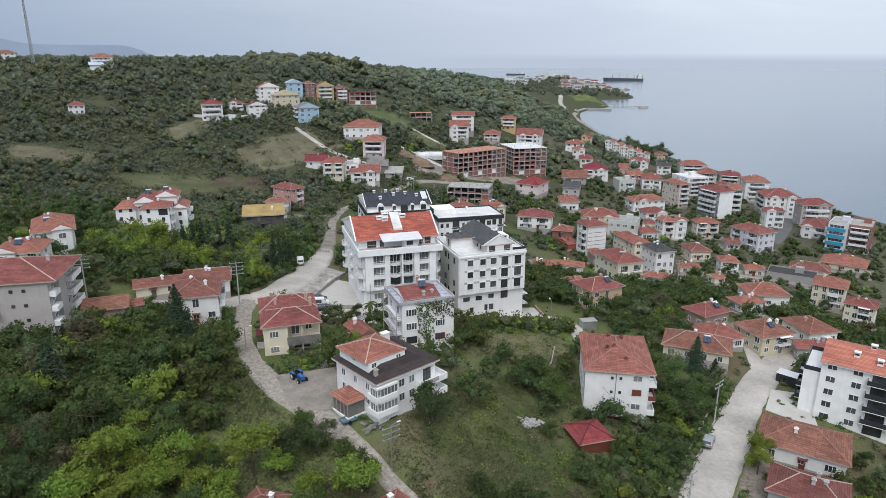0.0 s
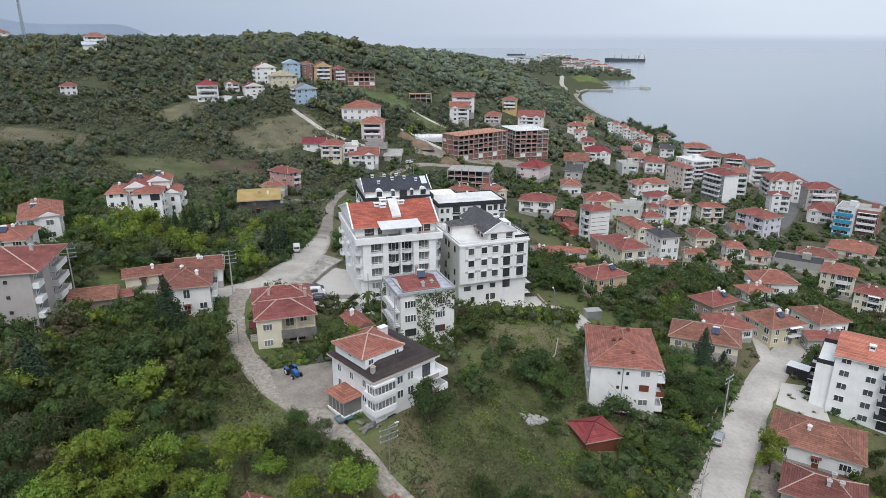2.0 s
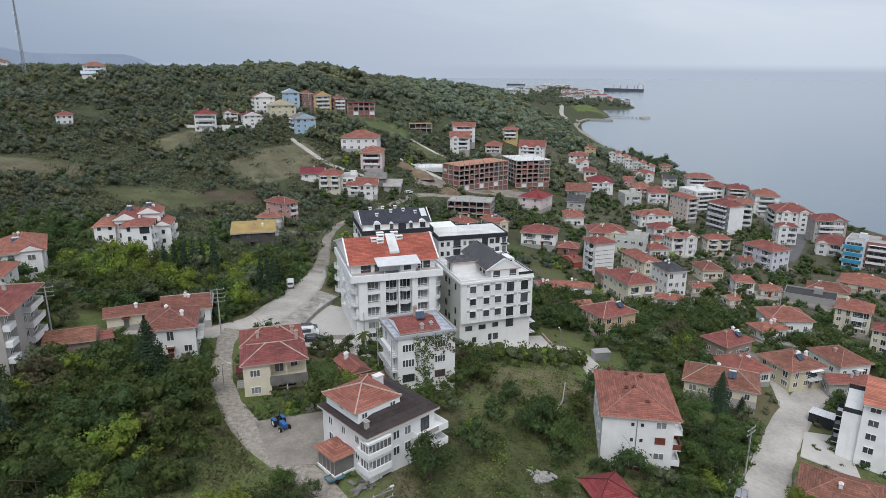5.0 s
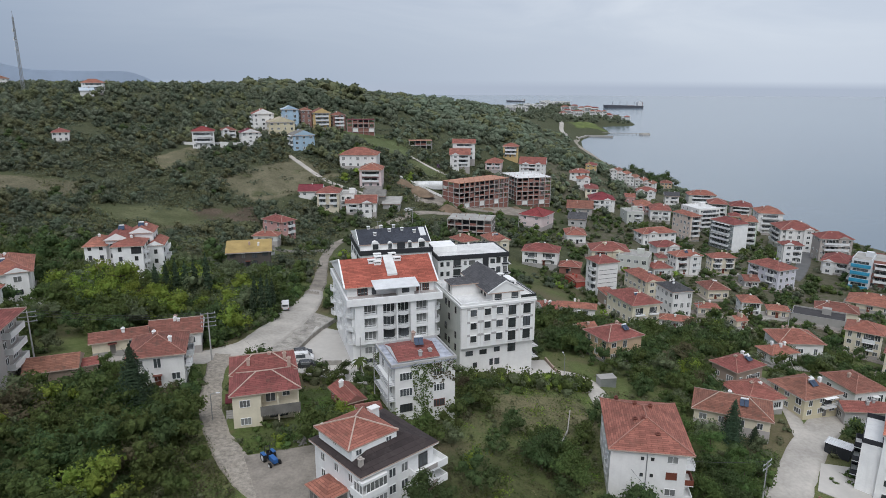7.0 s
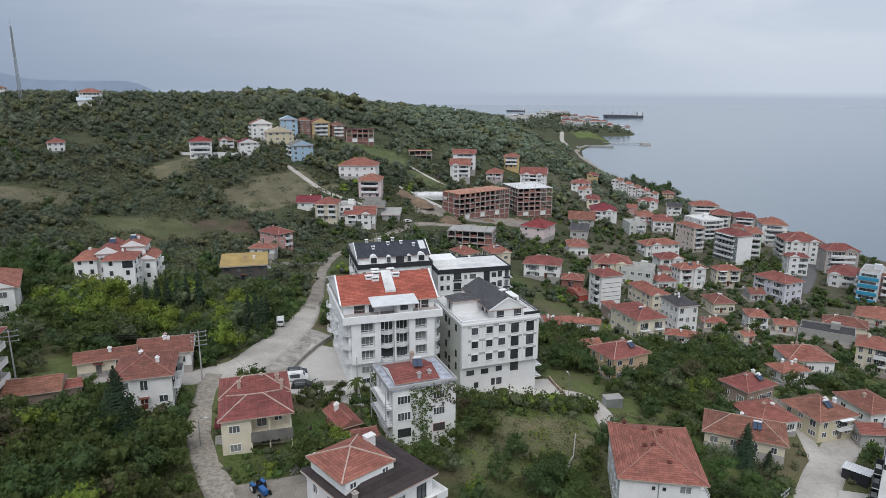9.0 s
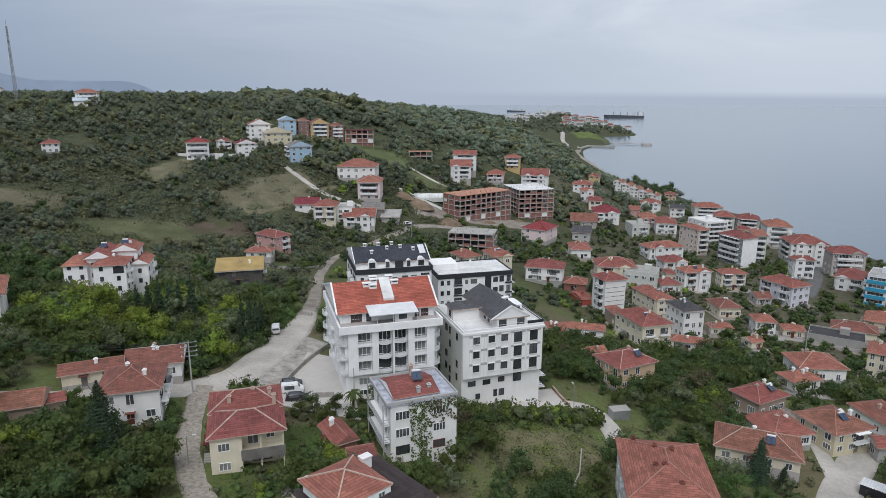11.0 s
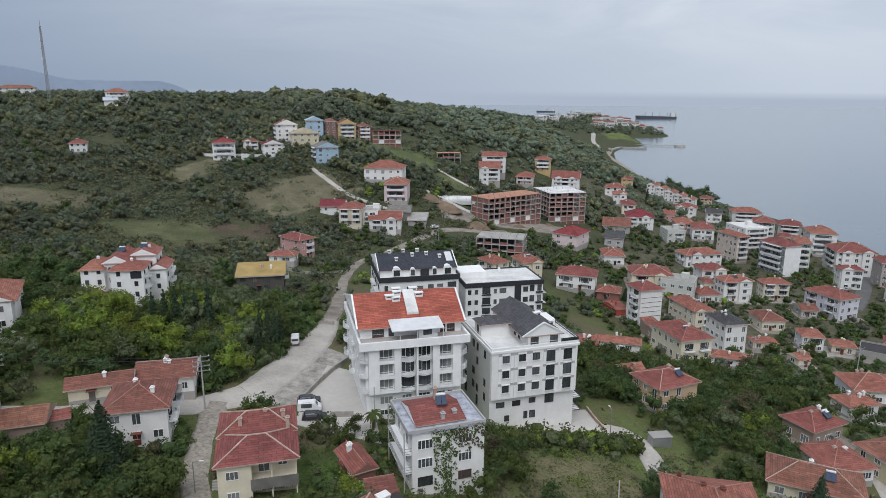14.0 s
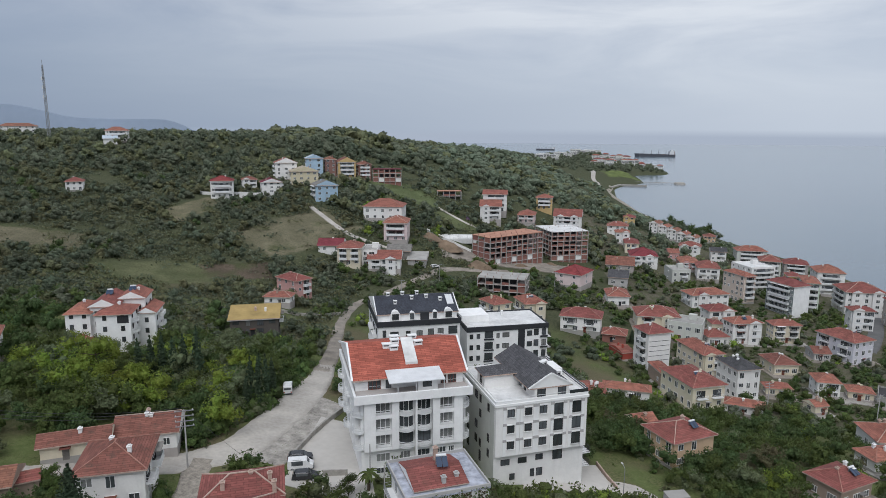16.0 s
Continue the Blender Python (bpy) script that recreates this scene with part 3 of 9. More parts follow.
def strip(name, pts, width, mat, label, lift=0.10, category="road", step=2.0, kerb=0.0):
    """A road laid on the ground along a smooth line through pts (x, y[, width])."""
    P = [Vector((p[0], p[1])) for p in pts]
    W = [p[2] if len(p) > 2 else width for p in pts]
    line, ws = [], []
    for k in range(len(P) - 1):
        p0, p1, p2, p3 = P[max(k - 1, 0)], P[k], P[k + 1], P[min(k + 2, len(P) - 1)]
        n = max(2, int((p2 - p1).length / step))
        for j in range(n + (k == len(P) - 2)):
            t = j / n
            line.append(0.5 * ((2 * p1) + (p2 - p0) * t + (2 * p0 - 5 * p1 + 4 * p2 - p3) * t * t + (3 * p1 - p0 - 3 * p2 + p3) * t ** 3))
            ws.append(W[k] * (1 - t) + W[k + 1] * t)
    bm = bmesh.new()
    rows = []
    m = 6
    for k, p in enumerate(line):
        d = (line[min(k + 1, len(line) - 1)] - line[max(k - 1, 0)]).normalized()
        s = Vector((-d.y, d.x))
        row = []
        for j in range(m + 1):
            wob = noise.noise((p.x * 0.3, p.y * 0.3, j)) * 0.35 if j in (0, m) else 0
            q = p + s * (ws[k] * (j / m - 0.5) + wob)
            row.append(bm.verts.new((q.x, q.y, gz(q.x, q.y) + lift + (0.04 if 0 < j < m else -0.05))))
        rows.append(row)
    for a, b in zip(rows, rows[1:]):
        for j in range(m):
            bm.faces.new((a[j], a[j + 1], b[j + 1], b[j]))
        for j in (0, m):
            lo = [bm.verts.new(v.co - Vector((0, 0, 0.8))) for v in (a[j], b[j])]
            bm.faces.new((a[j], b[j], lo[1], lo[0]))
    me = mesh_of(name, bm, mat)
    me.shade_smooth()
    ROADS.append((line, ws))
    return tagged(new(name, me), label, category, kind="structure")


def slab(name, corners, mat, label, lift=0.14, n=14, category="pavement", planted=False):
    """A paved yard between four corners, laid on the ground."""
    c = [Vector(p) for p in corners]
    bm = bmesh.new()
    g = []
    for i in range(n + 1):
        a, b = c[0].lerp(c[3], i / n), c[1].lerp(c[2], i / n)
        g.append([bm.verts.new((*(q := a.lerp(b, j / n)), gz(*q) + lift)) for j in range(n + 1)])
    for i in range(n):
        for j in range(n):
            bm.faces.new((g[i][j], g[i][j + 1], g[i + 1][j + 1], g[i + 1][j]))
    edge = bmesh.ops.extrude_edge_only(bm, edges=[e for e in bm.edges if e.is_boundary])
    for v in edge["geom"]:
        if isinstance(v, bmesh.types.BMVert):
            v.co.z -= 0.8
    ob = new(name, mesh_of(name, bm, mat))
    if not planted:
        YARDS.append(corners)
    return tagged(ob, label, category, kind="structure")


ROADS, YARDS, PLOTS = [], [], []
strip("road", [(-86, 126.5, 5), (-74, 131, 5), (-66, 134.4, 5), (-56, 139.6, 5), (-48.5, 144, 6.5), (-41.9, 151.5, 8.2), (-39.3, 163, 8.4), (-37.4, 179, 8.2), (-37, 195, 6.0), (-38, 206, 4.5)], 6.5, "road_concrete", "pale dusty concrete village road with worn edges")
strip("dirt_track", [(-37.6, 200, 5), (-39, 219, 4.2), (-43, 247, 3.6), (-45, 269, 3.4), (-44, 290, 3.4), (-36, 308, 3.4), (-22, 335, 4), (-12, 350, 5), (3, 358, 5), (20, 366, 6)], 4, "dirt", "brown dirt track climbing past the gardens")
strip("lane", [(-46.0, 146, 4.4), (-44.5, 136, 3.6), (-40.7, 123, 3.8), (-37.7, 116, 3.9), (-31, 105, 4.5), (-25, 98, 4.2), (-19, 93.5, 4), (-12, 86.5, 3.2), (-7, 80.5, 3), (0, 73, 2.8), (8, 62, 2.6)],
      4.5, "lane_stone", "rough stone and gravel lane going down the slope", lift=0.12)
strip("street", [(33, 74, 7), (43.7, 90.6, 7), (52.9, 104.2, 7), (61.6, 117.7, 6.6), (72, 131.5, 6.6), (81, 141.5, 6.5), (87, 147, 5)], 7, "road_concrete", "pale grey concrete street with worn edges", lift=0.12)
strip("side_street", [(73, 134, 3.4), (76, 144, 3.2), (77, 152, 3), (74, 160, 3)], 3.2, "road_concrete", "narrow concrete lane between low houses", lift=0.08)
strip("hill_road", [(-90, 394), (-73, 375), (-62, 366), (-50, 362), (-40, 360), (-30, 352)], 3.2, "road_concrete", "narrow concrete road climbing the hillside")
strip("court_path", [(12, 154.5, 6), (24, 155.8, 7), (30, 156, 7), (33, 151.5, 6), (34, 146, 4.5), (33.5, 139, 3)], 5, "road_concrete", "concrete path leading out of the forecourt", lift=0.08)
strip("garden_path", [(-20, 439.2, 2.4), (-11.5, 433.2, 2.4), (-2, 428, 2.6), (6, 426, 2.6)], 2.4, "road_concrete", "pale concrete path climbing to the low frame building")
strip("coast_road", [(160, 300), (176, 322), (190, 345), (205, 372), (215, 400)], 6, "asphalt", "grey street among the shore apartments")
slab("parking_yard", [(-31, 141), (-14.5, 137), (-22, 168), (-31, 170)], "pad_concrete", "pale concrete parking yard beside the white block")
slab("forecourt", [(10, 148.5), (27, 156), (25.5, 166), (9, 158)], "pad_concrete", "pale concrete forecourt with a low wall")
slab("road_shoulder", [(-38.4, 148), (-32.5, 147), (-27.5, 178), (-34.5, 182)], "gravel", "rough stony shoulder between road and retaining wall", lift=0.06)
slab("dirt_yard", [(-24.5, 95), (-15, 96), (-19, 109.5), (-30, 106.5)], "dirt", "bare trodden earth yard", lift=0.2)
slab("building_site", [(-14, 366), (66, 384), (60, 402), (-16, 384)], "dirt", "bare brown earth of a building site", lift=0.4)


# ---- building parts ----
WIN = {}
FAR_AWAY = False


def lattice(bm, xs, zs, dp):
    """A frame with bars as one body: every second cell is an opening."""
    vs = {}

    def v(i, k, y):
        if (i, k, y) not in vs:
            vs[i, k, y] = bm.verts.new((xs[i], y, zs[k]))
        return vs[i, k, y]
    solid = lambda i, k: 0 <= i < len(xs) - 1 and 0 <= k < len(zs) - 1 and not (i % 2 and k % 2)
    for i in range(len(xs) - 1):
        for k in range(len(zs) - 1):
            if not solid(i, k):
                continue
            bm.faces.new((v(i, k, -dp), v(i + 1, k, -dp), v(i + 1, k + 1, -dp), v(i, k + 1, -dp)))
            for di, dk, a, b in ((-1, 0, (i, k + 1), (i, k)), (1, 0, (i + 1, k), (i + 1, k + 1)), (0, -1, (i, k), (i + 1, k)), (0, 1, (i + 1, k + 1), (i, k + 1))):
                if not solid(i + di, k + dk):
                    bm.faces.new((v(*b, -dp), v(*a, -dp), v(*a, 0.02), v(*b, 0.02)))


def window_meshes(w, hgt, bars, fmat, pmat):
    key = (round(w, 1), round(hgt, 1), bars, fmat, pmat)
    if key not in WIN:
        t, dp = 0.07, 0.09
        bm = bmesh.new()
        xs = [-w / 2, -w / 2 + t]
        for k in range(1, bars):
            xs += [-w / 2 + w * k / bars - t / 2, -w / 2 + w * k / bars + t / 2]
        lattice(bm, xs + [w / 2 - t, w / 2], [0, t, hgt - t, hgt], dp)
        frame_me = mesh_of("window_frame", bm, fmat)
        pane = mesh_of("pane", boxes((-w / 2 + t, w / 2 - t, -0.025, 0.015, t, hgt - t)), pmat)
        bm = bmesh.new()
        bm.from_mesh(frame_me)
        add_box(bm, -w / 2 + t, w / 2 - t, -0.025, 0.015, t, hgt - t, 1)
        WIN[key] = (frame_me, pane, mesh_of("window", bm, [fmat, pmat]))
    return WIN[key]


def window(parent, x, y, z, turn, w=1.3, hgt=1.3, bars=2, fmat="trim_white", pmat=None, name="window"):
    """A window proud of a wall face; turn: the degrees by which its outside faces away from -y."""
    if pmat is None:
        pmat = "glass" if random.random() < 0.7 else "curtain_glass"
    fm, pm, whole = window_meshes(w, hgt, bars, fmat, pmat)
    if FAR_AWAY:
        return part(name, whole, None, parent, at=pose(x, y, z, 0, 0, turn))
    ob = part(name, fm, None, parent, at=pose(x, y, z, 0, 0, turn))
    part("pane", pm, None, ob)
    return ob


def roof_mesh(kind, w, d, rise, thick=0.22, mat="tile", skew=0.0, end="trim_white"):
    """A pitched roof over w x d, eaves at z=0, with UVs in metres along the slope."""
    bm = bmesh.new()
    uv = bm.loops.layers.uv.new("UVMap")
    X, Y = w / 2, d / 2
    base = [(-X, -Y, 0), (X, -Y, 0), (X, Y, 0), (-X, Y, 0)]
    if kind == "hip":
        if w >= d:
            r = [(-X + Y, 0, rise), (X - Y, 0, rise)]
            faces = [(0, 1, 5, 4), (1, 2, 5), (2, 3, 4, 5), (3, 0, 4)]
        else:
            r = [(0, -Y + X, rise), (0, Y - X, rise)]
            faces = [(0, 1, 4), (1, 2, 5, 4), (2, 3, 5), (3, 0, 4, 5)]
    elif kind == "gable":      # ridge along x
        r = [(-X, skew, rise), (X, skew, rise)]
        faces = [(0, 1, 5, 4), (1, 2, 5), (2, 3, 4, 5), (3, 0, 4)]
    elif kind == "gabley":     # ridge along y
        r = [(0, -Y, rise), (0, Y, rise)]
        faces = [(0, 1, 4), (1, 2, 5, 4), (2, 3, 5), (3, 0, 4, 5)]
    else:                      # mono: rises to the back
        r = [(X, Y, rise), (-X, Y, rise)]
        faces = [(0, 1, 4, 5), (1, 2, 4), (2, 3, 5, 4), (3, 0, 5)]
    pts = [Vector(p) for p in base + r]
    top = [bm.verts.new(p) for p in pts]
    low = [bm.verts.new(p - Vector((0, 0, thick))) for p in pts[:4]]
    for f in faces:
        face = bm.faces.new([top[i] for i in f])
        if kind == "mono" and f != (0, 1, 4, 5) or kind in ("gable", "gabley") and len(f) == 3:
            face.material_index = 2
        e = (pts[f[1]] - pts[f[0]]).normalized()
        face.normal_update()
        s = face.normal.cross(e)
        for lp in face.loops:
            lp[uv].uv = ((lp.vert.co - pts[f[0]]).dot(e), (lp.vert.co - pts[f[0]]).dot(s))
    for i in range(4):
        bm.faces.new((low[i], low[(i + 1) % 4], top[(i + 1) % 4], top[i])).material_index = 1
    bm.faces.new(low[::-1]).material_index = 1
    return mesh_of("roof", bm, [mat, "mortar", end]), pts


def ridge_caps(parent, kind, pts, mat="mortar", r=0.09):
    """Mortared cap tiles along ridge and hips."""
    lines = [(4, 5)]
    if kind == "hip":
        lines += [(0, 4), (1, 4 if pts[4].x == pts[5].x else 5), (2, 5), (3, 4 if pts[4].x != pts[5].x else 5)]
    for a, b in lines:
        if (pts[a] - pts[b]).length > 0.3:
            bm = bmesh.new()
            add_beam(bm, pts[a] + Vector((0, 0, 0.03)), pts[b] + Vector((0, 0, 0.03)), r)
            part("ridge_cap", bm, mat, parent)


def chimney(parent, x, y, z, hgt=1.3, mat="mortar"):
    s = 0.28
    bm = boxes((x - s, x + s, y - s, y + s, z - 0.8, z + hgt), (x - s - 0.1, x + s + 0.1, y - s - 0.1, y + s + 0.1, z + hgt, z + hgt + 0.1), (x - 0.18, x + 0.18, y - 0.18, y + 0.18, z + hgt + 0.1, z + hgt + 0.32))
    part("chimney", bm, mat, parent)


def solar_heater(m, label="solar water heater with two dark collectors and a white tank"):
    """Tilted collectors with a white tank on a steel stand; stands on a roof at m, facing -y."""
    e = thing("solar_water_heater", m @ Matrix.Scale(0.8, 4), label, "solar heater")
    bm = boxes((-1.03, 1.03, 0.77, 0.83, -0.3, 1.15))
    part("stand", bm, "metal_grey", e)
    for x in (-0.52, 0.52):
        bm = boxes((x - 0.48, x + 0.48, -1.0, 1.0, 0, 0.08))
        bmesh.ops.rotate(bm, verts=bm.verts, cent=(0, 0, 0), matrix=Matrix.Rotation(radians(32), 3, "X"))
        bmesh.ops.translate(bm, verts=bm.verts, vec=(0, -0.05, 0.62))
        part("collector", bm, "solar_blue", e)
    bm = bmesh.new()
    add_tube(bm, (-0.9, 0.95, 1.35), (0.9, 0.95, 1.35), 0.27, 0.27, 10)
    part("tank", bm, "tank_white", e)


def satellite_dish(m):
    e = thing("satellite_dish", m, "small white satellite dish on a wall bracket", "dish")
    bm = bmesh.new()
    rings = []
    for r, z in ((0.05, 0.0), (0.2, 0.03), (0.34, 0.09), (0.42, 0.15)):
        rings.append([bm.verts.new((r * math.cos(k * math.pi / 6), -z - 0.25, r * math.sin(k * math.pi / 6))) for k in range(12)])
    for a, b in zip(rings, rings[1:]):
        for k in range(12):
            bm.faces.new((a[k], a[(k + 1) % 12], b[(k + 1) % 12], b[k]))
    part("bowl", bm, "tank_white", e)
    bm = bmesh.new()
    add_beam(bm, (0, 0, -0.3), (0, -0.25, 0), 0.03)
    add_beam(bm, (0, -0.25, -0.3), (0, -0.7, 0.02), 0.015)
    part("arm", bm, "metal_grey", e)


def ring(x0, x1, y0, y1, z0, z1, t=0.18):
    return boxes((x0, x1, y0, y0 + t, z0, z1), (x0, x1, y1 - t, y1, z0, z1), (x0, x0 + t, y0 + t, y1 - t, z0, z1), (x1 - t, x1, y0 + t, y1 - t, z0, z1))


def balcony(parent, m, w, dep, rail="parapet", mat="trim_white", rmat="rail_white", hgt=0.95):
    """A slab standing out from a wall at m (centre of its inner edge, outside along -y), with a railing."""
    sl = part("balcony", boxes((-w / 2, w / 2, -dep, 0.02, -0.16, 0)), mat, parent, at=m)
    if rail == "parapet":
        t = 0.1
        part("parapet", boxes((-w / 2, w / 2, -dep, -dep + t, 0.002, hgt), (-w / 2, -w / 2 + t, -dep + t, 0, 0.002, hgt), (w / 2 - t, w / 2, -dep + t, 0, 0.002, hgt)), rmat, sl)
    else:
        bm = bmesh.new()
        for z in (0.1, 0.5, hgt):
            add_beam(bm, (-w / 2 + .03, -dep + .03, z), (w / 2 - .03, -dep + .03, z), 0.025)
            for x in (-w / 2 + .03, w / 2 - .03):
                add_beam(bm, (x, -dep + .03, z), (x, 0, z), 0.025)
        n = max(2, int(w / 0.28))
        for k in range(n + 1):
            x = -w / 2 + .03 + (w - .06) * k / n
            add_beam(bm, (x, -dep + .03, 0), (x, -dep + .03, hgt), 0.014)
        part("railing", bm, rmat, sl)
    return sl


ROOFMAT = dict(concrete="concrete_roof", lemon="lemon_roof")
LIFT = 0.0


def footprint(x, y, rot, w, d):
    PLOTS.append((x, y, math.cos(radians(rot)), math.sin(radians(rot)), w / 2, d / 2))


def gable_wing(e, xc, y0, ww, out, H, back, wall, rm, floors):
    """A gabled bay standing out of a front wall, its roof running back into the main roof."""
    wg = part("wing", boxes((xc - ww / 2, xc + ww / 2, y0 - out, y0 + 0.02, -3.5, H - 0.2)), wall, e)
    rise = ww * 0.27
    dp = out + back
    me, pts = roof_mesh("gabley", ww + 0.7, dp, rise, 0.16, rm, end=wall)
    part("wing_roof", me, None, wg, at=pose(xc, y0 - out - 0.3 + dp / 2, H))
    bm = bmesh.new()
    f = [bm.verts.new((xc + a, y0 - out, H - 0.2 + b)) for a, b in ((-ww / 2, 0), (ww / 2, 0), (0, rise))]
    k = [bm.verts.new((v.co.x, y0 + 0.3, v.co.z)) for v in f]
    bm.faces.new(f)
    for i in range(3):
        bm.faces.new((f[i], k[i], k[(i + 1) % 3], f[(i + 1) % 3]))
    part("gable_wall", bm, wall, wg)
    for j in range(floors):
        fh = H / floors
        window(e, xc, y0 - out, j * fh + 0.8, 0, min(1.7, ww * 0.5), min(1.4, fh * 0.5), 2)


def house(x, y, rot, w, d, H, floors, wall, roof, roofmat, win=(3, 2, 2), balcony_side="", solar=0, frame=0, bands=0, bluebands=0, label="", **more):
    """A house with eaves H above the ground at its near corner; w x d over the eaves, front along -y before it is turned."""
    rng = random.Random(int(x * 7 + y * 13))
    state = random.getstate()
    random.seed(int(x * 7 + y * 13))
    side = more.get("balcony", balcony_side)
    if not side and floors > 1 and (rng.random() < 0.65 or (floors > 2 and y > 330)):
        side = rng.choice(("front", "left")) if y < 330 else "front"
    if side == "none":
        side = ""
    c, s = math.cos(radians(rot)), math.sin(radians(rot))
    corner = gz(x - c * w / 2 + s * d / 2, y - s * w / 2 - c * d / 2)
    footprint(x, y, rot, w, d)
    far = math.hypot(x, y - 20) > 330
    global FAR_AWAY
    FAR_AWAY = far
    flat = roof == "flat"
    oh = 0.0 if flat else min(0.6, 0.06 * w)
    e = thing("house", pose(x, y, corner, 0, 0, rot), label, "house", "houses of the village")
    W, D = w / 2 - oh, d / 2 - oh
    rm = ROOFMAT.get(roofmat, roofmat)
    if frame:
        concrete_frame(e, W, D, H, floors, frame, rm)
        FAR_AWAY = False
        random.setstate(state)
        return e
    part("wall", boxes((-W, W, -D, D, -4, H - (0.0 if flat else 0.23))), wall, e)
    if flat:
        t = 0.18
        part("roof", boxes((-W + t, W - t, -D + t, D - t, H, H + 0.1)), rm, e)
        part("parapet", boxes((-W, W, -D, -D + t, H, H + 0.6), (-W, W, D - t, D, H, H + 0.6), (-W, -W + t, -D + t, D - t, H, H + 0.6), (W - t, W, -D + t, D - t, H, H + 0.6)), wall, e)
        part("stair_head", boxes((W * 0.1, W * 0.1 + min(3, W), D * 0.1, D * 0.1 + 2.5, H + 0.1, H + 2.3)), wall, e)
    else:
        rise = min(w, d) / 2 * rng.uniform(0.40, 0.48) if roof != "mono" else d * 0.16
        me, pts = roof_mesh(roof, w, d, rise, mat=rm, end=wall)
        rf = part("roof", me, None, e, at=pose(0, 0, H))
        if roof in ("gable", "gabley", "mono"):
            k = (W / (w / 2), D / (d / 2))
            bm = bmesh.new()
            gp = [(p.x * k[0], p.y * k[1], max(-0.24, p.z - 0.24)) for p in pts]
            vs = [bm.verts.new(p) for p in gp]
            for f in (((0, 1, 5, 4), (1, 2, 5), (2, 3, 4, 5), (3, 0, 4)) if roof == "gable" else ((0, 1, 4), (1, 2, 5, 4), (2, 3, 5), (3, 0, 4, 5)) if roof == "gabley" else ((1, 2, 4), (2, 3, 5, 4), (3, 0, 5))):
                bm.faces.new([vs[i] for i in f])
            part("gable_wall", bm, wall, e, at=pose(0, 0, H))
        if roofmat in ("tile", "old_tile", "maroon") and not (far and w < 12):
            ridge_caps(rf, roof, pts, "maroon" if roofmat == "maroon" else rng.choice(("mortar", "cap_tile", "cap_tile")), 0.07)
        for k in range(more.get("chimneys", rng.choice((1, 2, 2, 3)) if not far else 1)):
            cx, cy = rng.uniform(-0.5, 0.5) * W, rng.uniform(-0.4, 0.4) * D
            chimney(e, cx, cy, H + rise * 0.55, rng.uniform(0.7, 1.3), rng.choice(("mortar", wall, "trim_white")))
        if solar:
            m = e.matrix_basis @ pose(rng.uniform(0.1, 0.35) * W, -d * 0.22, H + rise * 0.52 + 0.1)
            solar_heater(m)
        if H > 4 and rng.random() < 0.6:
            part("fascia", ring(-W - oh * 0.9, W + oh * 0.9, -D - oh * 0.9, D + oh * 0.9, H - 0.36, H - 0.2, 0.14), "trim_white", e)
        if not solar and not far and H > 4 and rng.random() < 0.28:
            solar_heater(e.matrix_basis @ pose(rng.uniform(-0.3, 0.2) * W, -d * 0.2, H + rise * 0.5 + 0.1))
        nw = more.get("wing", 1 if roof == "hip" and floors > 1 and w > 8.5 and rng.random() < 0.4 else 0)
        for k in range(nw):
            ww = min(4.6, w * (0.42 if nw == 1 else 0.34))
            wc = (rng.choice((-0.45, 0.4)) if nw == 1 else (-0.5, 0.5)[k]) * W
            gable_wing(e, wc, -D, ww, rng.uniform(0.7, 1.3), H + rng.choice((0.0, 0.3)), D * 0.9, wall, rm, floors)
    if H > 2.5:
        part("plinth", ring(-W - 0.04, W + 0.04, -D - 0.04, D + 0.04, -3.9, rng.choice((0.3, 0.5, 0.8)), 0.1), rng.choice(("warm_grey", "concrete", wall)), e)
    if not far and win[0]:
        dx = rng.uniform(-0.3, 0.3) * W
        dr = part("door", boxes((dx - 0.5, dx + 0.5, -D - 0.08, -D, 0, 2.05)), rng.choice(("brown_wood", "dark_panel", "grey_wood")), e)
        part("canopy", boxes((dx - 0.8, dx + 0.8, -D - 0.9, -D, 2.15, 2.25)), rng.choice(("tile", "metal_grey", "trim_white")), e)
    if x > 62 and y > 150 and not far:
        cc = [(x + c * a - s * b, y + s * a + c * b) for a, b in ((-w / 2 - 1.2, -d / 2 - 2.6), (w / 2 + 2.4, -d / 2 - 2.6), (w / 2 + 2.4, d / 2 + 1), (-w / 2 - 1.2, d / 2 + 1))]
        slab("paved_yard", cc, rng.choice(("dirt", "wall_block", "dirt")), "trodden yard round a village house", 0.25, 6, planted=True)
    fh = H / floors
    dark = wall in ("dark_glass_wall",)
    faces = ((win[0], 2 * W, lambda u: (u, -D), 0), (win[1], 2 * D, lambda u: (-W, -u), -90), (win[2], 2 * D, lambda u: (W, u), 90), (max(0, win[0] - 1), 2 * W, lambda u: (-u, D), 180))
    for n, length, at, turn in faces[:3]:
        for f in range(floors):
            for k in range(n):
                if rng.random() < 0.08:
                    continue
                u = -length / 2 + length * (k + 0.5) / n + rng.uniform(-0.1, 0.1)
                big = rng.random() < 0.3
                ww = min(length / n * 0.62, rng.choice((1.1, 1.3, 1.5, 1.8)))
                px_, py_ = at(u)
                window(e, px_, py_, f * fh + (0.45 if big else 0.95), turn, ww, min(fh * 0.72, 1.9) if big else min(fh * 0.5, 1.35), 2 if ww < 1.6 else 3, "trim_white" if not dark else "dark_frame")
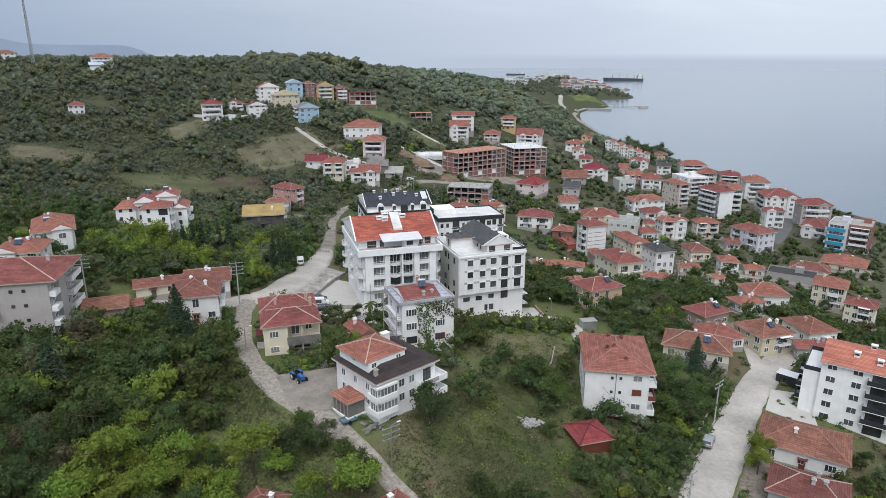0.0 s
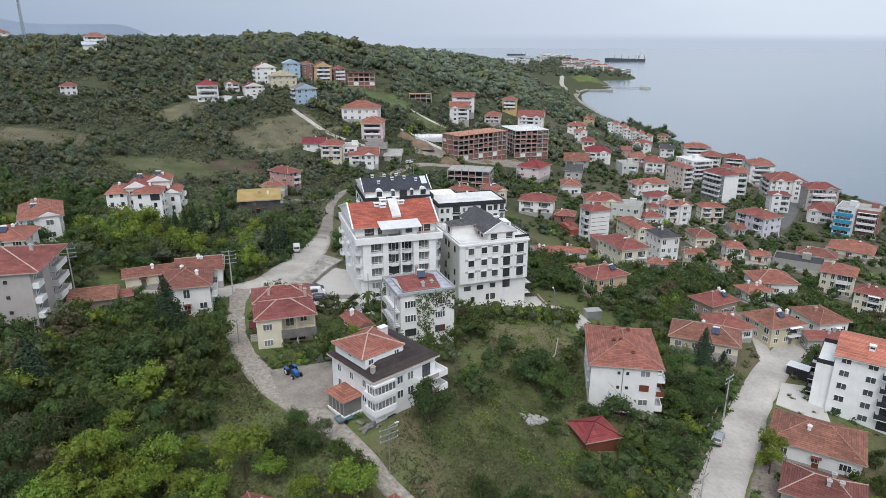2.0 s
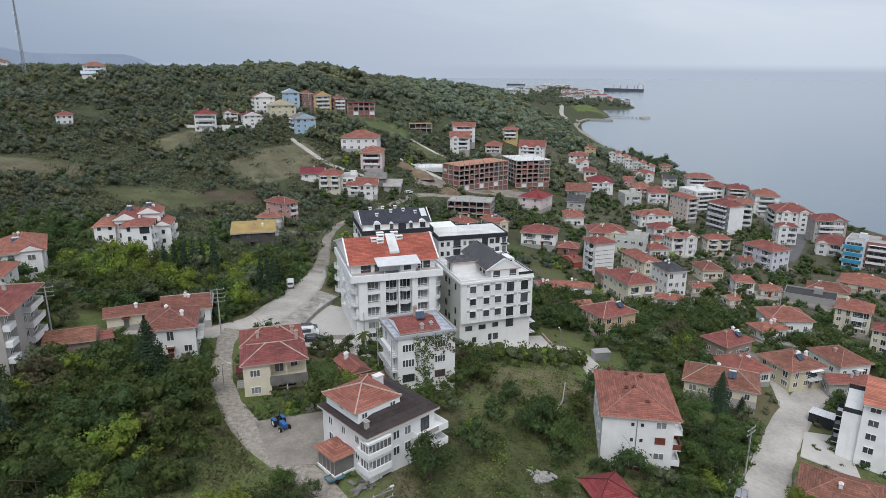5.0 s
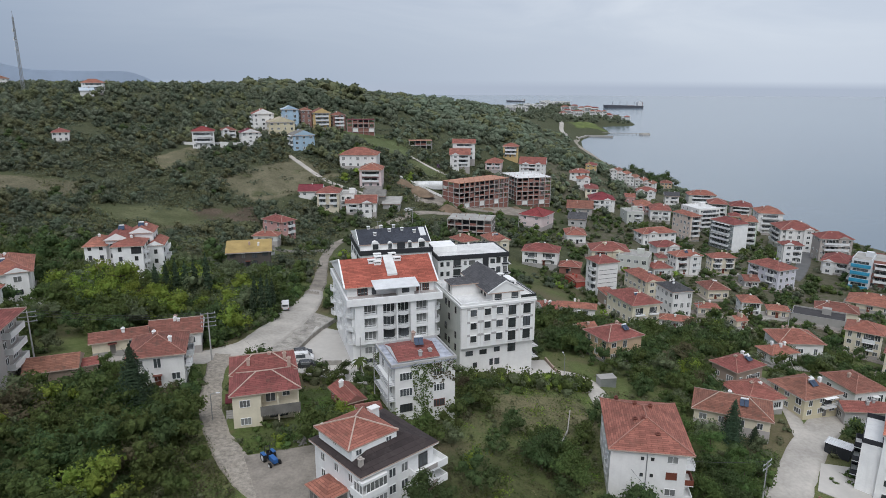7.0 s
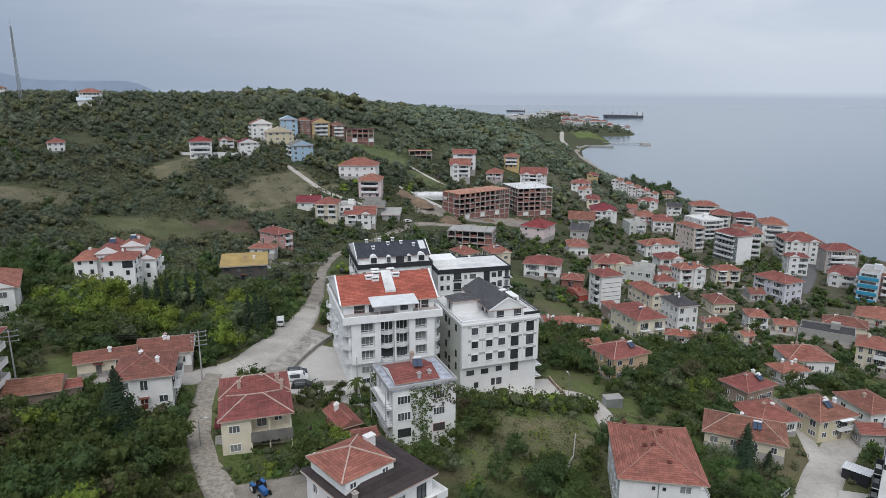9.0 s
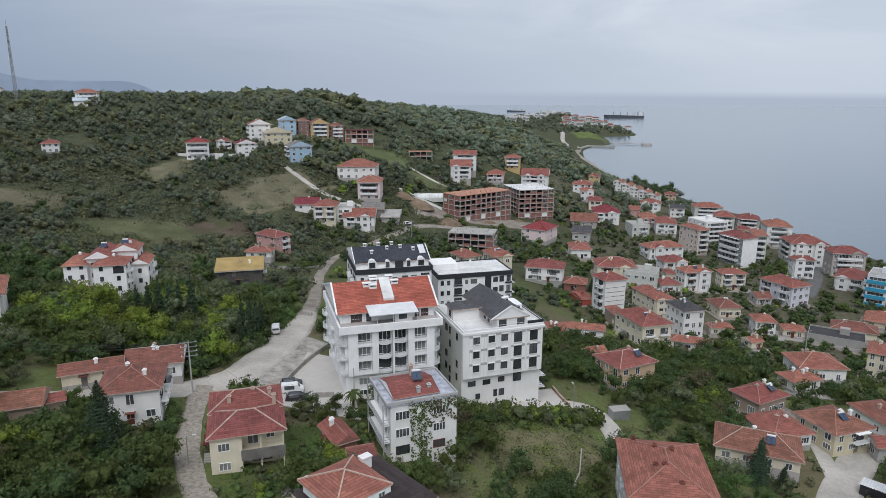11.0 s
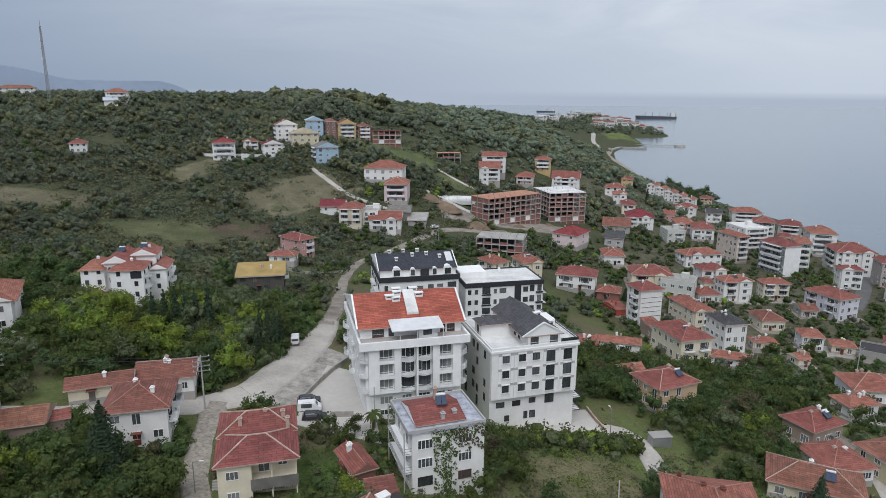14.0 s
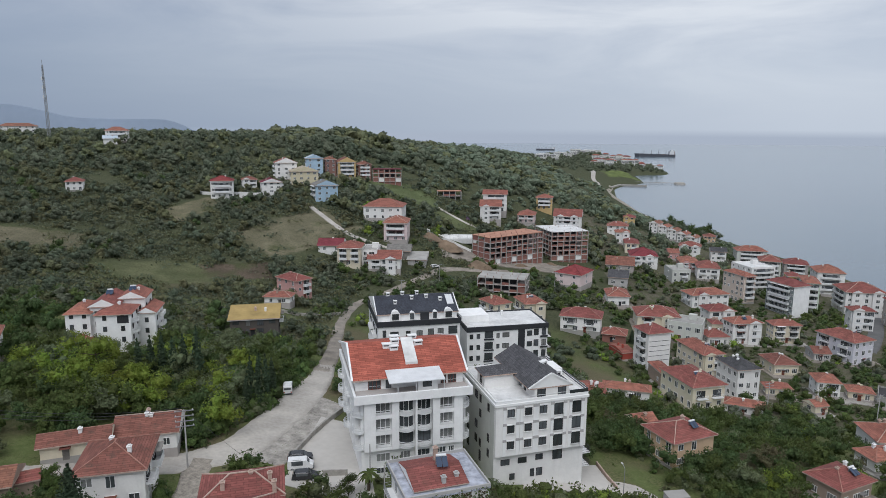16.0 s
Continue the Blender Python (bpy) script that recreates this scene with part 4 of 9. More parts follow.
    if side:
        turn = {"front": 0, "left": -90, "right": 90}[side]
        dist = D if side == "front" else W
        half = W if side == "front" else D
        cols = (0.0,) if far and floors > 2 else (-0.5, 0.5) if half > 5 else (0.3,)
        for f in range(1 if floors > 1 else 0, floors):
            for u in cols:
                bw = half * 1.5 if far and floors > 2 else min(3.4, half * 0.8)
                rot_m = pose(0, 0, 0, 0, 0, turn) @ pose(u * half, -dist, f * fh)
                balcony(e, rot_m, bw, 1.25, rng.choice(("parapet", "rail")) if not far else "parapet", rmat="rail_white")
                wm = rot_m @ Vector((0, 0, 0.05))
                window(e, wm.x, wm.y, wm.z, turn, bw * 0.8, min(2.1, fh - 0.5), 3, "dark_frame", "glass")
                if rng.random() < 0.35:
                    part("awning", boxes((-bw / 2, bw / 2, -1.4, -0.02, min(2.3, fh - 0.35), min(2.3, fh - 0.35) + 0.08)), rng.choice(("trim_white", "tile", "grey_wood")), e, at=rot_m)
    if more.get("sidewall"):
        part("side_wall", boxes((-W, W + 0.02, -D - 0.06, -D, -3, H - 0.3)), "bright_white", e)
    if bands:
        for z in (4.2, 5.9, 7.6, 9.3, 11.0):
            part("band", boxes((-W * 0.92, W * 0.92, -D - 0.04, -D, z, z + 0.14)), "dark_panel", e)
    if bluebands:
        for f in range(floors):
            part("band", boxes((-W - 0.05, W + 0.05, -D - 0.5, -D, f * fh + 0.1, f * fh + 1.5)), "blue_band", e)
            window(e, 0, -D, f * fh + 1.6, 0, 2 * W * 0.8, fh - 1.9, 4, "trim_white")
    FAR_AWAY = False
    random.setstate(state)
    return e


def concrete_frame(e, W, D, H, floors, infill, rm):
    """An unfinished block: floor slabs and columns, some bays closed with raw brick."""
    fh = H / floors
    if infill == 2:
        part("base_wall", boxes((-W + 0.35, W - 0.35, -D + 0.45, D - 0.4, -5, -0.29)), "brick", e)
    # near-black box standing in for the shaded interior behind the open bays
    part("core", boxes((-W * 0.55, W * 0.55, -D * 0.5, D * 0.7, -3, H - 0.2)), "dark_panel", e)
    for f in range(floors + 1):
        z = f * fh
        part("floor_slab", boxes((-W, W, -D, D, z - 0.28, z)), "slab_grey" if f < floors else rm, e)
    nx, ny = max(3, int(2 * W / 3.6)), max(2, int(2 * D / 4.0))
    for f in range(floors):
        z0, z1 = f * fh, (f + 1) * fh - 0.28
        for i in range(nx + 1):
            for j in range(ny + 1):
                if i in (0, nx) or j in (0, ny):
                    x, y = -W + 0.2 + (2 * W - 0.4) * i / nx, -D + 0.2 + (2 * D - 0.4) * j / ny
                    part("column", boxes((x - 0.2, x + 0.2, y - 0.2, y + 0.2, z0 - (3 if f == 0 else 0), z1)), "concrete", e)
        for i in range(nx):
            x0, x1 = -W + 0.4 + (2 * W - 0.4) * i / nx, -W + (2 * W - 0.4) * (i + 1) / nx
            r = random.random()
            if infill == 2 and f == 0:
                part("infill", boxes((x0, x1, -D + 0.30, -D + 0.5, z0, z1)), "white" if i % 3 == 1 else "brick", e)
            elif infill == 2 and r < 0.28:
                part("infill", boxes((x0, x1, -D + 0.30, -D + 0.5, z0, z0 + 0.85)), "brick", e)
            elif infill == 2:
                jamb, sill = random.choice((0.3, 0.5, 0.9)), (0.9 if r < 0.45 else 0.08 if r < 0.85 else z1 - z0 - 0.7)
                part("infill", boxes((x0, x0 + jamb, -D + 0.30, -D + 0.5, z0, z1), (x1 - 0.35, x1, -D + 0.30, -D + 0.5, z0, z1), (x0 + jamb, x1 - 0.35, -D + 0.30, -D + 0.5, z0, z0 + sill), (x0 + jamb, x1 - 0.35, -D + 0.30, -D + 0.5, z1 - 0.15, z1)), "brick", e)
            elif r < 0.5:
                part("infill", boxes((x0, x1, -D + 0.30, -D + 0.5, z0, z0 + (1.1 if r < 0.4 else z1 - z0))), "brick", e)
        for j in range(ny):
            y0, y1 = -D + 0.4 + (2 * D - 0.4) * j / ny, -D + (2 * D - 0.4) * (j + 1) / ny
            if random.random() < 0.7:
                part("infill", boxes((-W + 0.25, -W + 0.45, y0, y1, z0, z0 + (1.0 if random.random() < 0.4 else z1 - z0))), "brick", e)
    for i in range(nx + 1):
        for j in range(ny + 1):
            if random.random() < 0.5:
                x, y = -W + 0.2 + (2 * W - 0.4) * i / nx, -D + 0.2 + (2 * D - 0.4) * j / ny
                part("starter_bar", boxes((x - 0.07, x + 0.07, y - 0.07, y + 0.07, H, H + 0.8)), "brick", e)


# ---- the village houses ----
house(-103.5, 168.4, 30, 10.4, 17.0, 6, 2,"white","hip","tile",win=(2,2,1),label="white two-storey house with a red hip roof on the hillside")
house(-52.7, 131.6, 17, 10.3, 11.4, 6, 2,"white","hip","old_tile",win=(3,1,2),balcony="right",wing=0,label="white two-storey house with an old mossy tile roof beside the lane")
house(-55.9, 147.7, 17, 10.8, 9.0, 3.4, 1,"white","gable","old_tile",win=(3,1,1),label="low house with a red tile roof behind the roadside house")
house(-64.4, 140.2, 24, 11.0, 5.4, 2.8, 1,"cream","gable","old_tile",win=(2,0,0),label="long low outbuilding with a red tile roof")
house(-69.6, 126.4, 21, 9.0, 7.0, 1.7, 1,"stone","gable","old_tile",win=(0,0,0),chimneys=0,label="low shed with a worn red tile roof among trees")
house(-98.6, 146.9, 16, 10.8, 10.9, 5.5, 2,"white","hip","tile",win=(3,1,1),label="white house with a red tile roof behind the grey block")
house(44.8, 175.6, 26, 12.0, 10.2, 6, 2,"peach","hip","tile",win=(3,3,2),solar=1,label="peach two-storey house with a red hip roof and solar heater")
house(40.5, 189.0, 18, 5.9, 5.8, 3.5, 1,"cream","gable","tile",win=(0,0,0),label="low red-roofed annexe beside the peach house")
house(71.2, 161.9, 27, 10.2, 8.2, 4, 1,"stone","hip","tile",win=(3,2,1),solar=1,label="single-storey stone house with a red hip roof and solar heater")
house(60.1, 139.5, -24, 15.3, 10.0, 3.2, 1,"cream","hip","old_tile",win=(4,1,1),solar=1,label="long low cream house with weathered tile roof and solar heater")
house(68.9, 149.1, 12, 9.8, 10.3, 3.2, 1,"white","hip","tile",win=(3,1,1),label="low white house with a red tile roof")
house(80.8, 149.8, 18, 10.7, 10.6, 5, 2,"lemon","hip","old_tile",win=(3,3,1),balcony="front",label="yellow two-storey house with a brown tile roof and balcony")
house(97.3, 158.2, 11, 9.4, 11.3, 3.6, 1,"white","hip","old_tile",win=(3,2,1),label="low white house with an old tile roof")
house(90.9, 145.1, -5, 10.0, 5.5, 3.5, 1,"grey","gable","tile",win=(2,1,0),label="grey low house with a red gable roof by the street")
house(104.3, 197.1, -4, 13.5, 11.3, 4, 1,"white","hip","tile",win=(3,1,1),label="low house with a broad red tile roof among trees")
house(90.6, 180.4, 13, 8.9, 6.7, 3, 1,"white","hip","tile",win=(2,1,1),label="small house with a red tile roof among trees")
house(133.4, 209.2, -36, 10.9, 10.7, 8, 3,"cream","hip","tile",win=(4,2,2),label="cream three-storey house with a red hip roof")
house(129.4, 186.2, -40, 9.0, 7.6, 7, 3,"cream","hip","tile",win=(4,2,2),label="pale yellow three-storey house with red roof")
house(150.5, 251.5, -30, 15.0, 10.0, 3.2, 1, "cream", "hip", "old_tile", win=(3, 2, 1), label="low cream house with a worn red roof beside the workshop")
house(138.0, 241.5, -32, 17.0, 10.2, 3, 1,"concrete","flat","slate",win=(0,0,0),label="low workshop with a dark weathered flat roof")
house(172.5, 264.0, -37, 17.4, 14.0, 3, 1,"cream","hip","tile",win=(3,1,1),label="low house with a wide red tile roof")
house(62.6, 260.6, 19, 9.8, 9.7, 14, 5,"white","hip","tile",win=(0,2,2),bands=1,label="narrow white five-storey apartment block with banded side wall")
house(65.7, 228.5, 17, 11.6, 17.0, 7, 2,"cream","hip","tile",win=(3,5,2),balcony="front",label="cream two-storey house with a long red hip roof")
house(84.7, 242.4, 13, 8.7, 11.9, 10, 3,"white","hip","slate",win=(3,4,2),label="white three-storey block with a dark grey hip roof")
house(81.5, 267.4, 14, 8.8, 17.5, 8, 3,"cream","hip","tile",win=(3,5,2),solar=1,label="cream three-storey house with red hip roof and solar heater")
house(144.8, 290.9, 23, 11.6, 17.0, 9, 3,"lavender","hip","tile",win=(3,5,2),solar=1,balcony="left",label="pale lavender three-storey block with a red hip roof")
house(152.6, 354.2, 22, 11.2, 17.0, 15, 5,"slate_wall","hip","tile",win=(0,7,2),balcony="left",sidewall=1,wing=0,label="grey and white five-storey apartment block with red roof")
house(166.9, 362.9, -18, 7.9, 16.6, 15, 5,"mint","hip","tile",win=(3,3,2),label="pale green five-storey apartment block with red roof")
house(136.7, 372.2, 18, 7.7, 16.3, 14, 5,"pink","hip","tile",win=(2,5,2),balcony="front",label="pale pink five-storey apartment block with rounded balconies")
house(155.4, 400.6, 15, 14.6, 17.0, 13, 5,"white","flat","white_roof",win=(4,4,2),label="white flat-roofed apartment block near the shore")
house(201.0, 410.1, -14, 14.9, 17.0, 13, 4,"white","hip","tile",win=(2,3,2),label="white four-storey block with a red hip roof near the shore")
house(195.2, 368.7, -9, 19.8, 17.9, 11, 4,"white","hip","tile",win=(5,3,2),balcony="left",wing=2,label="white stepped apartment block with balconies near the sea")
house(175.0, 333.2, -9, 10.7, 7.7, 9, 3,"white","hip","tile",win=(4,2,2),balcony="front",label="white three-storey house with glazed bay balconies")
house(200.2, 340.6, -9, 16.4, 11.6, 12, 4,"brownwhite","hip","tile",win=(5,2,2),label="brown and white four-storey block with a red roof")
house(189.5, 317.1, -38, 12.4, 16.5, 6, 2,"white","hip","tile",win=(4,2,2),label="white house with a red hip roof")
house(188.1, 296.1, -40, 7.3, 15.6, 13, 4,"bluewhite","flat","concrete",win=(0,3,0),bluebands=1,label="white block with bright blue balcony bands")
house(199.8, 298.0, -37, 9.8, 17.0, 12, 4,"brick","flat","concrete",win=(4,2,0),label="red-brown apartment block with open floors")
house(111.0, 303.4, 9, 13.5, 8.8, 8.5, 3,"white","hip","tile",win=(4,3,2),balcony="front",label="white three-storey house with red hip roof and balconies")
house(129.4, 307.5, 1, 12.0, 7.3, 7.5, 3,"cream","hip","tile",win=(4,3,2),balcony="front",label="cream three-storey house with red hip roof")
house(113.8, 354.6, 13, 20.4, 10.9, 6, 2,"white","hip","tile",win=(5,2,2),balcony="left",label="white two-storey house with a broad red roof")
house(110.3, 328.6, 5, 12.6, 10.5, 6, 2,"white","hip","tile",win=(3,2,2),label="white two-storey house with red tile roof")
house(98.0, 298.5, 6, 9.3, 9.2, 3.5, 1,"white","hip","tile",win=(3,2,1),label="low white house with red hip roof")
house(111.1, 271.1, 4, 9.7, 11.6, 4, 1,"cream","hip","old_tile",win=(3,2,1),label="low house with patched brown and grey roof")
house(115.3, 248.5, -10, 7.6, 8.6, 5.5, 2,"white","hip","tile",win=(3,2,1),balcony="front",label="small white house with red hip roof and balcony")
house(125.8, 247.3, -18, 8.0, 6.5, 3, 1,"cream","hip","tile",win=(2,1,1),label="low cream house with red roof")
house(78.7, 222.4, -20, 11.4, 5.5, 3, 1,"white","hip","tile",win=(3,1,1),label="low house with red roof among trees")
house(77.3, 308.3, -6, 17.7, 14.1, 6, 2,"cream","hip","tile",win=(4,2,1),label="house with a red hip roof behind the tall white block")
house(87.0, 299.3, -25, 13.1, 11.4, 7, 2,"pale","flat","concrete",win=(4,2,1),label="pale grey-green two-storey house with a flat roof")
house(67.9, 339.0, -5, 10.6, 14.7, 4.5, 1,"white","hip","tile",win=(2,2,1),label="small white house with a red roof")
house(55.0, 283.4, -16, 9.6, 8.7, 3, 1,"brick","hip","tile",win=(1,0,0),label="low brick outbuilding with red roof")
house(54.5, 269.5, 17, 5.0, 10.4, 3, 1,"red_wall","gable","tile",win=(0,0,0),label="small red-walled garden shed")
house(43.9, 217.4, -14, 13.4, 5.5, 3, 1,"white","hip","tile",win=(2,1,1),label="long low white house with a red roof")
house(43.1, 287.9, -15, 16.1, 11.0, 6, 2,"white","hip","tile",win=(4,1,2),balcony="front",label="white two-storey house with red roof and small balconies")
house(10.2, 294.7, 32, 9.0, 11.2, 6, 2,"cream","hip","tile",win=(2,2,1),label="house with a red tile roof behind the white block")
house(24.1, 297.8, 18, 9.7, 12.8, 7, 2,"cream","hip","tile",win=(2,2,2),label="house with an orange-red tile roof and open balcony")
house(51.2, 359.7, -32, 14.5, 16.2, 6, 2,"pale_pink","hip","maroon",win=(2,1,1),label="pale pink house with a maroon roof")
house(15.2, 332.8, -12, 21.9, 13.6, 6, 2,"concrete","flat","concrete",win=(0,0,0),frame=1,label="grey unfinished concrete frame building")
house(-62.9, 224.9, 14, 14.6, 10.5, 5.2, 2,"dark_glass_wall","mono","ochre",win=(4,1,3),balcony="right",label="modern house with an ochre sheet roof and dark glazing")
house(-68.7, 288.1, 53, 8.4, 13.1, 7.5, 3,"rose","hip","tile",win=(2,3,2),balcony="front",label="pink three-storey house with a red roof")
house(-68.7, 268.4, -1, 10.5, 6.8, 3, 1,"white","hip","tile",win=(2,1,1),label="white low wing with red roof")
house(-55.3, 336.8, 2, 11.6, 13.6, 8, 3,"cream","hip","tile",win=(3,2,1),label="cream three-storey house with a red roof on the slope")
house(-46.8, 343.4, 2, 7.1, 16.0, 7, 3,"white","flat","concrete",win=(2,1,1),label="white flat-roofed wing beside the cream house")
house(-65.8, 345.1, 5, 12.2, 14.1, 3, 1,"white","gable","maroon",win=(2,0,0),label="low white house with a maroon roof")
house(-39.6, 339.1, 3, 15.9, 14.6, 5.5, 2,"white","gable","tile",win=(3,2,1),wing=1,label="white gabled house with a red roof")
house(-38.1, 375.2, 0, 13.0, 16.9, 9.5, 3,"pale_pink","hip","tile",win=(3,2,2),label="tall pale pink house with a red hip roof")
house(-46.8, 394.8, -2, 22.0, 17.0, 7, 2,"white","hip","tile",win=(5,2,2),label="broad white house with a red hip roof on the slope")
house(-134.5, 390.1, 18, 12.7, 11.0, 9.5, 3,"white","hip","maroon",win=(4,2,2),wing=0,label="white hillside villa with dark red roof and terraces")
house(-127.2, 412.0, 22, 9.0, 11.0, 6.5, 3,"white","hip","old_tile",win=(3,2,2),wing=1,balcony="front",label="white hillside villa with red roof")
house(-114.0, 409.5, 24, 12.0, 11.0, 6.5, 3,"white","gabley","maroon",win=(3,3,3),wing=0,balcony="right",label="white hillside villa with stepped red roof")
house(-114.0, 440.5, 20, 14.0, 13.0, 10.5, 4,"white","gabley","tile",win=(3,3,3),wing=0,balcony="left",label="white tall villa on the hilltop")
house(-100.6, 432.0, 20, 17.0, 13.0, 8.5, 3,"lemon","gabley","lemon",win=(4,3,3),wing=0,balcony="none",label="pale yellow hilltop apartment house")
house(-99.5, 453.5, 18, 11.5, 12.0, 11.5, 4,"sky_blue","gabley","pale_blue",win=(2,3,3),wing=0,balcony="none",label="pale blue gabled hilltop house with white trim")
house(-82.8, 408.0, 24, 13.5, 14.0, 9.0, 3,"sky_blue","gabley","grey_wood",win=(3,3,3),wing=0,balcony="left",label="sky-blue three-storey house on the slope")
house(-80.8, 461.0, 20, 12.5, 13.0, 10.5, 4,"ochre_wall","gabley","old_tile",win=(3,3,3),wing=0,balcony="front",label="yellow ochre hilltop apartment house")
house(-90.6, 459.5, 18, 8.0, 11.0, 11.0, 4, "brown_wall", "hip", "old_tile", win=(2, 2, 2), wing=0, balcony="none", label="dark brown-red hip-roofed house beside the pale blue one")
house(-69.9, 466.5, 18, 9.5, 11.0, 9.5, 4, "brown_wall", "hip", "old_tile", win=(2, 3, 2), wing=1, balcony="front", label="brown-red stepped house joined to the ochre one")
house(-54.8, 467.0, 7, 18.5, 11.0, 8, 3,"brick","flat","maroon",win=(5,2,2),frame=2,label="unfinished red brick house on the hill")
house(-199.1, 362.9, 27, 8.8, 11.0, 5, 2,"white","hip","tile",win=(3,1,1),label="small white house alone on the wooded hill")
house(-247.1, 484.6, 28, 9.6, 11.0, 4, 1,"white","gable","pale_blue",win=(1,1,1),label="small white gabled house below the hilltop house")
house(20.2, 389.2, 38, 37.5, 15.0, 14, 5,"brick","flat","bare_roof",win=(0,0,0),frame=2,label="unfinished five-storey red brick and concrete frame block")
house(53.3, 424.8, 16, 22.8, 25.5, 16.5, 6,"brick","flat","white_roof",win=(0,0,0),frame=2,label="unfinished brick-infilled concrete frame block with pale roof slab")
house(12.4, 448.0, -2, 14.0, 17.0, 8.5, 3,"white","gable","tile",win=(3,1,2),wing=1,label="white stepped villa with red roofs")
house(15.4, 459.5, -4, 16.0, 11.0, 11, 4,"white","gable","tile",win=(3,1,2),label="tall white villa behind with red roof")
house(36.2, 461.8, -9, 11.8, 17.2, 5, 2,"pale_pink","hip","tile",win=(3,1,1),label="small house with a red hip roof among trees")
house(50.4, 490.7, -9, 11.8, 11.0, 8, 3,"ochre_wall","hip","tile",win=(3,1,1),label="orange-brown three-storey house in the wood")
house(63.6, 468.5, -12, 18.6, 17.0, 8, 3,"white","gable","tile",win=(4,1,2),wing=2,label="white house with small roof turrets in the wood")
house(-14.2, 464.0, 6, 15.5, 7.0, 3.2, 1,"brick","flat","bare_roof",win=(0,0,0),frame=1,label="low unfinished concrete frame of one storey on the slope")
house(99.4, 483.9, -12, 14.5, 11.0, 5, 2,"white","hip","tile",win=(3,1,1),label="white house with a red roof near the bay")
house(98.5, 465.6, -8, 9.7, 11.0, 7, 2,"white","hip","tile",win=(3,2,1),label="white house with a red roof")
house(100.9, 450.8, -10, 9.3, 17.0, 6, 2,"cream","hip","tile",win=(2,2,1),label="cream house with a red roof")
house(101.5, 424.6, -8, 16.3, 17.0, 6, 2,"white","hip","maroon",win=(3,1,1),label="white house with a dark red roof")
for _k in range(5):
    house(136 + 5.4 * _k, 522 - 4.5 * _k, -40, 7.2, 10.0, 7.5 - 0.3 * _k, 3, "white", "gabley", "tile" if _k % 2 else "old_tile", win=(2, 1, 1), wing=0, balcony="none", label="white seaside terrace house with a red gabled roof")
house(144.2, 470.8, -18, 14.2, 11.0, 5, 2,"white","hip","tile",win=(3,1,1),wing=2,label="white seaside villa with red roof")
house(128.8, 427.2, -8, 11.5, 17.0, 5, 2,"rose","hip","tile",win=(3,1,1),label="rose two-storey house with red roof")
house(134.4, 411.0, -13, 12.8, 17.0, 7, 2,"white","hip","tile",win=(3,1,1),balcony="front",label="white house with open balconies and red roof")
house(113.4, 397.1, 3, 9.9, 12.7, 7, 2,"pale","flat","concrete",win=(3,1,1),label="pale house with a flat roof")
house(77.7, 379.5, -15, 10.6, 18.2, 4, 1,"grey","gable","slate",win=(2,1,1),label="grey house with a dark roof")
house(181.2, 466.2, -9, 19.0, 12.0, 10, 4,"pale","hip","tile",win=(3,3,2),label="long pale shore block with red roof")
house(180.3, 436.1, -17, 12.5, 14.0, 11, 4,"pale","hip","tile",win=(4,3,2),label="pale shore apartment block with red roof")
house(196.6, 437.9, -20, 14.0, 14.0, 11, 4,"warm_grey","hip","tile",win=(3,2,2),label="grey shore apartment block with red roof")
house(169.2, 384.4, -12, 7.1, 8.9, 13, 4,"ochre_wall","hip","tile",win=(2,1,1),label="ochre apartment block among taller ones")
house(85.4, 411.3, -12, 16.1, 17.0, 3, 1,"warm_grey","gable","old_tile",win=(3,1,1),label="long low grey building with a worn brown roof")
house(-34.9, 358.0, 1, 12.1, 13.5, 2.6, 1,"grey_wood","gable","grey_wood",win=(0,0,0),chimneys=0,label="weathered grey timber barn with a sheet roof")
house(-25.5, 352.7, -2, 9.7, 12.3, 2.4, 1,"grey","mono","concrete",win=(1,0,0),chimneys=0,label="low grey shed with a concrete-coloured roof")
house(98.5, 245.1, -6, 8.5, 5.5, 3, 1,"cream","hip","tile",win=(2,1,1),label="low cream house with a red tile roof among gardens")
house(62.6, 244.5, 8, 5.0, 15.8, 4.5, 1,"stone","hip","tile",win=(1,3,1),chimneys=1,label="lower red-roofed annexe beside the long cream house")
house(103.0, 230.1, 15, 5.0, 5.5, 2.8, 1,"cream","gable","tile",win=(1,1,0),label="small low outbuilding with a red tile roof")
house(33.3, 210.6, 9, 5.0, 9.9, 3.2, 1,"white","gable","tile",win=(1,2,0),label="long low house with an orange-red tile roof behind the white block")
house(104.1, 314.4, -1, 5.0, 7.5, 4, 1,"cream","hip","tile",win=(2,2,1),label="small house with a red tile roof between larger ones")
house(127.3, 451.8, -11, 7.1, 17.0, 4, 1,"rose","gable","tile",win=(2,1,1),label="small rose house with red tile roof")
house(161.5, 468.0, -14, 10.4, 11.0, 6, 2,"white","gable","slate",win=(3,1,1),label="white house with a dark grey roof near the shore")
house(189.6, 561.9, -16, 9.9, 11.0, 5, 2,"peach","hip","old_tile",win=(3,1,1),label="peach seaside house with red roof")
house(134.0, 288.5, -5, 6.8, 8.8, 3, 1,"grey","gable","old_tile",win=(2,1,1),label="low grey house with worn roof by the street")
house(118.3, 530.3, -15, 9.4, 11.0, 5, 2,"ochre_wall","hip","tile",win=(2,1,1),label="ochre house with a red roof by the bay")
house(-247, 494, 20, 15, 11, 8.0, 3, "white", "hip", "tile", win=(4, 2, 2), wing=0, balcony="front", label="white hilltop house with a red roof")
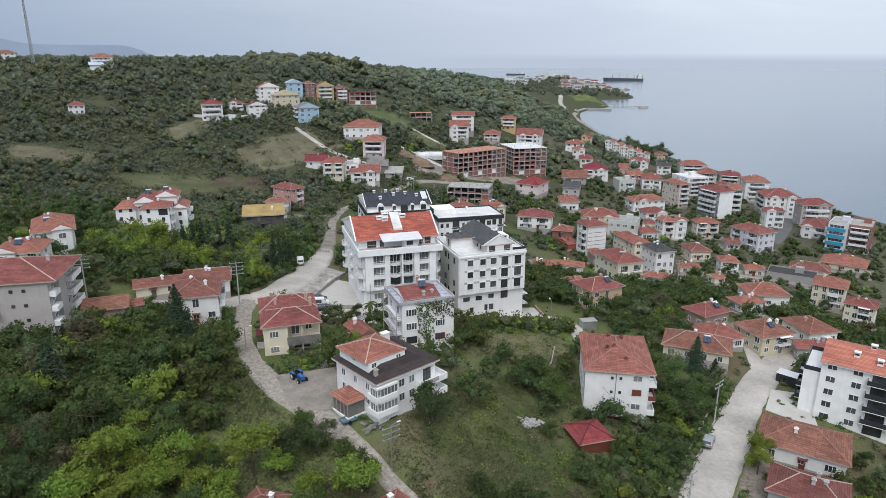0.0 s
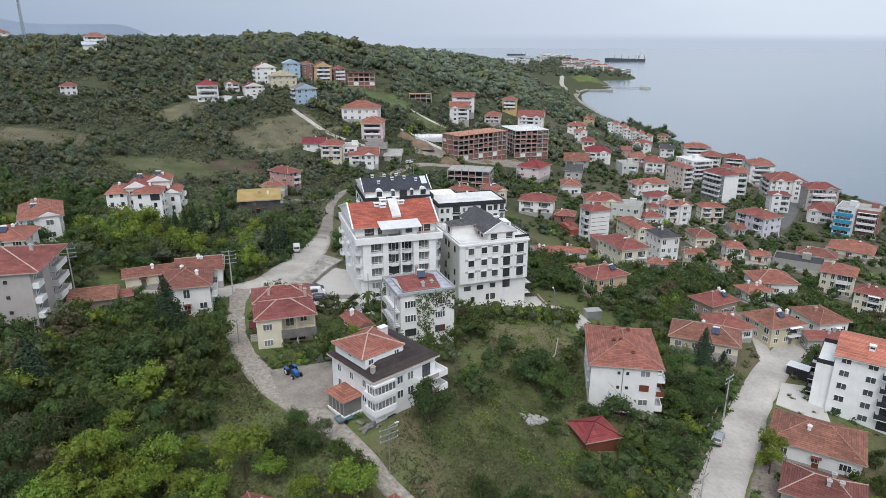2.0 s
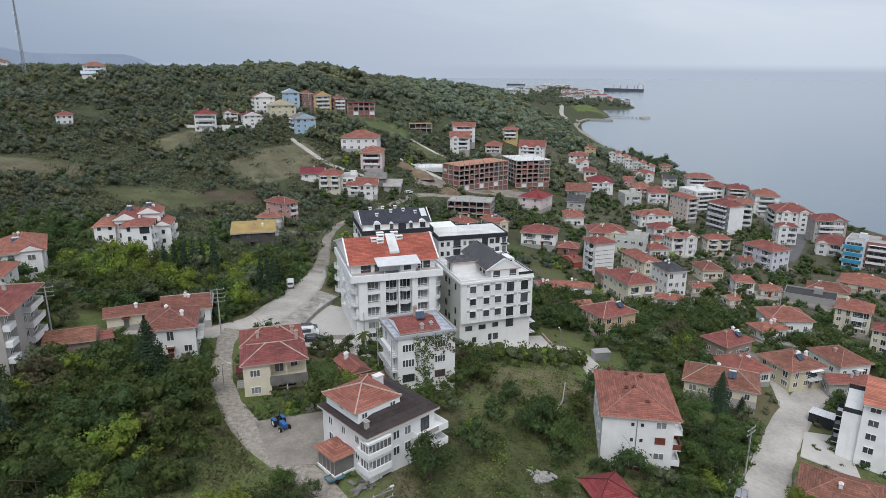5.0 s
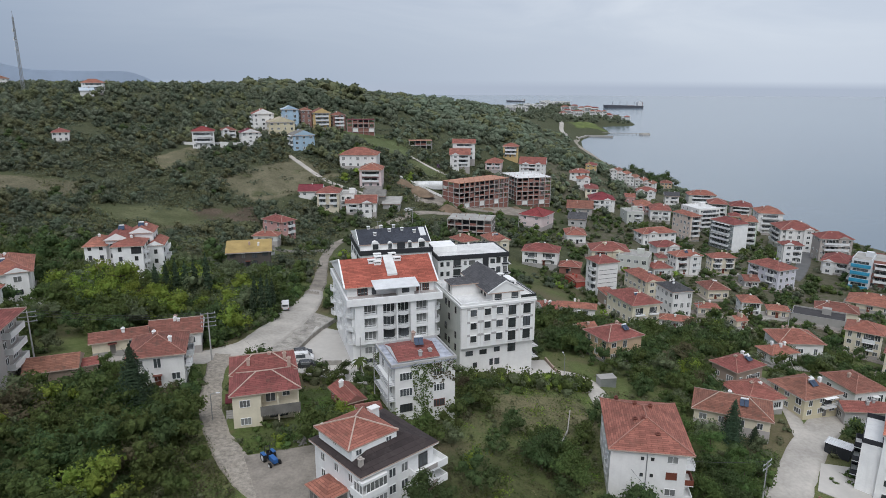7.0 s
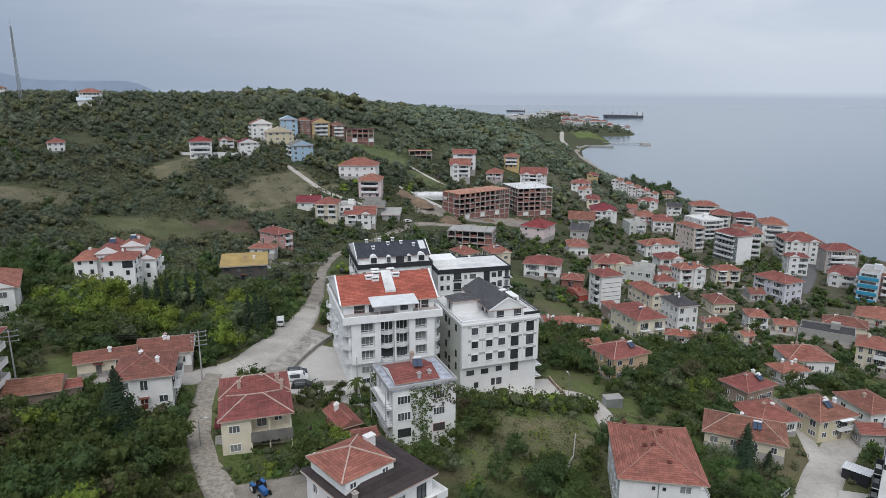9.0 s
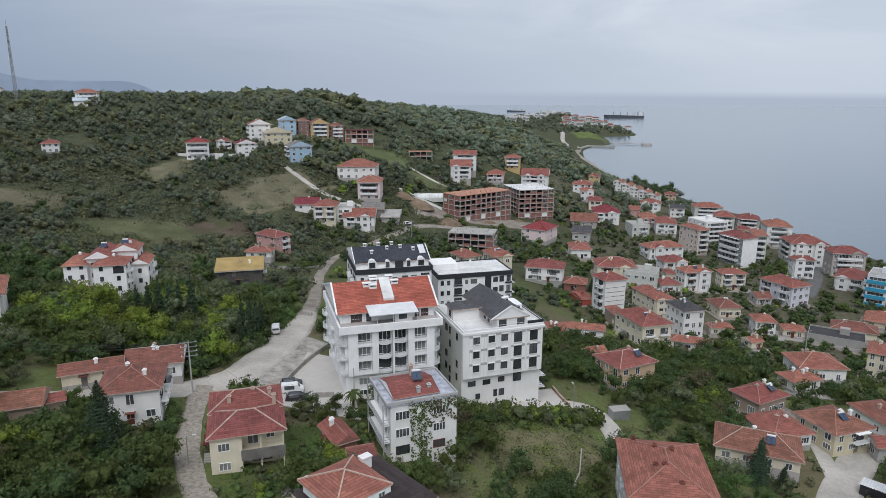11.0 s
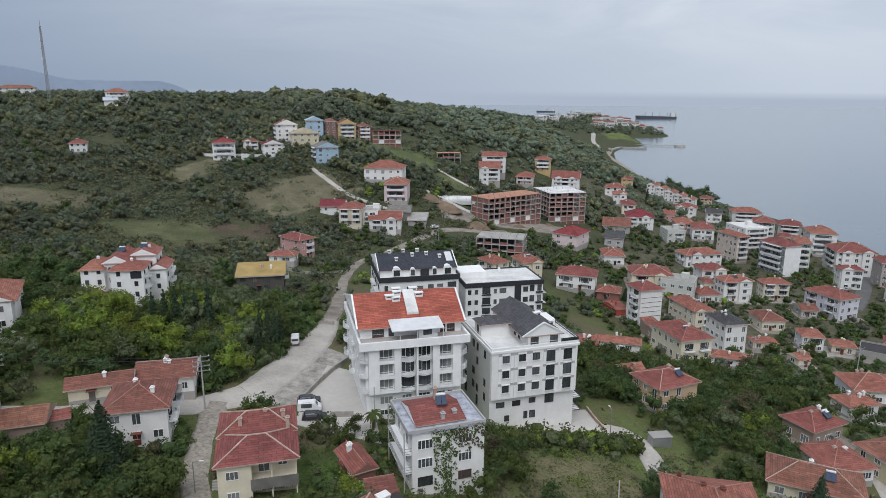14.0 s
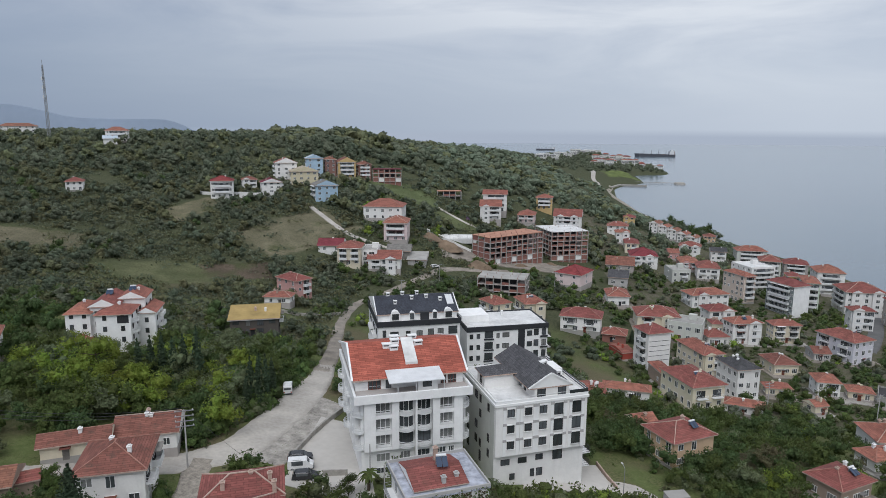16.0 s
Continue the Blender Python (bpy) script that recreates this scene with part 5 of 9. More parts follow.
house(-378, 580, 24, 28, 12, 7.5, 3, "white", "hip", "old_tile", win=(6, 2, 2), wing=0, balcony="none", label="long white building on the ridge among trees")


# ---- the main blocks ----
def round_balcony(parent, m, w, dep, rmat="rail_white", hgt=0.9, mat="trim_white"):
    """A balcony with a bowed front: slab and a solid curved parapet with a rail line."""
    n = 8
    arc = [(-w / 2 + w * k / n, -dep * (0.55 + 0.45 * math.sin(math.pi * k / n))) for k in range(n + 1)]
    bm = bmesh.new()
    lo = [bm.verts.new((x, y, -0.18)) for x, y in arc] + [bm.verts.new((w / 2, 0.02, -0.18)), bm.verts.new((-w / 2, 0.02, -0.18))]
    hi = [bm.verts.new((v.co.x, v.co.y, 0)) for v in lo]
    bm.faces.new(hi), bm.faces.new(lo[::-1])
    for k in range(len(lo)):
        bm.faces.new((lo[k], lo[(k + 1) % len(lo)], hi[(k + 1) % len(lo)], hi[k]))
    sl = part("balcony", bm, mat, parent, at=m)
    pts = [(-w / 2, 0)] + arc + [(w / 2, 0)]
    bm = bmesh.new()
    for z in (0.12, 0.5, hgt):
        for a, b in zip(pts, pts[1:]):
            add_beam(bm, (*a, z), (*b, z), 0.035)
    for a, b in zip(pts, pts[1:]):
        for t in (0, 0.5):
            q = (a[0] + (b[0] - a[0]) * t, a[1] + (b[1] - a[1]) * t)
            add_beam(bm, (*q, 0), (*q, hgt), 0.022)
    part("railing", bm, rmat, sl)


def roof_vent(parent, x, y, z, w=1.2, d=0.7, hgt=0.7):
    v = part("roof_vent", boxes((x - w / 2, x + w / 2, y - d / 2, y + d / 2, z - 0.8, z + hgt), (x - w / 2 - 0.12, x + w / 2 + 0.12, y - d / 2 - 0.12, y + d / 2 + 0.12, z + hgt, z + hgt + 0.12)), "trim_white", parent)
    part("vent_slot", boxes((x - w * 0.38, x + w * 0.38, y - d / 2 - 0.02, y - d / 2, z + hgt * 0.35, z + hgt * 0.75)), "dark_panel", v)


def dormer(parent, x, y, z, w, hgt, roofm="trim_white"):
    """A small white dormer with a peaked hood and a dark window."""
    bm = bmesh.new()
    p = [(-w / 2, 0), (w / 2, 0), (w / 2, hgt), (w * 0.28, hgt + w * 0.26), (0, hgt + w * 0.34), (-w * 0.28, hgt + w * 0.26), (-w / 2, hgt)]
    f = [bm.verts.new((x + a, y, z + b)) for a, b in p]
    k = [bm.verts.new((x + a, y + 2.6, z + b)) for a, b in p]
    bm.faces.new(f)
    for i in range(len(p)):
        bm.faces.new((f[i], k[i], k[(i + 1) % len(p)], f[(i + 1) % len(p)]))
    d = part("dormer", bm, roofm, parent)
    window(d, x, y - 0.01, z + 0.15, 0, w * 0.66, hgt * 0.95, 2, "dark_frame", "glass")


def at_place(x, y, z, rot, name, label, w, d):
    footprint(x, y, rot, w, d)
    return thing(name, pose(x, y, z, 0, 0, rot), label, "apartment block", "white apartment blocks")


def red_roof_block():
    """White block with a red roof, terrace, pergola and bowed balconies."""
    w, d, H = 19.9, 25.0, 14.6
    c, s = math.cos(radians(17)), math.sin(radians(17))
    fx, fy = -18.9, 144.5
    e = at_place(fx + c * w / 2 - s * d / 2, fy + s * w / 2 + c * d / 2, 36.8, 17, "apartment_block", "white five-storey apartment block with a red tile roof and roof terrace", w, d)
    W, D = w / 2, d / 2
    part("wall", boxes((-W + 0.9, W - 0.9, -D + 1.6, D, -5, H)), "bright_white", e)
    part("wall", boxes((-W, W, -D + 3.2, D - 1.2, 5.2, H - 0.02)), "bright_white", e)
    for x0, x1 in ((-8.6, -6.65), (-3.9, -2.65), (3.3, 4.6), (7.1, 8.7)):
        part("pier", boxes((x0, x1, -D + 0.5, -D + 1.62, 5.0, H - 0.5)), "bright_white", e)
    for x0, x1 in ((-6.65, -3.9), (4.6, 7.1)):
        for k in range(4):
            part("spandrel", boxes((x0, x1, -D + 0.6, -D + 1.61, 5.0 + 2.95 * k - (0.15 if k else 0), 5.0 + 2.95 * k + (0.5 if k < 3 else 0.3))), "bright_white", e)
    part("pier", boxes((0.2, 0.55, -D + 0.4, -D + 1.6, 2.2, H - 0.5)), "bright_white", e)
    part("cornice", ring(-W - 0.35, W + 0.35, -D, D, H - 0.75, H + 0.75, 0.4), "bright_white", e)
    part("terrace_floor", boxes((-W + 0.05, W - 0.05, -D + 0.4, -D + 4.2, H - 0.3, H + 0.12)), "warm_grey", e)
    part("terrace_rail", ring(-W - 0.1, W + 0.1, -D + 0.2, -D + 4, H + 0.75, H + 0.80, 0.06), "rail_white", e)
    for f in range(3):
        z = 5.35 + 2.95 * f
        for x in (-5.28, 5.85):
            window(e, x, -D + 1.6, z + 0.15, 0, 2.5, 2.25, 3, "trim_white", "curtain_glass")
            rl = bmesh.new()
            for zz in (0.2, 0.55, 0.9):
                add_beam(rl, (x - 1.3, -D + 0.65, z + zz), (x + 1.3, -D + 0.65, z + zz), 0.04)
            part("railing", rl, "rail_white", e)
        for k, x in enumerate((-1.22, 1.85)):
            window(e, x, -D + 1.6, z, 0, 2.5, 2.45, 4 if f == 0 else 3, "dark_frame" if f == 0 else "trim_white", "glass")
            round_balcony(e, pose(x, -D + 1.6, z - 0.1), 2.7, 1.55)
        for sx in (-1, 1):
            round_balcony(e, pose(sx * (W - 0.9), -D + 2.5, z - 0.1, 0, 0, sx * 62), 2.6, 1.3)
            window(e, sx * (W - 0.9), -D + 2.6, z + 0.1, sx * 90, 1.6, 2.1, 2, "trim_white", "curtain_glass")
    for x, ww in ((-5.3, 2.4), (-1.4, 1.8), (1.9, 2.2), (5.0, 1.8), (6.9, 1.0)):
        window(e, x, -D + 1.6, 2.5, 0, ww, 1.5, 3, "trim_white")
    for x, ww in ((-5.3, 2.5), (2.0, 2.0)):
        window(e, x, -D + 1.6, 0.3, 0, ww, 1.1, 3, "trim_white")
    for sx in (-1, 1):
        for f in range(4):
            z = 2.6 + 2.95 * f
            for k, y in enumerate((-6.5, -3.2, 0.2, 3.4, 6.6, 9.6)):
                xx = sx * (W if f and abs(y) < D - 1.3 and y > -D + 3.4 else W - 0.9)
                window(e, xx, y, z + 0.7, sx * 90, 1.3, 1.45, 2, "trim_white")
            if f:
                for y in (-1.5, 8.0):
                    round_balcony(e, pose(sx * W, y, z, 0, 0, sx * 90), 2.6, 1.1)
    # attic, roof and what stands on it
    part("attic_wall", boxes((-W + 0.35, W - 0.35, -D + 4.0, D - 0.4, H, H + 2.35)), "bright_white", e)
    for x, ww, hh in ((-6.3, 2.2, 1.9), (7.6, 1.5, 1.7), (6.0, 1.0, 1.7)):
        window(e, x, -D + 4.0, H + 0.2, 0, ww, hh, 3, "brown_wood", "glass")
    dp = d - 3.2
    me, pts = roof_mesh("gable", w + 0.3, dp, 4.3, 0.25, "new_tile", skew=-dp / 2 + 7.4)
    rf = part("roof", me, None, e, at=pose(0, -D + 3.2 + dp / 2, H + 2.3))
    for sx in (-1, 1):
        bm = bmesh.new()
        for a, b in ((pts[0 if sx < 0 else 1], pts[4 if sx < 0 else 5]), (pts[4 if sx < 0 else 5], pts[3 if sx < 0 else 2])):
            add_beam(bm, a + Vector((sx * 0.12, 0, 0.02)), b + Vector((sx * 0.12, 0, 0.02)), 0.16)
        part("verge_trim", bm, "trim_white", rf)
        bm = bmesh.new()
        q = [bm.verts.new((sx * (W - 0.05), y, z)) for y, z in ((-D + 3.4, H + 2.1), (-D + 10.6, H + 6.4), (D - 0.3, H + 2.1))]
        bm.faces.new(q)
        part("gable_wall", bm, "bright_white", e)
    zr = lambda y: H + 2.3 + 4.3 * (y + D - 3.2) / 7.4
    bm = boxes((-0.5, 1.7, -D + 5.6, -D + 10.6, 0, 0.12), (-0.5, 1.7, -D + 5.5, -D + 5.62, -1.0, 0.12))
    for v in bm.verts:
        v.co.z += zr(v.co.y) + 0.30
    part("skylight_ridge", bm, "white_roof", e)
    bm = boxes((-0.35, 1.55, -D + 5.6, -D + 10.6, -0.9, 0.0))
    for v in bm.verts:
        v.co.z += zr(v.co.y) + 0.28
    part("skylight_base", bm, "trim_white", e)
    for x, y in ((-3.2, -D + 9.4), (-2.0, -D + 8.9), (-1.6, -D + 10.2), (2.6, -D + 9.6), (1.8, -D + 11.2), (-1.5, -D + 11.5)):
        roof_vent(e, x, y, zr(min(y, -D + 10.6)), 1.5, 0.9, 0.5)
    dormer(e, -3.9, -D + 3.7, H + 0.2, 1.5, 1.7)
    bm = boxes((-4.3, 5.4, -D + 0.3, -D + 5.3, 0, 0.14))
    for v in bm.verts:
        v.co.z += H + 2.45 + 0.16 * (v.co.y + D - 0.9)
    part("pergola_roof", bm, "tank_white", e, "plain white pergola canopy")
    for x in (-2.7, 0.5, 5.4):
        part("pergola_post", boxes((x - 0.06, x + 0.06, -D + 1.0, -D + 1.12, H + 0.12, H + 2.45)), "rail_white", e)
    part("terrace_room", boxes((0.9, 4.4, -D + 1.5, -D + 4.0, H + 0.12, H + 2.3)), "bright_white", e)
    window(e, 2.5, -D + 1.5, H + 0.9, 0, 1.6, 1.0, 2, "dark_frame", "glass")


def slate_roof_block():
    """White block with grey trim blocks, set-back dark roof and terraces."""
    w, d, H = 17.6, 17.5, 15.5
    e = at_place(10.0, 160.8, 33.6, 19, "apartment_block", "white five-storey apartment block with dark slate roof and grey trim blocks", w, d)
    W, D = w / 2, d / 2
    part("wall", boxes((-W, W, -D + 0.8, D, -5, 5.6)), "white", e)
    part("wall", boxes((-W, W, -D, D, 5.6, H)), "white", e)
    part("side_render", boxes((-W - 0.03, -W, -D + 0.85, D - 0.05, -4, H - 0.46)), "pale", e, "bare grey render on the side wall")
    part("cornice", boxes((-W - 0.25, W + 0.25, -D - 0.25, D + 0.25, H - 0.45, H)), "trim_white", e)
    part("roof", boxes((-W, W, -D, D, H, H + 0.12)), "white_roof", e)
    part("parapet", ring(-W - 0.1, W + 0.1, -D - 0.1, D + 0.1, H + 0.002, H + 0.55, 0.2), "trim_white", e)
    part("terrace_rail", ring(-W, W, -D, D, H + 0.9, H + 0.96, 0.06), "rail_white", e)
    cols = ((-6.0, 1.35, 1.45), (-2.7, 1.35, 1.45), (0.15, 1.45, 1.5), (3.15, 1.75, 2.2), (6.7, 1.75, 2.2))
    for f in range(3):
        z = 6.2 + 3.0 * f
        for x, ww, hh in cols:
            zb = z + (0.75 if hh < 2 else 0.2)
            window(e, x, -D, zb, 0, ww, hh, 2, "dark_frame", "glass")
            part("sill", boxes((x - ww / 2 - 0.12, x + ww / 2 + 0.12, -D - 0.18, -D, zb - 0.14, zb - 0.02)), "trim_white", e)
            part("lintel", boxes((x - ww / 2 - 0.12, x + ww / 2 + 0.12, -D - 0.14, -D, zb + hh + 0.02, zb + hh + 0.2)), "trim_white", e)
            if hh > 2:
                part("window_bar", boxes((x - 1.0, x + 1.0, -D - 0.22, -D, z + 0.05, z + 0.18)), "trim_white", e)
    for x in (-7.2, -4.75, -4.0, -1.5, -1.0, 1.9, 4.4, 5.5, 7.9):
        part("pilaster", boxes((x - 0.28, x + 0.28, -D - 0.14, -D, 5.7, H - 0.45)), "trim_white", e)
        for f in range(3):
            part("trim_block", boxes((x - 0.33, x + 0.33, -D - 0.2, -D - 0.14, 8.4 + 3 * f, 8.9 + 3 * f)), "grey", e)
    for x, z, ww, hh in ((-6.6, 3.5, 1.7, 1.1), (-3.3, 3.5, 1.7, 1.1), (0.0, 3.7, 1.4, 1.1), (3.6, 3.3, 1.9, 2.0), (-5.2, 0.5, 1.0, 1.2), (-1.3, 0.6, 0.8, 1.5), (0.1, 0.6, 1.2, 1.5)):
        window(e, x, -D + 0.8, z, 0, ww, hh, 2, "dark_frame", "glass")
    for f in range(2):
        balcony(e, pose(W, -D + 2.4, 1.0 + 2.6 * f, 0, 0, 90), 3.0, 1.6, "rail", rmat="dark_frame")
    for f in range(5):
        for y in (-5.2, -1.0, 1.2, 5.8):
            if (f + int(y)) % 3 != 1:
                window(e, -W - 0.03, y, 1.2 + 2.9 * f, -90, 0.9 if y < 0 else 1.3, 1.5 if f else 2.1, 2, "dark_frame", "glass")
        for y in (-5.5, -1.5, 3.0):
            window(e, W, y, 1.2 + 2.9 * f, 90, 1.4, 1.4, 2, "dark_frame", "glass")
    # set-back top floor
    part("attic_wall", boxes((-1.6, 5.0, -D + 0.12, D - 1.5, H + 0.1, H + 2.3)), "white", e)
    me, pts = roof_mesh("gabley", 8.6, 2 * D - 0.6, 2.5, 0.22, "slate")
    part("roof", me, None, e, at=pose(1.5, -0.3, H + 2.25))
    bm = bmesh.new()
    for q in ((-1.6, 5.0),):
        f = [bm.verts.new((x, -D + 0.13, z)) for x, z in ((-2.3, H + 2.05), (5.3, H + 2.05), (1.5, H + 4.55))]
        bm.faces.new(f)
    part("gable_wall", bm, "white", e)
    bm = bmesh.new()
    for a, b in (((-2.85, 2.28), (0.6, 4.3)), ((0.6, 4.3), (1.5, 4.75)), ((1.5, 4.75), (5.85, 2.28))):
        add_beam(bm, (a[0], -D - 0.05, H + a[1]), (b[0], -D - 0.05, H + b[1]), 0.13)
    part("verge_trim", bm, "trim_white", e)
    for x in (-0.3, 3.7):
        window(e, x, -D + 0.12, H + 0.3, 0, 1.6, 1.7, 2, "dark_frame", "glass")
    for y in (-4.5, -2.5):
        window(e, -1.6, y, H + 0.3, -90, 0.9, 1.8, 1, "dark_frame", "glass")
    part("stair_room", boxes((-W + 0.4, -1.7, -1.6, 2.2, H + 0.1, H + 2.5)), "white", e)
    me, pts = roof_mesh("hip", 7.6, 4.8, 1.1, 0.2, "slate")
    part("roof", me, None, e, at=pose(-5.0, 0.3, H + 2.7))
    window(e, -W + 0.4, 0.2, H + 0.4, -90, 0.9, 1.8, 1, "dark_frame", "glass")
    for x, y in ((3.0, -1.5), (4.6, 0.6), (4.9, -4.6)):
        roof_vent(e, x, y, H + 3.6 - abs(x - 1.5) * 0.4, 0.7, 0.7, 1.1)
    part("roof_room", boxes((5.2, W - 0.4, 0.5, 4.8, H + 0.1, H + 1.6)), "trim_white", e)
    part("glass_rail", boxes((5.2, W + 0.05, -D - 0.06, -D, H + 0.56, H + 1.2)), "glass", e)
    part("glass_rail", boxes((W, W + 0.06, -D, D, H + 0.56, H + 1.2)), "glass", e)


def navy_roof_block():
    """White block with navy roof and bands, in two joined wings."""
    w, d, H = 21.6, 22.0, 14.0
    c, s = math.cos(radians(15)), math.sin(radians(15))
    fx, fy = -23.6, 203.0
    e = at_place(fx + c * w / 2 - s * d / 2, fy + s * w / 2 + c * d / 2, 32.6, 15, "apartment_block", "white apartment block with navy roof, dormers and dark parapet bands", w, d)
    W, D = w / 2, d / 2
    part("wall", boxes((-W, W, -D, D, -6, H)), "bright_white", e)
    part("parapet", ring(-W - 0.3, W + 0.3, -D - 0.3, D + 0.3, H - 0.7, H + 0.7, 0.3), "dark_panel", e)
    part("terrace_floor", boxes((-W, W, -D, -D + 3.2, H, H + 0.1)), "white_roof", e)
    part("attic_wall", boxes((-W + 0.3, W - 0.3, -D + 2.4, D - 0.4, H + 0.1, H + 2.0)), "bright_white", e)
    dp = d - 2.0
    me, pts = roof_mesh("gable", w + 0.2, dp, 3.2, 0.25, "navy", skew=-dp / 2 + 7.0)
    part("roof", me, None, e, at=pose(0, -D + 2.0 + dp / 2, H + 2.0))
    zr = lambda y: H + 2.0 + 3.2 * min(1, (y + D - 2.0) / 7.0)
    for sx in (-1, 1):
        bm = bmesh.new()
        bm.faces.new([bm.verts.new((sx * (W - 0.02), y, z)) for y, z in ((-D + 2.1, H + 1.8), (-D + 9.0, H + 5.0), (D, H + 1.8))])
        part("gable_wall", bm, "bright_white", e)
        bm = bmesh.new()
        add_beam(bm, (sx * (W + 0.15), -D + 2.0, H + 2.05), (sx * (W + 0.15), -D + 9.0, H + 5.25), 0.12)
        part("verge_trim", bm, "trim_white", e)
    for x, ww in ((-6.0, 2.6), (-1.6, 1.6), (4.5, 1.5), (8.2, 2.6)):
        dormer(e, x, -D + 2.0, H + 0.25, ww, 1.7)
    part("stair_cover", boxes((0.6, 2.8, -D + 1.4, -D + 3.4, H + 0.1, H + 2.3)), "dark_panel", e)
    for x, y in ((-5.5, 6), (-0.8, 7.5), (3.2, 7.8), (6.8, 6.5), (-3.0, 9.6), (1.0, 9.8), (-7, 9.2)):
        roof_vent(e, x, -D + y, zr(-D + y), 0.8, 0.7, 0.7)
    bm = boxes((8.4, 10.2, -D + 4.6, -D + 8.2, 0.1, 0.25))
    for v in bm.verts:
        v.co.z += zr(v.co.y)
    part("skylight", bm, "tank_white", e)
    for f in range(4):
        z = 0.3 + 3.2 * f
        for x, ww, hh in ((-9.2, 0.9, 1.9), (-6.6, 2.2, 1.4), (-3.0, 1.2, 1.4), (0.0, 1.6, 1.4), (3.0, 1.6, 1.7), (5.6, 1.6, 1.7), (8.9, 2.4, 2.1)):
            window(e, x, -D, z + 0.6, 0, ww, hh, 2, "dark_frame", None)
        for y in (-7.5, -4.0, -0.5, 3.2, 7.0):
            window(e, -W, y, z + 0.7, -90, 1.4, 1.5, 2, "dark_frame", None)
    for f in range(1, 4):
        balcony(e, pose(-W, -6.0, 3.2 * f, 0, 0, -90), 3.2, 1.1, "parapet", rmat="trim_white")
        balcony(e, pose(-W, 2.0, 3.2 * f, 0, 0, -90), 3.2, 1.1, "parapet", rmat="trim_white")
    # the lower wing with the flat roof
    g = at_place(8.7, 226.5, 28.4, 15, "apartment_block", "white flat-roofed apartment wing with navy parapet and dark panels", 24, 15)
    W, D, H = 11.8, 7.4, 13.3
    part("wall", boxes((-W, W, -D, D, -6, H)), "bright_white", g)
    part("parapet", ring(-W - 0.2, W + 0.2, -D - 0.25, D + 0.2, H - 0.9, H + 0.5, 0.3), "dark_panel", g)
    part("roof", boxes((-W, W, -D, D, H, H + 0.15)), "white_roof", g)
    part("stair_head", boxes((-W, -W + 8, -1.0, D - 0.4, H + 0.15, H + 1.9)), "bright_white", g)
    part("panel", boxes((3.0, 5.0, -D - 0.12, -D, -1, H - 0.9)), "dark_panel", g)
    part("chimney", boxes((1.5, 2.1, 4, 4.6, H, H + 1.4)), "trim_white", g)
    for f in range(4):
        z = 0.2 + 3.15 * f
        for x, ww, hh in ((-10.6, 1.0, 1.4), (-8.6, 1.0, 1.4), (-5.6, 2.4, 2.0), (-2.9, 0.9, 1.3), (-0.6, 2.0, 1.4), (6.4, 1.5, 1.5), (8.4, 1.4, 1.9), (10.7, 1.3, 1.9)):
            window(g, x, -D, z + 0.7, 0, ww, hh, 2, "dark_frame", None)
        part("sill_band", boxes((-7.0, -4.2, -D - 0.3, -D, z + 0.2, z + 0.55)), "dark_panel", g)
        part("sill_band", boxes((9.6, 11.8, -D - 0.5, -D, z + 0.2, z + 0.55)), "dark_panel", g)
        balcony(g, pose(W, -D + 2, z, 0, 0, 90), 3.5, 1.2, "rail", rmat="dark_frame")


def ivy(parent, x0, x1, z0, z1, y, n, seed):
    rng = np.random.default_rng(seed)
    p = np.stack([rng.uniform(x0, x1, n), y - rng.uniform(0.03, 0.22, n), rng.uniform(z0, z1, n)], 1)
    keep = np.array([noise.noise((q[0] * 0.9, q[2] * 0.7, seed)) > -0.12 for q in p])
    p = p[keep]
    v, q = leaf_quads(rng, p, np.tile([0, -1.0, 0.2], (len(p), 1)), 0.17, 0.7)
    ob = new("ivy", mesh_from("ivy", v, q, np.zeros((0, 3), int), "leaf_green" if seed % 2 else "leaf_autumn"))
    ob.parent = parent
    tagged(ob, "climbing ivy on the wall")


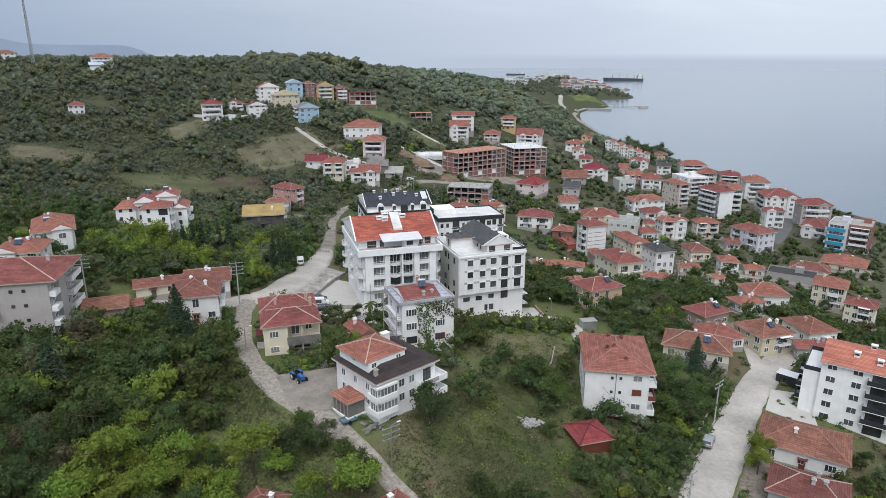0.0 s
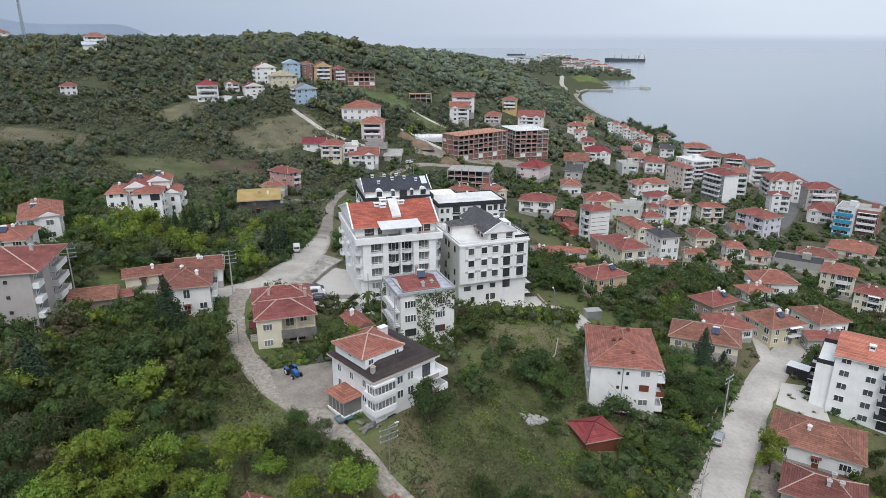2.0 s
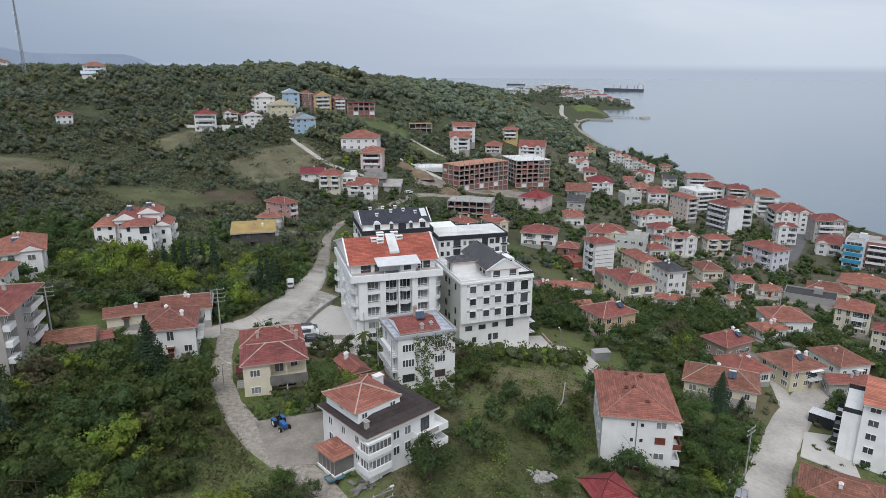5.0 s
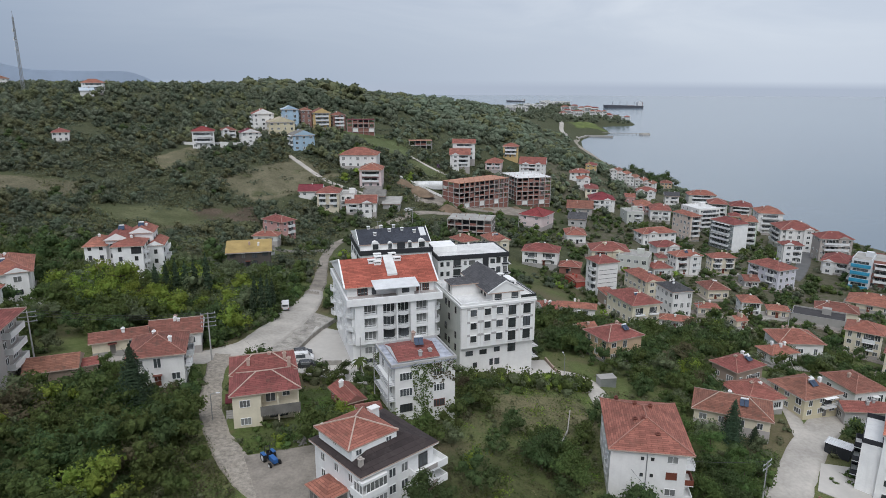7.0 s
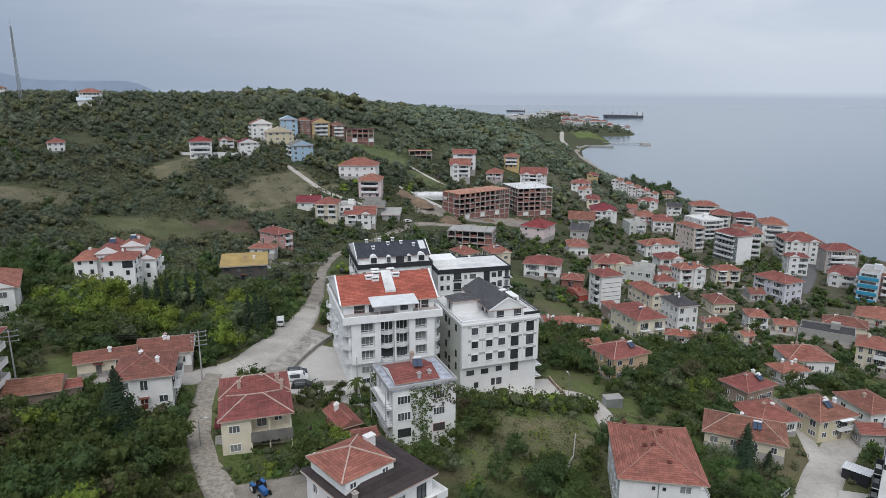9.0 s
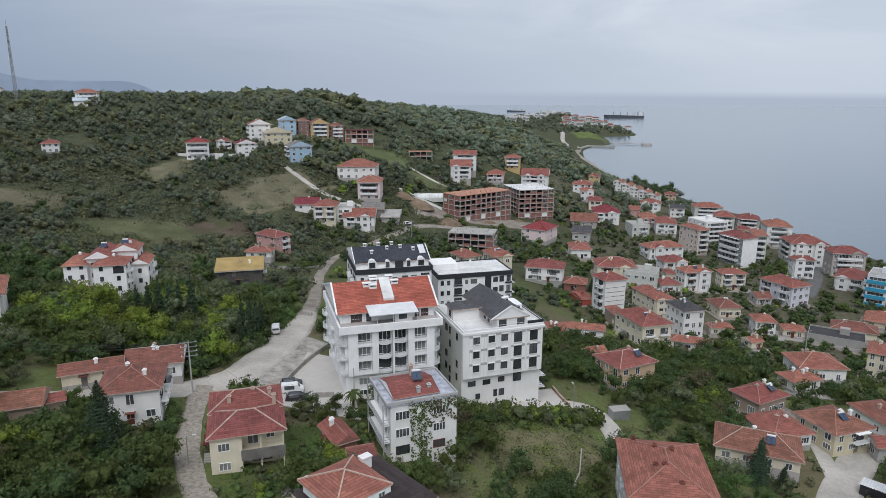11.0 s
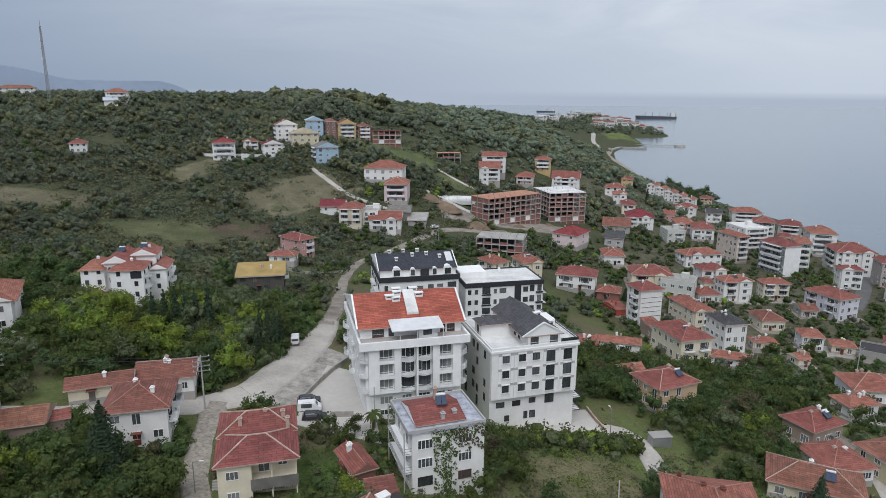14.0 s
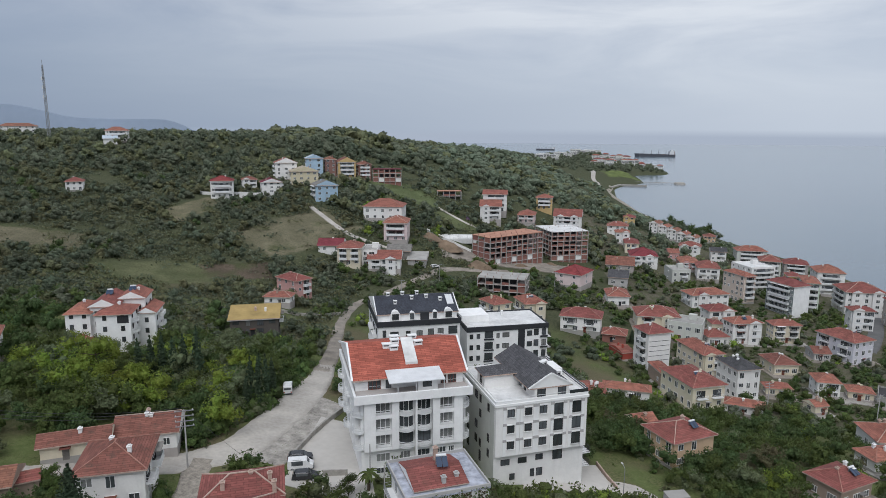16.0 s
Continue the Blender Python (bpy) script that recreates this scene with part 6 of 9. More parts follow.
def ivy_house():
    w, d, H = 11.9, 10.1, 10.5
    footprint(-4.7, 127.9, 21, w, d)
    e = thing("house", pose(-4.7, 127.9, 37.6, 0, 0, 21), "worn white three-storey house with ivy-covered wall and patched roof", "house", "houses of the village")
    W, D = w / 2, d / 2
    part("wall", boxes((-W + 0.7, W, -D, D, -4, H - 0.2)), "white", e)
    part("roof_slab", boxes((-W, W + 0.15, -D - 0.2, D + 0.15, H - 0.2, H + 0.06)), "patched_roof", e)
    part("parapet", ring(-W, W + 0.15, -D - 0.2, D + 0.15, H + 0.06, H + 0.5, 0.18), "grey", e)
    me, pts = roof_mesh("gable", w * 0.66, d * 0.84, 1.1, 0.15, "tile")
    part("roof", me, None, e, at=pose(-0.5, 0.2, H + 0.4))
    part("roof_base", boxes((-0.5 - w * 0.30, -0.5 + w * 0.30, 0.2 - d * 0.4, 0.2 + d * 0.4, H, H + 0.3)), "grey", e)
    chimney(e, 0.0, -3.2, H + 0.7, 0.7, "grey")
    chimney(e, 2.1, -2.4, H + 0.7, 0.5, "grey")
    chimney(e, 0.6, 2.4, H + 1.4, 1.4, "mortar")
    for f, z in enumerate((1.0, 4.0, 7.0)):
        window(e, -3.3, -D, z + 0.7, 0, 2.3, 1.5, 4, "trim_white" if f else "dark_frame", "glass")
        window(e, 2.9, -D, z + 0.7, 0, 2.1, 1.4, 4, "trim_white" if f else "brown_wood", "glass")
        for y in (-2.5, 2.2):
            window(e, -W + 0.7, y, z + 0.4, -90, 1.5, 1.9, 2, "trim_white", "glass")
            window(e, W, y, z + 0.7, 90, 1.4, 1.4, 2, "trim_white", "glass")
        if f:
            balcony(e, pose(-W + 0.7, 0, z - 0.1, 0, 0, -90), d * 0.92, 1.3, "rail", rmat="metal_grey")
    for y in (-D + 0.3, D - 0.3):
        part("post", boxes((-W - 0.5, -W - 0.35, y - 0.08, y + 0.08, -1, H)), "grey", e)
    ivy(e, -2.0, 1.6, -0.5, H + 0.2, -D, 900, 3)
    ivy(e, -0.8, 0.8, 0, H - 2, -D, 300, 5)
    ivy(e, 1.2, W, 6.2, H + 0.2, -D, 520, 4)
    ivy(e, -2.4, W, 8.6, H + 0.2, -D, 420, 7)
    solar_heater(e.matrix_basis @ pose(0.6, -0.6, H + 1.7, 0, 0, -10))


def corner_villa():
    """White villa with a dark felt roof, a raised red-roofed attic, glazed bays and rounded balconies."""
    w, d, H = 13.4, 12.8, 9.4
    footprint(-9.4, 100.4, 42, w, d)
    e = thing("house", pose(-9.4, 100.4, 37.2, 0, 0, 42), "white three-storey villa with dark felt roof and red-roofed attic", "house", "houses of the village")
    W, D = w / 2 - 0.6, d / 2 - 0.6
    part("wall", boxes((-W, W, -D, D, -4, H - 0.22)), "bright_white", e)
    me, pts = roof_mesh("hip", w, d, 2.2, 0.2, "felt")
    part("roof", me, None, e, at=pose(0, 0, H))
    # raised attic towards the yard corner
    part("attic_wall", boxes((-W + 0.4, 1.8, -3.0, D - 0.6, H - 0.1, H + 2.1)), "bright_white", e)
    me, pts = roof_mesh("hip", 8.4, 8.6, 1.7, 0.2, "tile")
    rf = part("roof", me, None, e, at=pose(-2.1, 1.2, H + 2.2))
    ridge_caps(rf, "hip", pts, "mortar", 0.09)
    for x in (-4.6, 0.4):
        window(e, x, -3.0, H + 0.9, 0, 1.0, 0.9, 2)
    window(e, -W + 0.4, 1.0, H + 1.1, -90, 0.9, 1.1, 2)
    chimney(e, -5.4, -4.6, H + 0.6, 0.8, "brownwhite")
    part("chimney", boxes((1.9, 3.3, 3.0, 4.0, H + 0.5, H + 2.7), (1.8, 3.4, 2.9, 4.1, H + 2.7, H + 2.85)), "white", e)
    chimney(e, -5.3, 4.9, H + 0.7, 1.5, "white")
    part("fascia", ring(-W - 0.58, W + 0.58, -D - 0.58, D + 0.58, H - 0.34, H - 0.16, 0.1), "trim_white", e)
    for z in (3.6, 6.15):
        b = part("bay", boxes((-W - 0.6, -2.6, -D - 0.85, -D + 0.02, z - 0.3, z + 0.75), (-W - 0.6, -2.6, -D - 0.85, -D + 0.02, z + 2.15, z + 2.5), (-W - 0.6, -W, -D, -D + 2.0, z - 0.3, z + 0.75)), "bright_white", e)
        window(e, -4.3, -D - 0.70, z + 0.75, 0, 3.4, 1.4, 5, "trim_white", "curtain_glass")
        window(e, -W - 0.45, -D + 0.2, z + 0.75, -90, 1.9, 1.4, 3, "trim_white", "curtain_glass")
        for x in (-1.2, 0.9):
            window(e, x, -D, z + 0.7, 0, 1.2, 1.4, 2)
        window(e, 4.2, -D, z + 0.1, 0, 1.6, 2.1, 2, "dark_frame", "glass")
        bal = part("balcony", boxes((1.7, 7.6, -D - 1.5, -D, z - 0.3, z - 0.1), (6.1, 7.6, -D, -D + 3.2, z - 0.3, z - 0.1)), "trim_white", e)
        part("balcony_wall", boxes((1.7, 7.6, -D - 1.5, -D - 1.36, z - 0.1, z + 0.8), (7.46, 7.6, -D - 1.36, -D + 3.2, z - 0.1, z + 0.8), (1.7, 1.84, -D - 1.36, -D, z - 0.1, z + 0.8), (6.1, 7.46, -D + 3.06, -D + 3.2, z - 0.1, z + 0.8)), "bright_white", bal)
        part("rug", boxes((2.6, 5.6, -D - 1.56, -D - 1.5, z + 0.1, z + 0.82)), "warm_grey", bal)
        for y in (-3.2, 0.2, 3.6):
            window(e, -W, y, z + 0.8, -90, 1.0, 1.3, 2)
        for y in (-2.5, 2.5):
            window(e, W, y, z + 0.8, 90, 1.2, 1.3, 2)
    window(e, 0.4, -D, 0.5, 0, 1.0, 1.0, 2)
    window(e, -3.0, -D, 0.2, 0, 1.6, 1.8, 2, "dark_frame", "glass")
    # red-roofed lean-to porch by the yard
    p = part("porch", boxes((-W - 3.2, -W, -2.1, 2.2, 2.6, 5.25)), "grey_wood", e, "weathered grey plank porch")
    me, pts = roof_mesh("hip", 4.2, 5.3, 1.2, 0.15, "tile")
    part("porch_roof", me, None, e, at=pose(-W - 1.6, 0.05, 5.35))
    part("terrace_wall", boxes((-W - 3.4, -W, -2.3, 2.4, -3, 2.6)), "bright_white", e)
    for y in (-2.05, -1.0, 0.05, 1.1, 2.15):
        part("porch_post", boxes((-W - 3.28, -W - 3.2, y - 0.06, y + 0.06, 2.6, 5.25)), "brownwhite", e)


def white_villas():
    """A stepped cluster of white villas under separate red roofs."""
    footprint(-92, 198, 12, 22, 24)
    e = thing("villa", pose(-92, 199.5, 43.5, 0, 0, 14), "stepped white villa with several red tile roofs and corner balconies", "house", "houses of the village")
    blocks = (("left", -8.2, -2.6, -5.5, 5.5, 7.6, "hip", 1.5), ("middle", -3.0, 3.2, -4.0, 7.5, 8.8, "gabley", 1.9), ("front", -0.4, 7.4, -8.6, 0.0, 7.9, "hip", 1.6),
              ("back", 2.4, 8.6, 1.0, 9.0, 9.4, "gabley", 1.7), ("right", 7.4, 11.6, -2.0, 7.0, 6.2, "gabley", 1.3))
    for _, x0, x1, y0, y1, H, kind, rise in blocks:
        xm, ym, w, d = (x0 + x1) / 2, (y0 + y1) / 2, x1 - x0, y1 - y0
        b = part("block", boxes((x0, x1, y0, y1, -3, H - 0.15)), "bright_white", e)
        me, pts = roof_mesh(kind, w + 0.9, d + 0.9, rise, 0.18, "tile")
        part("roof", me, None, b, at=pose(xm, ym, H))
        if kind == "gabley":
            bm = bmesh.new()
            f = [bm.verts.new((x, y0, z)) for x, z in ((x0, H - 0.2), (x1, H - 0.2), (xm, H - 0.2 + rise))]
            k = [bm.verts.new((v.co.x, y1, v.co.z)) for v in f]
            bm.faces.new(f), bm.faces.new(k[::-1])
            for i in range(3):
                bm.faces.new((f[i], k[i], k[(i + 1) % 3], f[(i + 1) % 3]))
            part("gable_wall", bm, "bright_white", b)
        for f in range(3 if H > 7 else 2):
            for u in (-0.25, 0.27) if w > 4.5 else (0.0,):
                window(e, xm + u * w, y0, f * 2.75 + 0.9, 0, 0.9, 1.25, 2, "dark_frame", "glass")
            for u in (-0.3, 0.2):
                window(e, x1, ym + u * d, f * 2.75 + 0.9, 90, 0.9, 1.3, 2, "dark_frame", "glass")
                window(e, x0, ym + u * d, f * 2.75 + 0.9, -90, 0.9, 1.2, 2, "dark_frame", "glass")
    for z in (2.75, 5.5):
        round_balcony(e, pose(7.4, -6.2, z, 0, 0, 75), 3.2, 1.3, "bright_white")
        balcony(e, pose(11.6, 3.0, z - 1.2, 0, 0, 90), 3.0, 1.2, "parapet", rmat="trim_white")
    # flat dark sheet on the wall, painted shade in place of a loggia recess
    part("loggia", boxes((4.4, 7.0, -8.66, -8.6, 5.6, 7.5)), "dark_panel", e)
    for x, y in ((-4.6, -5.6), (-1.6, -8.2)):
        part("porch", boxes((x - 1.4, x + 1.4, y - 1.2, y + 1.2, -2, 1.6)), "brown_wood", e)
        me, pts = roof_mesh("hip", 3.4, 3.0, 0.8, 0.12, "tile")
        part("porch_roof", me, None, e, at=pose(x, y, 1.7))
    chimney(e, -5.4, 0.5, 8.6, 0.9, "trim_white")
    chimney(e, 4.0, -4.4, 9.0, 0.8, "trim_white")
    chimney(e, 6.4, 5.0, 10.2, 0.9, "trim_white")
    solar_heater(e.matrix_basis @ pose(0.2, 2.0, 10.4))
    solar_heater(e.matrix_basis @ pose(5.2, 4.0, 10.7))


def lane_house():
    """Cream house above the lane: two hip roofs, a deep balcony with a corrugated apron, outside stairs."""
    w, d, H = 11.7, 15.8, 6.3
    footprint(-31.1, 123.6, 17, w, d)
    e = thing("house", pose(-31.1, 123.6, 39.6, 0, 0, 17), "cream two-storey house with red tile roofs and an open balcony", "house", "houses of the village")
    W, D = w / 2 - 0.5, d / 2 - 0.5
    part("wall", boxes((-W, -1.0, -D, D, -3, H - 0.2)), "cream", e)
    part("wall", boxes((-1.0, W, -D + 2.4, D, -3, H - 0.2)), "cream", e)
    part("balcony_slab", boxes((-1.0, W, -D, -D + 2.4, 2.9, 3.1)), "cream", e)
    ap = part("balcony_apron", boxes((-1.0, W + 0.2, -D - 0.10, -D - 0.02, 2.0, 3.6)), "grey_wood", e, "grey weathered plank balcony apron")
    for k in range(24):
        px_ = -1.0 + k * (W + 1.2) / 24
        part("plank", boxes((px_ + 0.02, px_ + 0.20, -D - 0.16, -D - 0.10, 1.9 - 0.08 * (k % 3), 3.65 + 0.05 * (k % 2))), "grey_wood", ap)
    for x in (-0.9, 1.9, W - 0.1):
        part("post", boxes((x - 0.1, x + 0.1, -D, -D + 0.2, -2.5, H - 0.2)), "cream", e)
    for z, mat in ((0.7, "curtain_glass"), (3.9, "curtain_glass")):
        window(e, -3.4, -D, z, 0, 1.7, 1.3, 3, "trim_white", mat)
    window(e, 0.8, -D + 2.4, 3.2, 0, 1.6, 2.0, 2, "trim_white", "glass")
    window(e, 3.4, -D + 2.4, 3.9, 0, 1.3, 1.2, 2, "trim_white", "glass")
    window(e, 2.0, -D + 2.4, 0.2, 0, 3.0, 1.6, 3, "dark_frame", "glass")
    for y in (-4.5, 0.5, 4.5):
        window(e, -W, y, 3.8, -90, 1.3, 1.3, 2)
        window(e, W, y + 1, 3.8, 90, 1.3, 1.3, 2)
    me, pts = roof_mesh("hip", w, 9.2, 1.9, 0.2, "tile")
    r1 = part("roof", me, None, e, at=pose(0, -d / 2 + 4.6, H))
    ridge_caps(r1, "hip", pts)
    me, pts = roof_mesh("hip", w, 8.4, 1.8, 0.2, "tile")
    r2 = part("roof", me, None, e, at=pose(0, d / 2 - 4.2, H + 0.35))
    ridge_caps(r2, "hip", pts)
    for x, y in ((-2.5, 1.5), (1.2, 3.5), (3.8, 2.6), (4.4, 0.2)):
        chimney(e, x, y, H + 1.2, 1.0, "mortar")
    st = part("outside_stairs", boxes((-W - 1.35, -W - 1.3, -5.6, -1.6, -1.2, 0.2)), "concrete", e)
    for k in range(9):
        part("step", boxes((-W - 1.3, -W - 0.05, -5.5 + k * 0.42, -5.08 + k * 0.42, -1.2, -0.9 + k * 0.22)), "concrete", st)
    part("stair_canopy", boxes((-W - 1.4, -W, -1.5, 2.0, 2.0, 2.15)), "maroon", e)


def hip_house_e():
    """White house with a broad red hip roof, an almost blank gable end and dishes on the wall."""
    w, d, H = 13.3, 17.4, 9.0
    footprint(34.5, 117.2, -9, w, d)
    e = thing("house", pose(34.5, 117.2, 30.6, 0, 0, -9), "off-white three-storey house with a broad red hip roof", "house", "houses of the village")
    W, D = w / 2 - 0.5, d / 2 - 0.5
    part("wall", boxes((-W, W - 0.6, -D, D, -4, H - 0.2)), "white", e)
    part("plinth", boxes((-W - 0.03, W - 0.57, -D - 0.03, D, -4, -0.5)), "maroon", e)
    me, pts = roof_mesh("hip", w, d, 2.5, 0.22, "tile")
    rf = part("roof", me, None, e, at=pose(0, 0, H))
    ridge_caps(rf, "hip", pts, "cap_tile")
    for x, y, hh in ((-1.3, 3.2, 1.0), (1.2, 2.4, 1.2), (-1.8, -1.8, 0.7), (-0.6, -2.2, 0.7), (1.4, -5.2, 1.2), (-4.0, 6.8, 0.8)):
        chimney(e, x, y, H + 2.3 - abs(x) * 0.36 - max(0, -y - 2.6) * 0.4, hh * 0.5, "tile")
    for z in (1.3, 4.2, 7.1):
        for x in (-1.2, 0.35):
            window(e, x, -D, z + 0.2, 0, 0.5, 0.55, 1, "dark_frame", "glass")
        window(e, 3.4, -D, z, 0, 1.7, 1.25, 2, "trim_white" if z != 4.2 else "brown_wood", "curtain_glass" if z != 4.2 else "brown_wood")
        for y in (-5.5, -1.8, 1.8, 5.5):
            window(e, -W, y, z, -90, 1.3, 1.3, 2)
            window(e, W - 0.6, y, z, 90, 1.3, 1.3, 2)
        balcony(e, pose(W - 0.6, -D + 2.4, z - 1.2, 0, 0, 90), 3.6, 1.5, "parapet" if z < 6 else "rail", rmat="brown_wood" if z == 4.2 else "trim_white")
    part("drain_pipe", boxes((-0.55, -0.43, -D - 0.12, -D, -2, H - 0.2)), "metal_grey", e)
    for y, z in ((-7.0, 7.6), (-4.5, 5.2), (-6.2, 3.4), (-2.0, 7.2), (-7.6, 5.6)):
        satellite_dish(e.matrix_basis @ pose(-W, y, z, 0, 0, -60))


def orange_roof_block():
    """White apartment block with an orange roof and dark balcony bands."""
    w, d, H = 25.0, 12.5, 12.6
    c, s = math.cos(radians(-36)), math.sin(radians(-36))
    fx, fy = 74.0, 119.8
    e = at_place(fx + c * w / 2 - s * d / 2, fy + s * w / 2 + c * d / 2, 24.6, -36, "apartment_block", "bright white apartment block with orange roof and black balcony rails", w, d)
    W, D = w / 2, d / 2
    part("wall", boxes((-W + 3.0, W, -D, D, -5, H)), "bright_white", e)
    part("wall", boxes((-W, -W + 3.0, -D + 0.6, D - 0.6, -5, H - 2.7)), "bright_white", e)
    part("terrace_rail", ring(-W, -W + 3.0, -D + 0.6, D - 0.6, H - 2.7, H - 1.8, 0.1), "dark_panel", e)
    me, pts = roof_mesh("gable", w - 2.4, d + 1.2, 2.0, 0.3, "orange_tile")
    part("roof", me, None, e, at=pose(1.5, 0, H + 0.3))
    part("eaves", boxes((-W + 2.7, W + 0.3, -D - 0.6, D + 0.6, H - 0.1, H + 0.05)), "trim_white", e)
    for x, y in ((-4, -3), (0, -4), (1.6, -2.5), (5, -3.5), (-1.5, 1.5), (7, -1.5)):
        roof_vent(e, x, y, H + 0.3 + 2.0 * (1 - abs(y) / (D + 0.6)), 1.0, 0.9, 0.9)
    for f in range(5):
        z = -0.2 + 2.75 * f - 0.4
        for x in (-7.6, -3.2, 7.2, 10.4):
            window(e, x, -D, z + 0.9, 0, 1.7, 1.3, 2, "trim_white", "glass")
        for x0 in (-0.9, 3.4):
            window(e, x0 + 1.7, -D, z + 0.1, 0, 3.2, 2.2, 3, "dark_frame", "glass")
        if f:
            balcony(e, pose(2.6, -D, z), 8.2, 1.3, "parapet", rmat="dark_panel")
            if f < 4:
                balcony(e, pose(-W, -1.5, z, 0, 0, -90), 3.8, 1.1, "parapet", rmat="dark_panel")
                window(e, -W, -1.5, z + 0.1, -90, 2.4, 2.0, 2, "dark_frame", "glass")
                window(e, -W, 3.4, z + 0.9, -90, 1.3, 1.3, 2, "trim_white", "glass")


def grey_block():
    """Grey rendered block at the edge of the thicket, with white corner balconies."""
    w, d, H = 20.0, 16.5, 11.8
    footprint(-81.7, 117.6, 13, w, d)
    e = thing("house", pose(-81.7, 117.6, 44.6, 0, 0, 13), "grey rendered four-storey block with red hip roof", "house", "houses of the village")
    W, D = w / 2 - 0.5, d / 2 - 0.5
    part("wall", boxes((-W, W - 1.2, -D, D, -5, H - 0.2)), "warm_grey", e)
    part("wall", boxes((W - 1.2, W - 0.2, -D + 3.0, -D + 6.5, -5, H - 0.2)), "warm_grey", e)
    me, pts = roof_mesh("hip", w, d, 2.6, 0.22, "tile")
    rf = part("roof", me, None, e, at=pose(0, 0, H))
    ridge_caps(rf, "hip", pts)
    for x, y in ((-3, -4), (1.5, 0.5), (6, 1.5), (-6, 2)):
        chimney(e, x, y, H + 1.3, 0.9, "grey")
    for f in range(4):
        z = 0.3 + 2.85 * f
        for x in (2.2, 4.3):
            window(e, x, -D, z + 1.0, 0, 0.6, 0.6, 1, "dark_frame", "glass")
        window(e, -2.0, -D, z + 0.3, 0, 2.6, 1.7, 4, "trim_white", "curtain_glass")
        window(e, -6.5, -D, z + 0.6, 0, 1.6, 1.3, 2)
        for y in (-5.4, 1.2, 5.0):
            window(e, W - 1.2, y, z + 0.6, 90, 2.0, 1.4, 3, "trim_white")
        if f:
            part("bay", boxes((W - 1.2, W - 0.1, -D + 0.2, -D + 2.9, z - 0.3, z + 0.7)), "trim_white", e)
            balcony(e, pose(W - 1.2, 4.2, z - 0.1, 0, 0, 90), 6.2, 1.4, "parapet", rmat="white")
            balcony(e, pose(-2.5, -D, z - 0.1), 4.5, 1.2, "parapet", rmat="trim_white")


red_roof_block()
slate_roof_block()
navy_roof_block()
corner_villa()
white_villas()
lane_house()
hip_house_e()
orange_roof_block()
grey_block()
house(66.0, 103.0, -32, 15.0, 11.5, 3.4, 1, "white", "hip", "old_tile", win=(3, 2, 2), label="low white house with a worn brown tile roof beside the street")
house(59.5, 89.5, -32, 12.0, 9.0, 3.0, 1, "grey", "hip", "old_tile", win=(2, 1, 1), label="low grey house with a worn brown tile roof")
house(50.0, 82.0, -25, 7.5, 6.0, 2.6, 1, "brick", "hip", "old_tile", win=(1, 0, 0), label="small low house with a brown tile roof")
house(26.0, 100.3, 16, 6.8, 6.8, 1.7, 1, "brown_wood", "hip", "maroon", win=(0, 0, 0), chimneys=0, label="small shed with a smooth maroon roof")
house(-23.2, 72.6, -18, 5.8, 4.8, 2.4, 1, "brick", "hip", "old_tile", win=(0, 0, 0), label="small hut with an old tile roof in the thicket")
house(-6.1, 72.1, -47, 6.5, 6.2, 3.4, 1, "white", "hip", "tile", win=(1, 1, 0), chimneys=1, label="small house with a red pyramid roof beside the lane")
house(-65.3, 128.6, 30, 4.6, 3.6, 2.0, 1, "stone", "gable", "tile", win=(0, 0, 0), chimneys=0, label="tiny shed with a red tile roof among bushes")
house(-17.0, 126.5, -58, 8.0, 4.4, 2.3, 1, "brick", "gable", "tile", win=(2, 0, 0), label="small red brick shed with a red tile roof")
house(-11.8, 117.0, 20, 4.5, 3.6, 2.3, 1, "white", "mono", "old_tile", win=(0, 0, 0), chimneys=0, label="little white outbuilding with an old tile roof")
footprint(-4.7, 127.9, 21, 11.9, 10.1)
footprint(78.2, 131.5, -45, 5, 3.5)
footprint(37.4, 152.5, 10, 3.8, 2.4)


# ---- plants ----
def ico(level=1):
    bm = bmesh.new()
    bmesh.ops.create_icosphere(bm, subdivisions=level, radius=1.0)
    v = np.array([x.co[:] for x in bm.verts])
    f = np.array([[y.index for y in x.verts] for x in bm.faces])
    bm.free()
    return v, f


ICO = {1: ico(1), 2: ico(2)}


def leaf_quads(rng, pos, out, size, flat=0.5):
    """Small bent leaf sprays at pos, turned mostly outwards."""
    n = len(pos)
    nrm = out * flat + rng.normal(size=(n, 3)) * (1 - flat)
    nrm /= np.linalg.norm(nrm, axis=1)[:, None] + 1e-9
    a = np.cross(nrm, rng.normal(size=(n, 3)))
    a /= np.linalg.norm(a, axis=1)[:, None] + 1e-9
    b = np.cross(nrm, a)
    s = size * rng.uniform(0.6, 1.3, (n, 1))
    k = rng.uniform(0.4, 0.8, (n, 1))
    v = np.stack([pos - a * s, pos - b * s * k + nrm * s * 0.2, pos + a * s, pos + b * s * k - nrm * s * 0.2], 1).reshape(-1, 3)
    return v, np.arange(4 * n).reshape(n, 4)


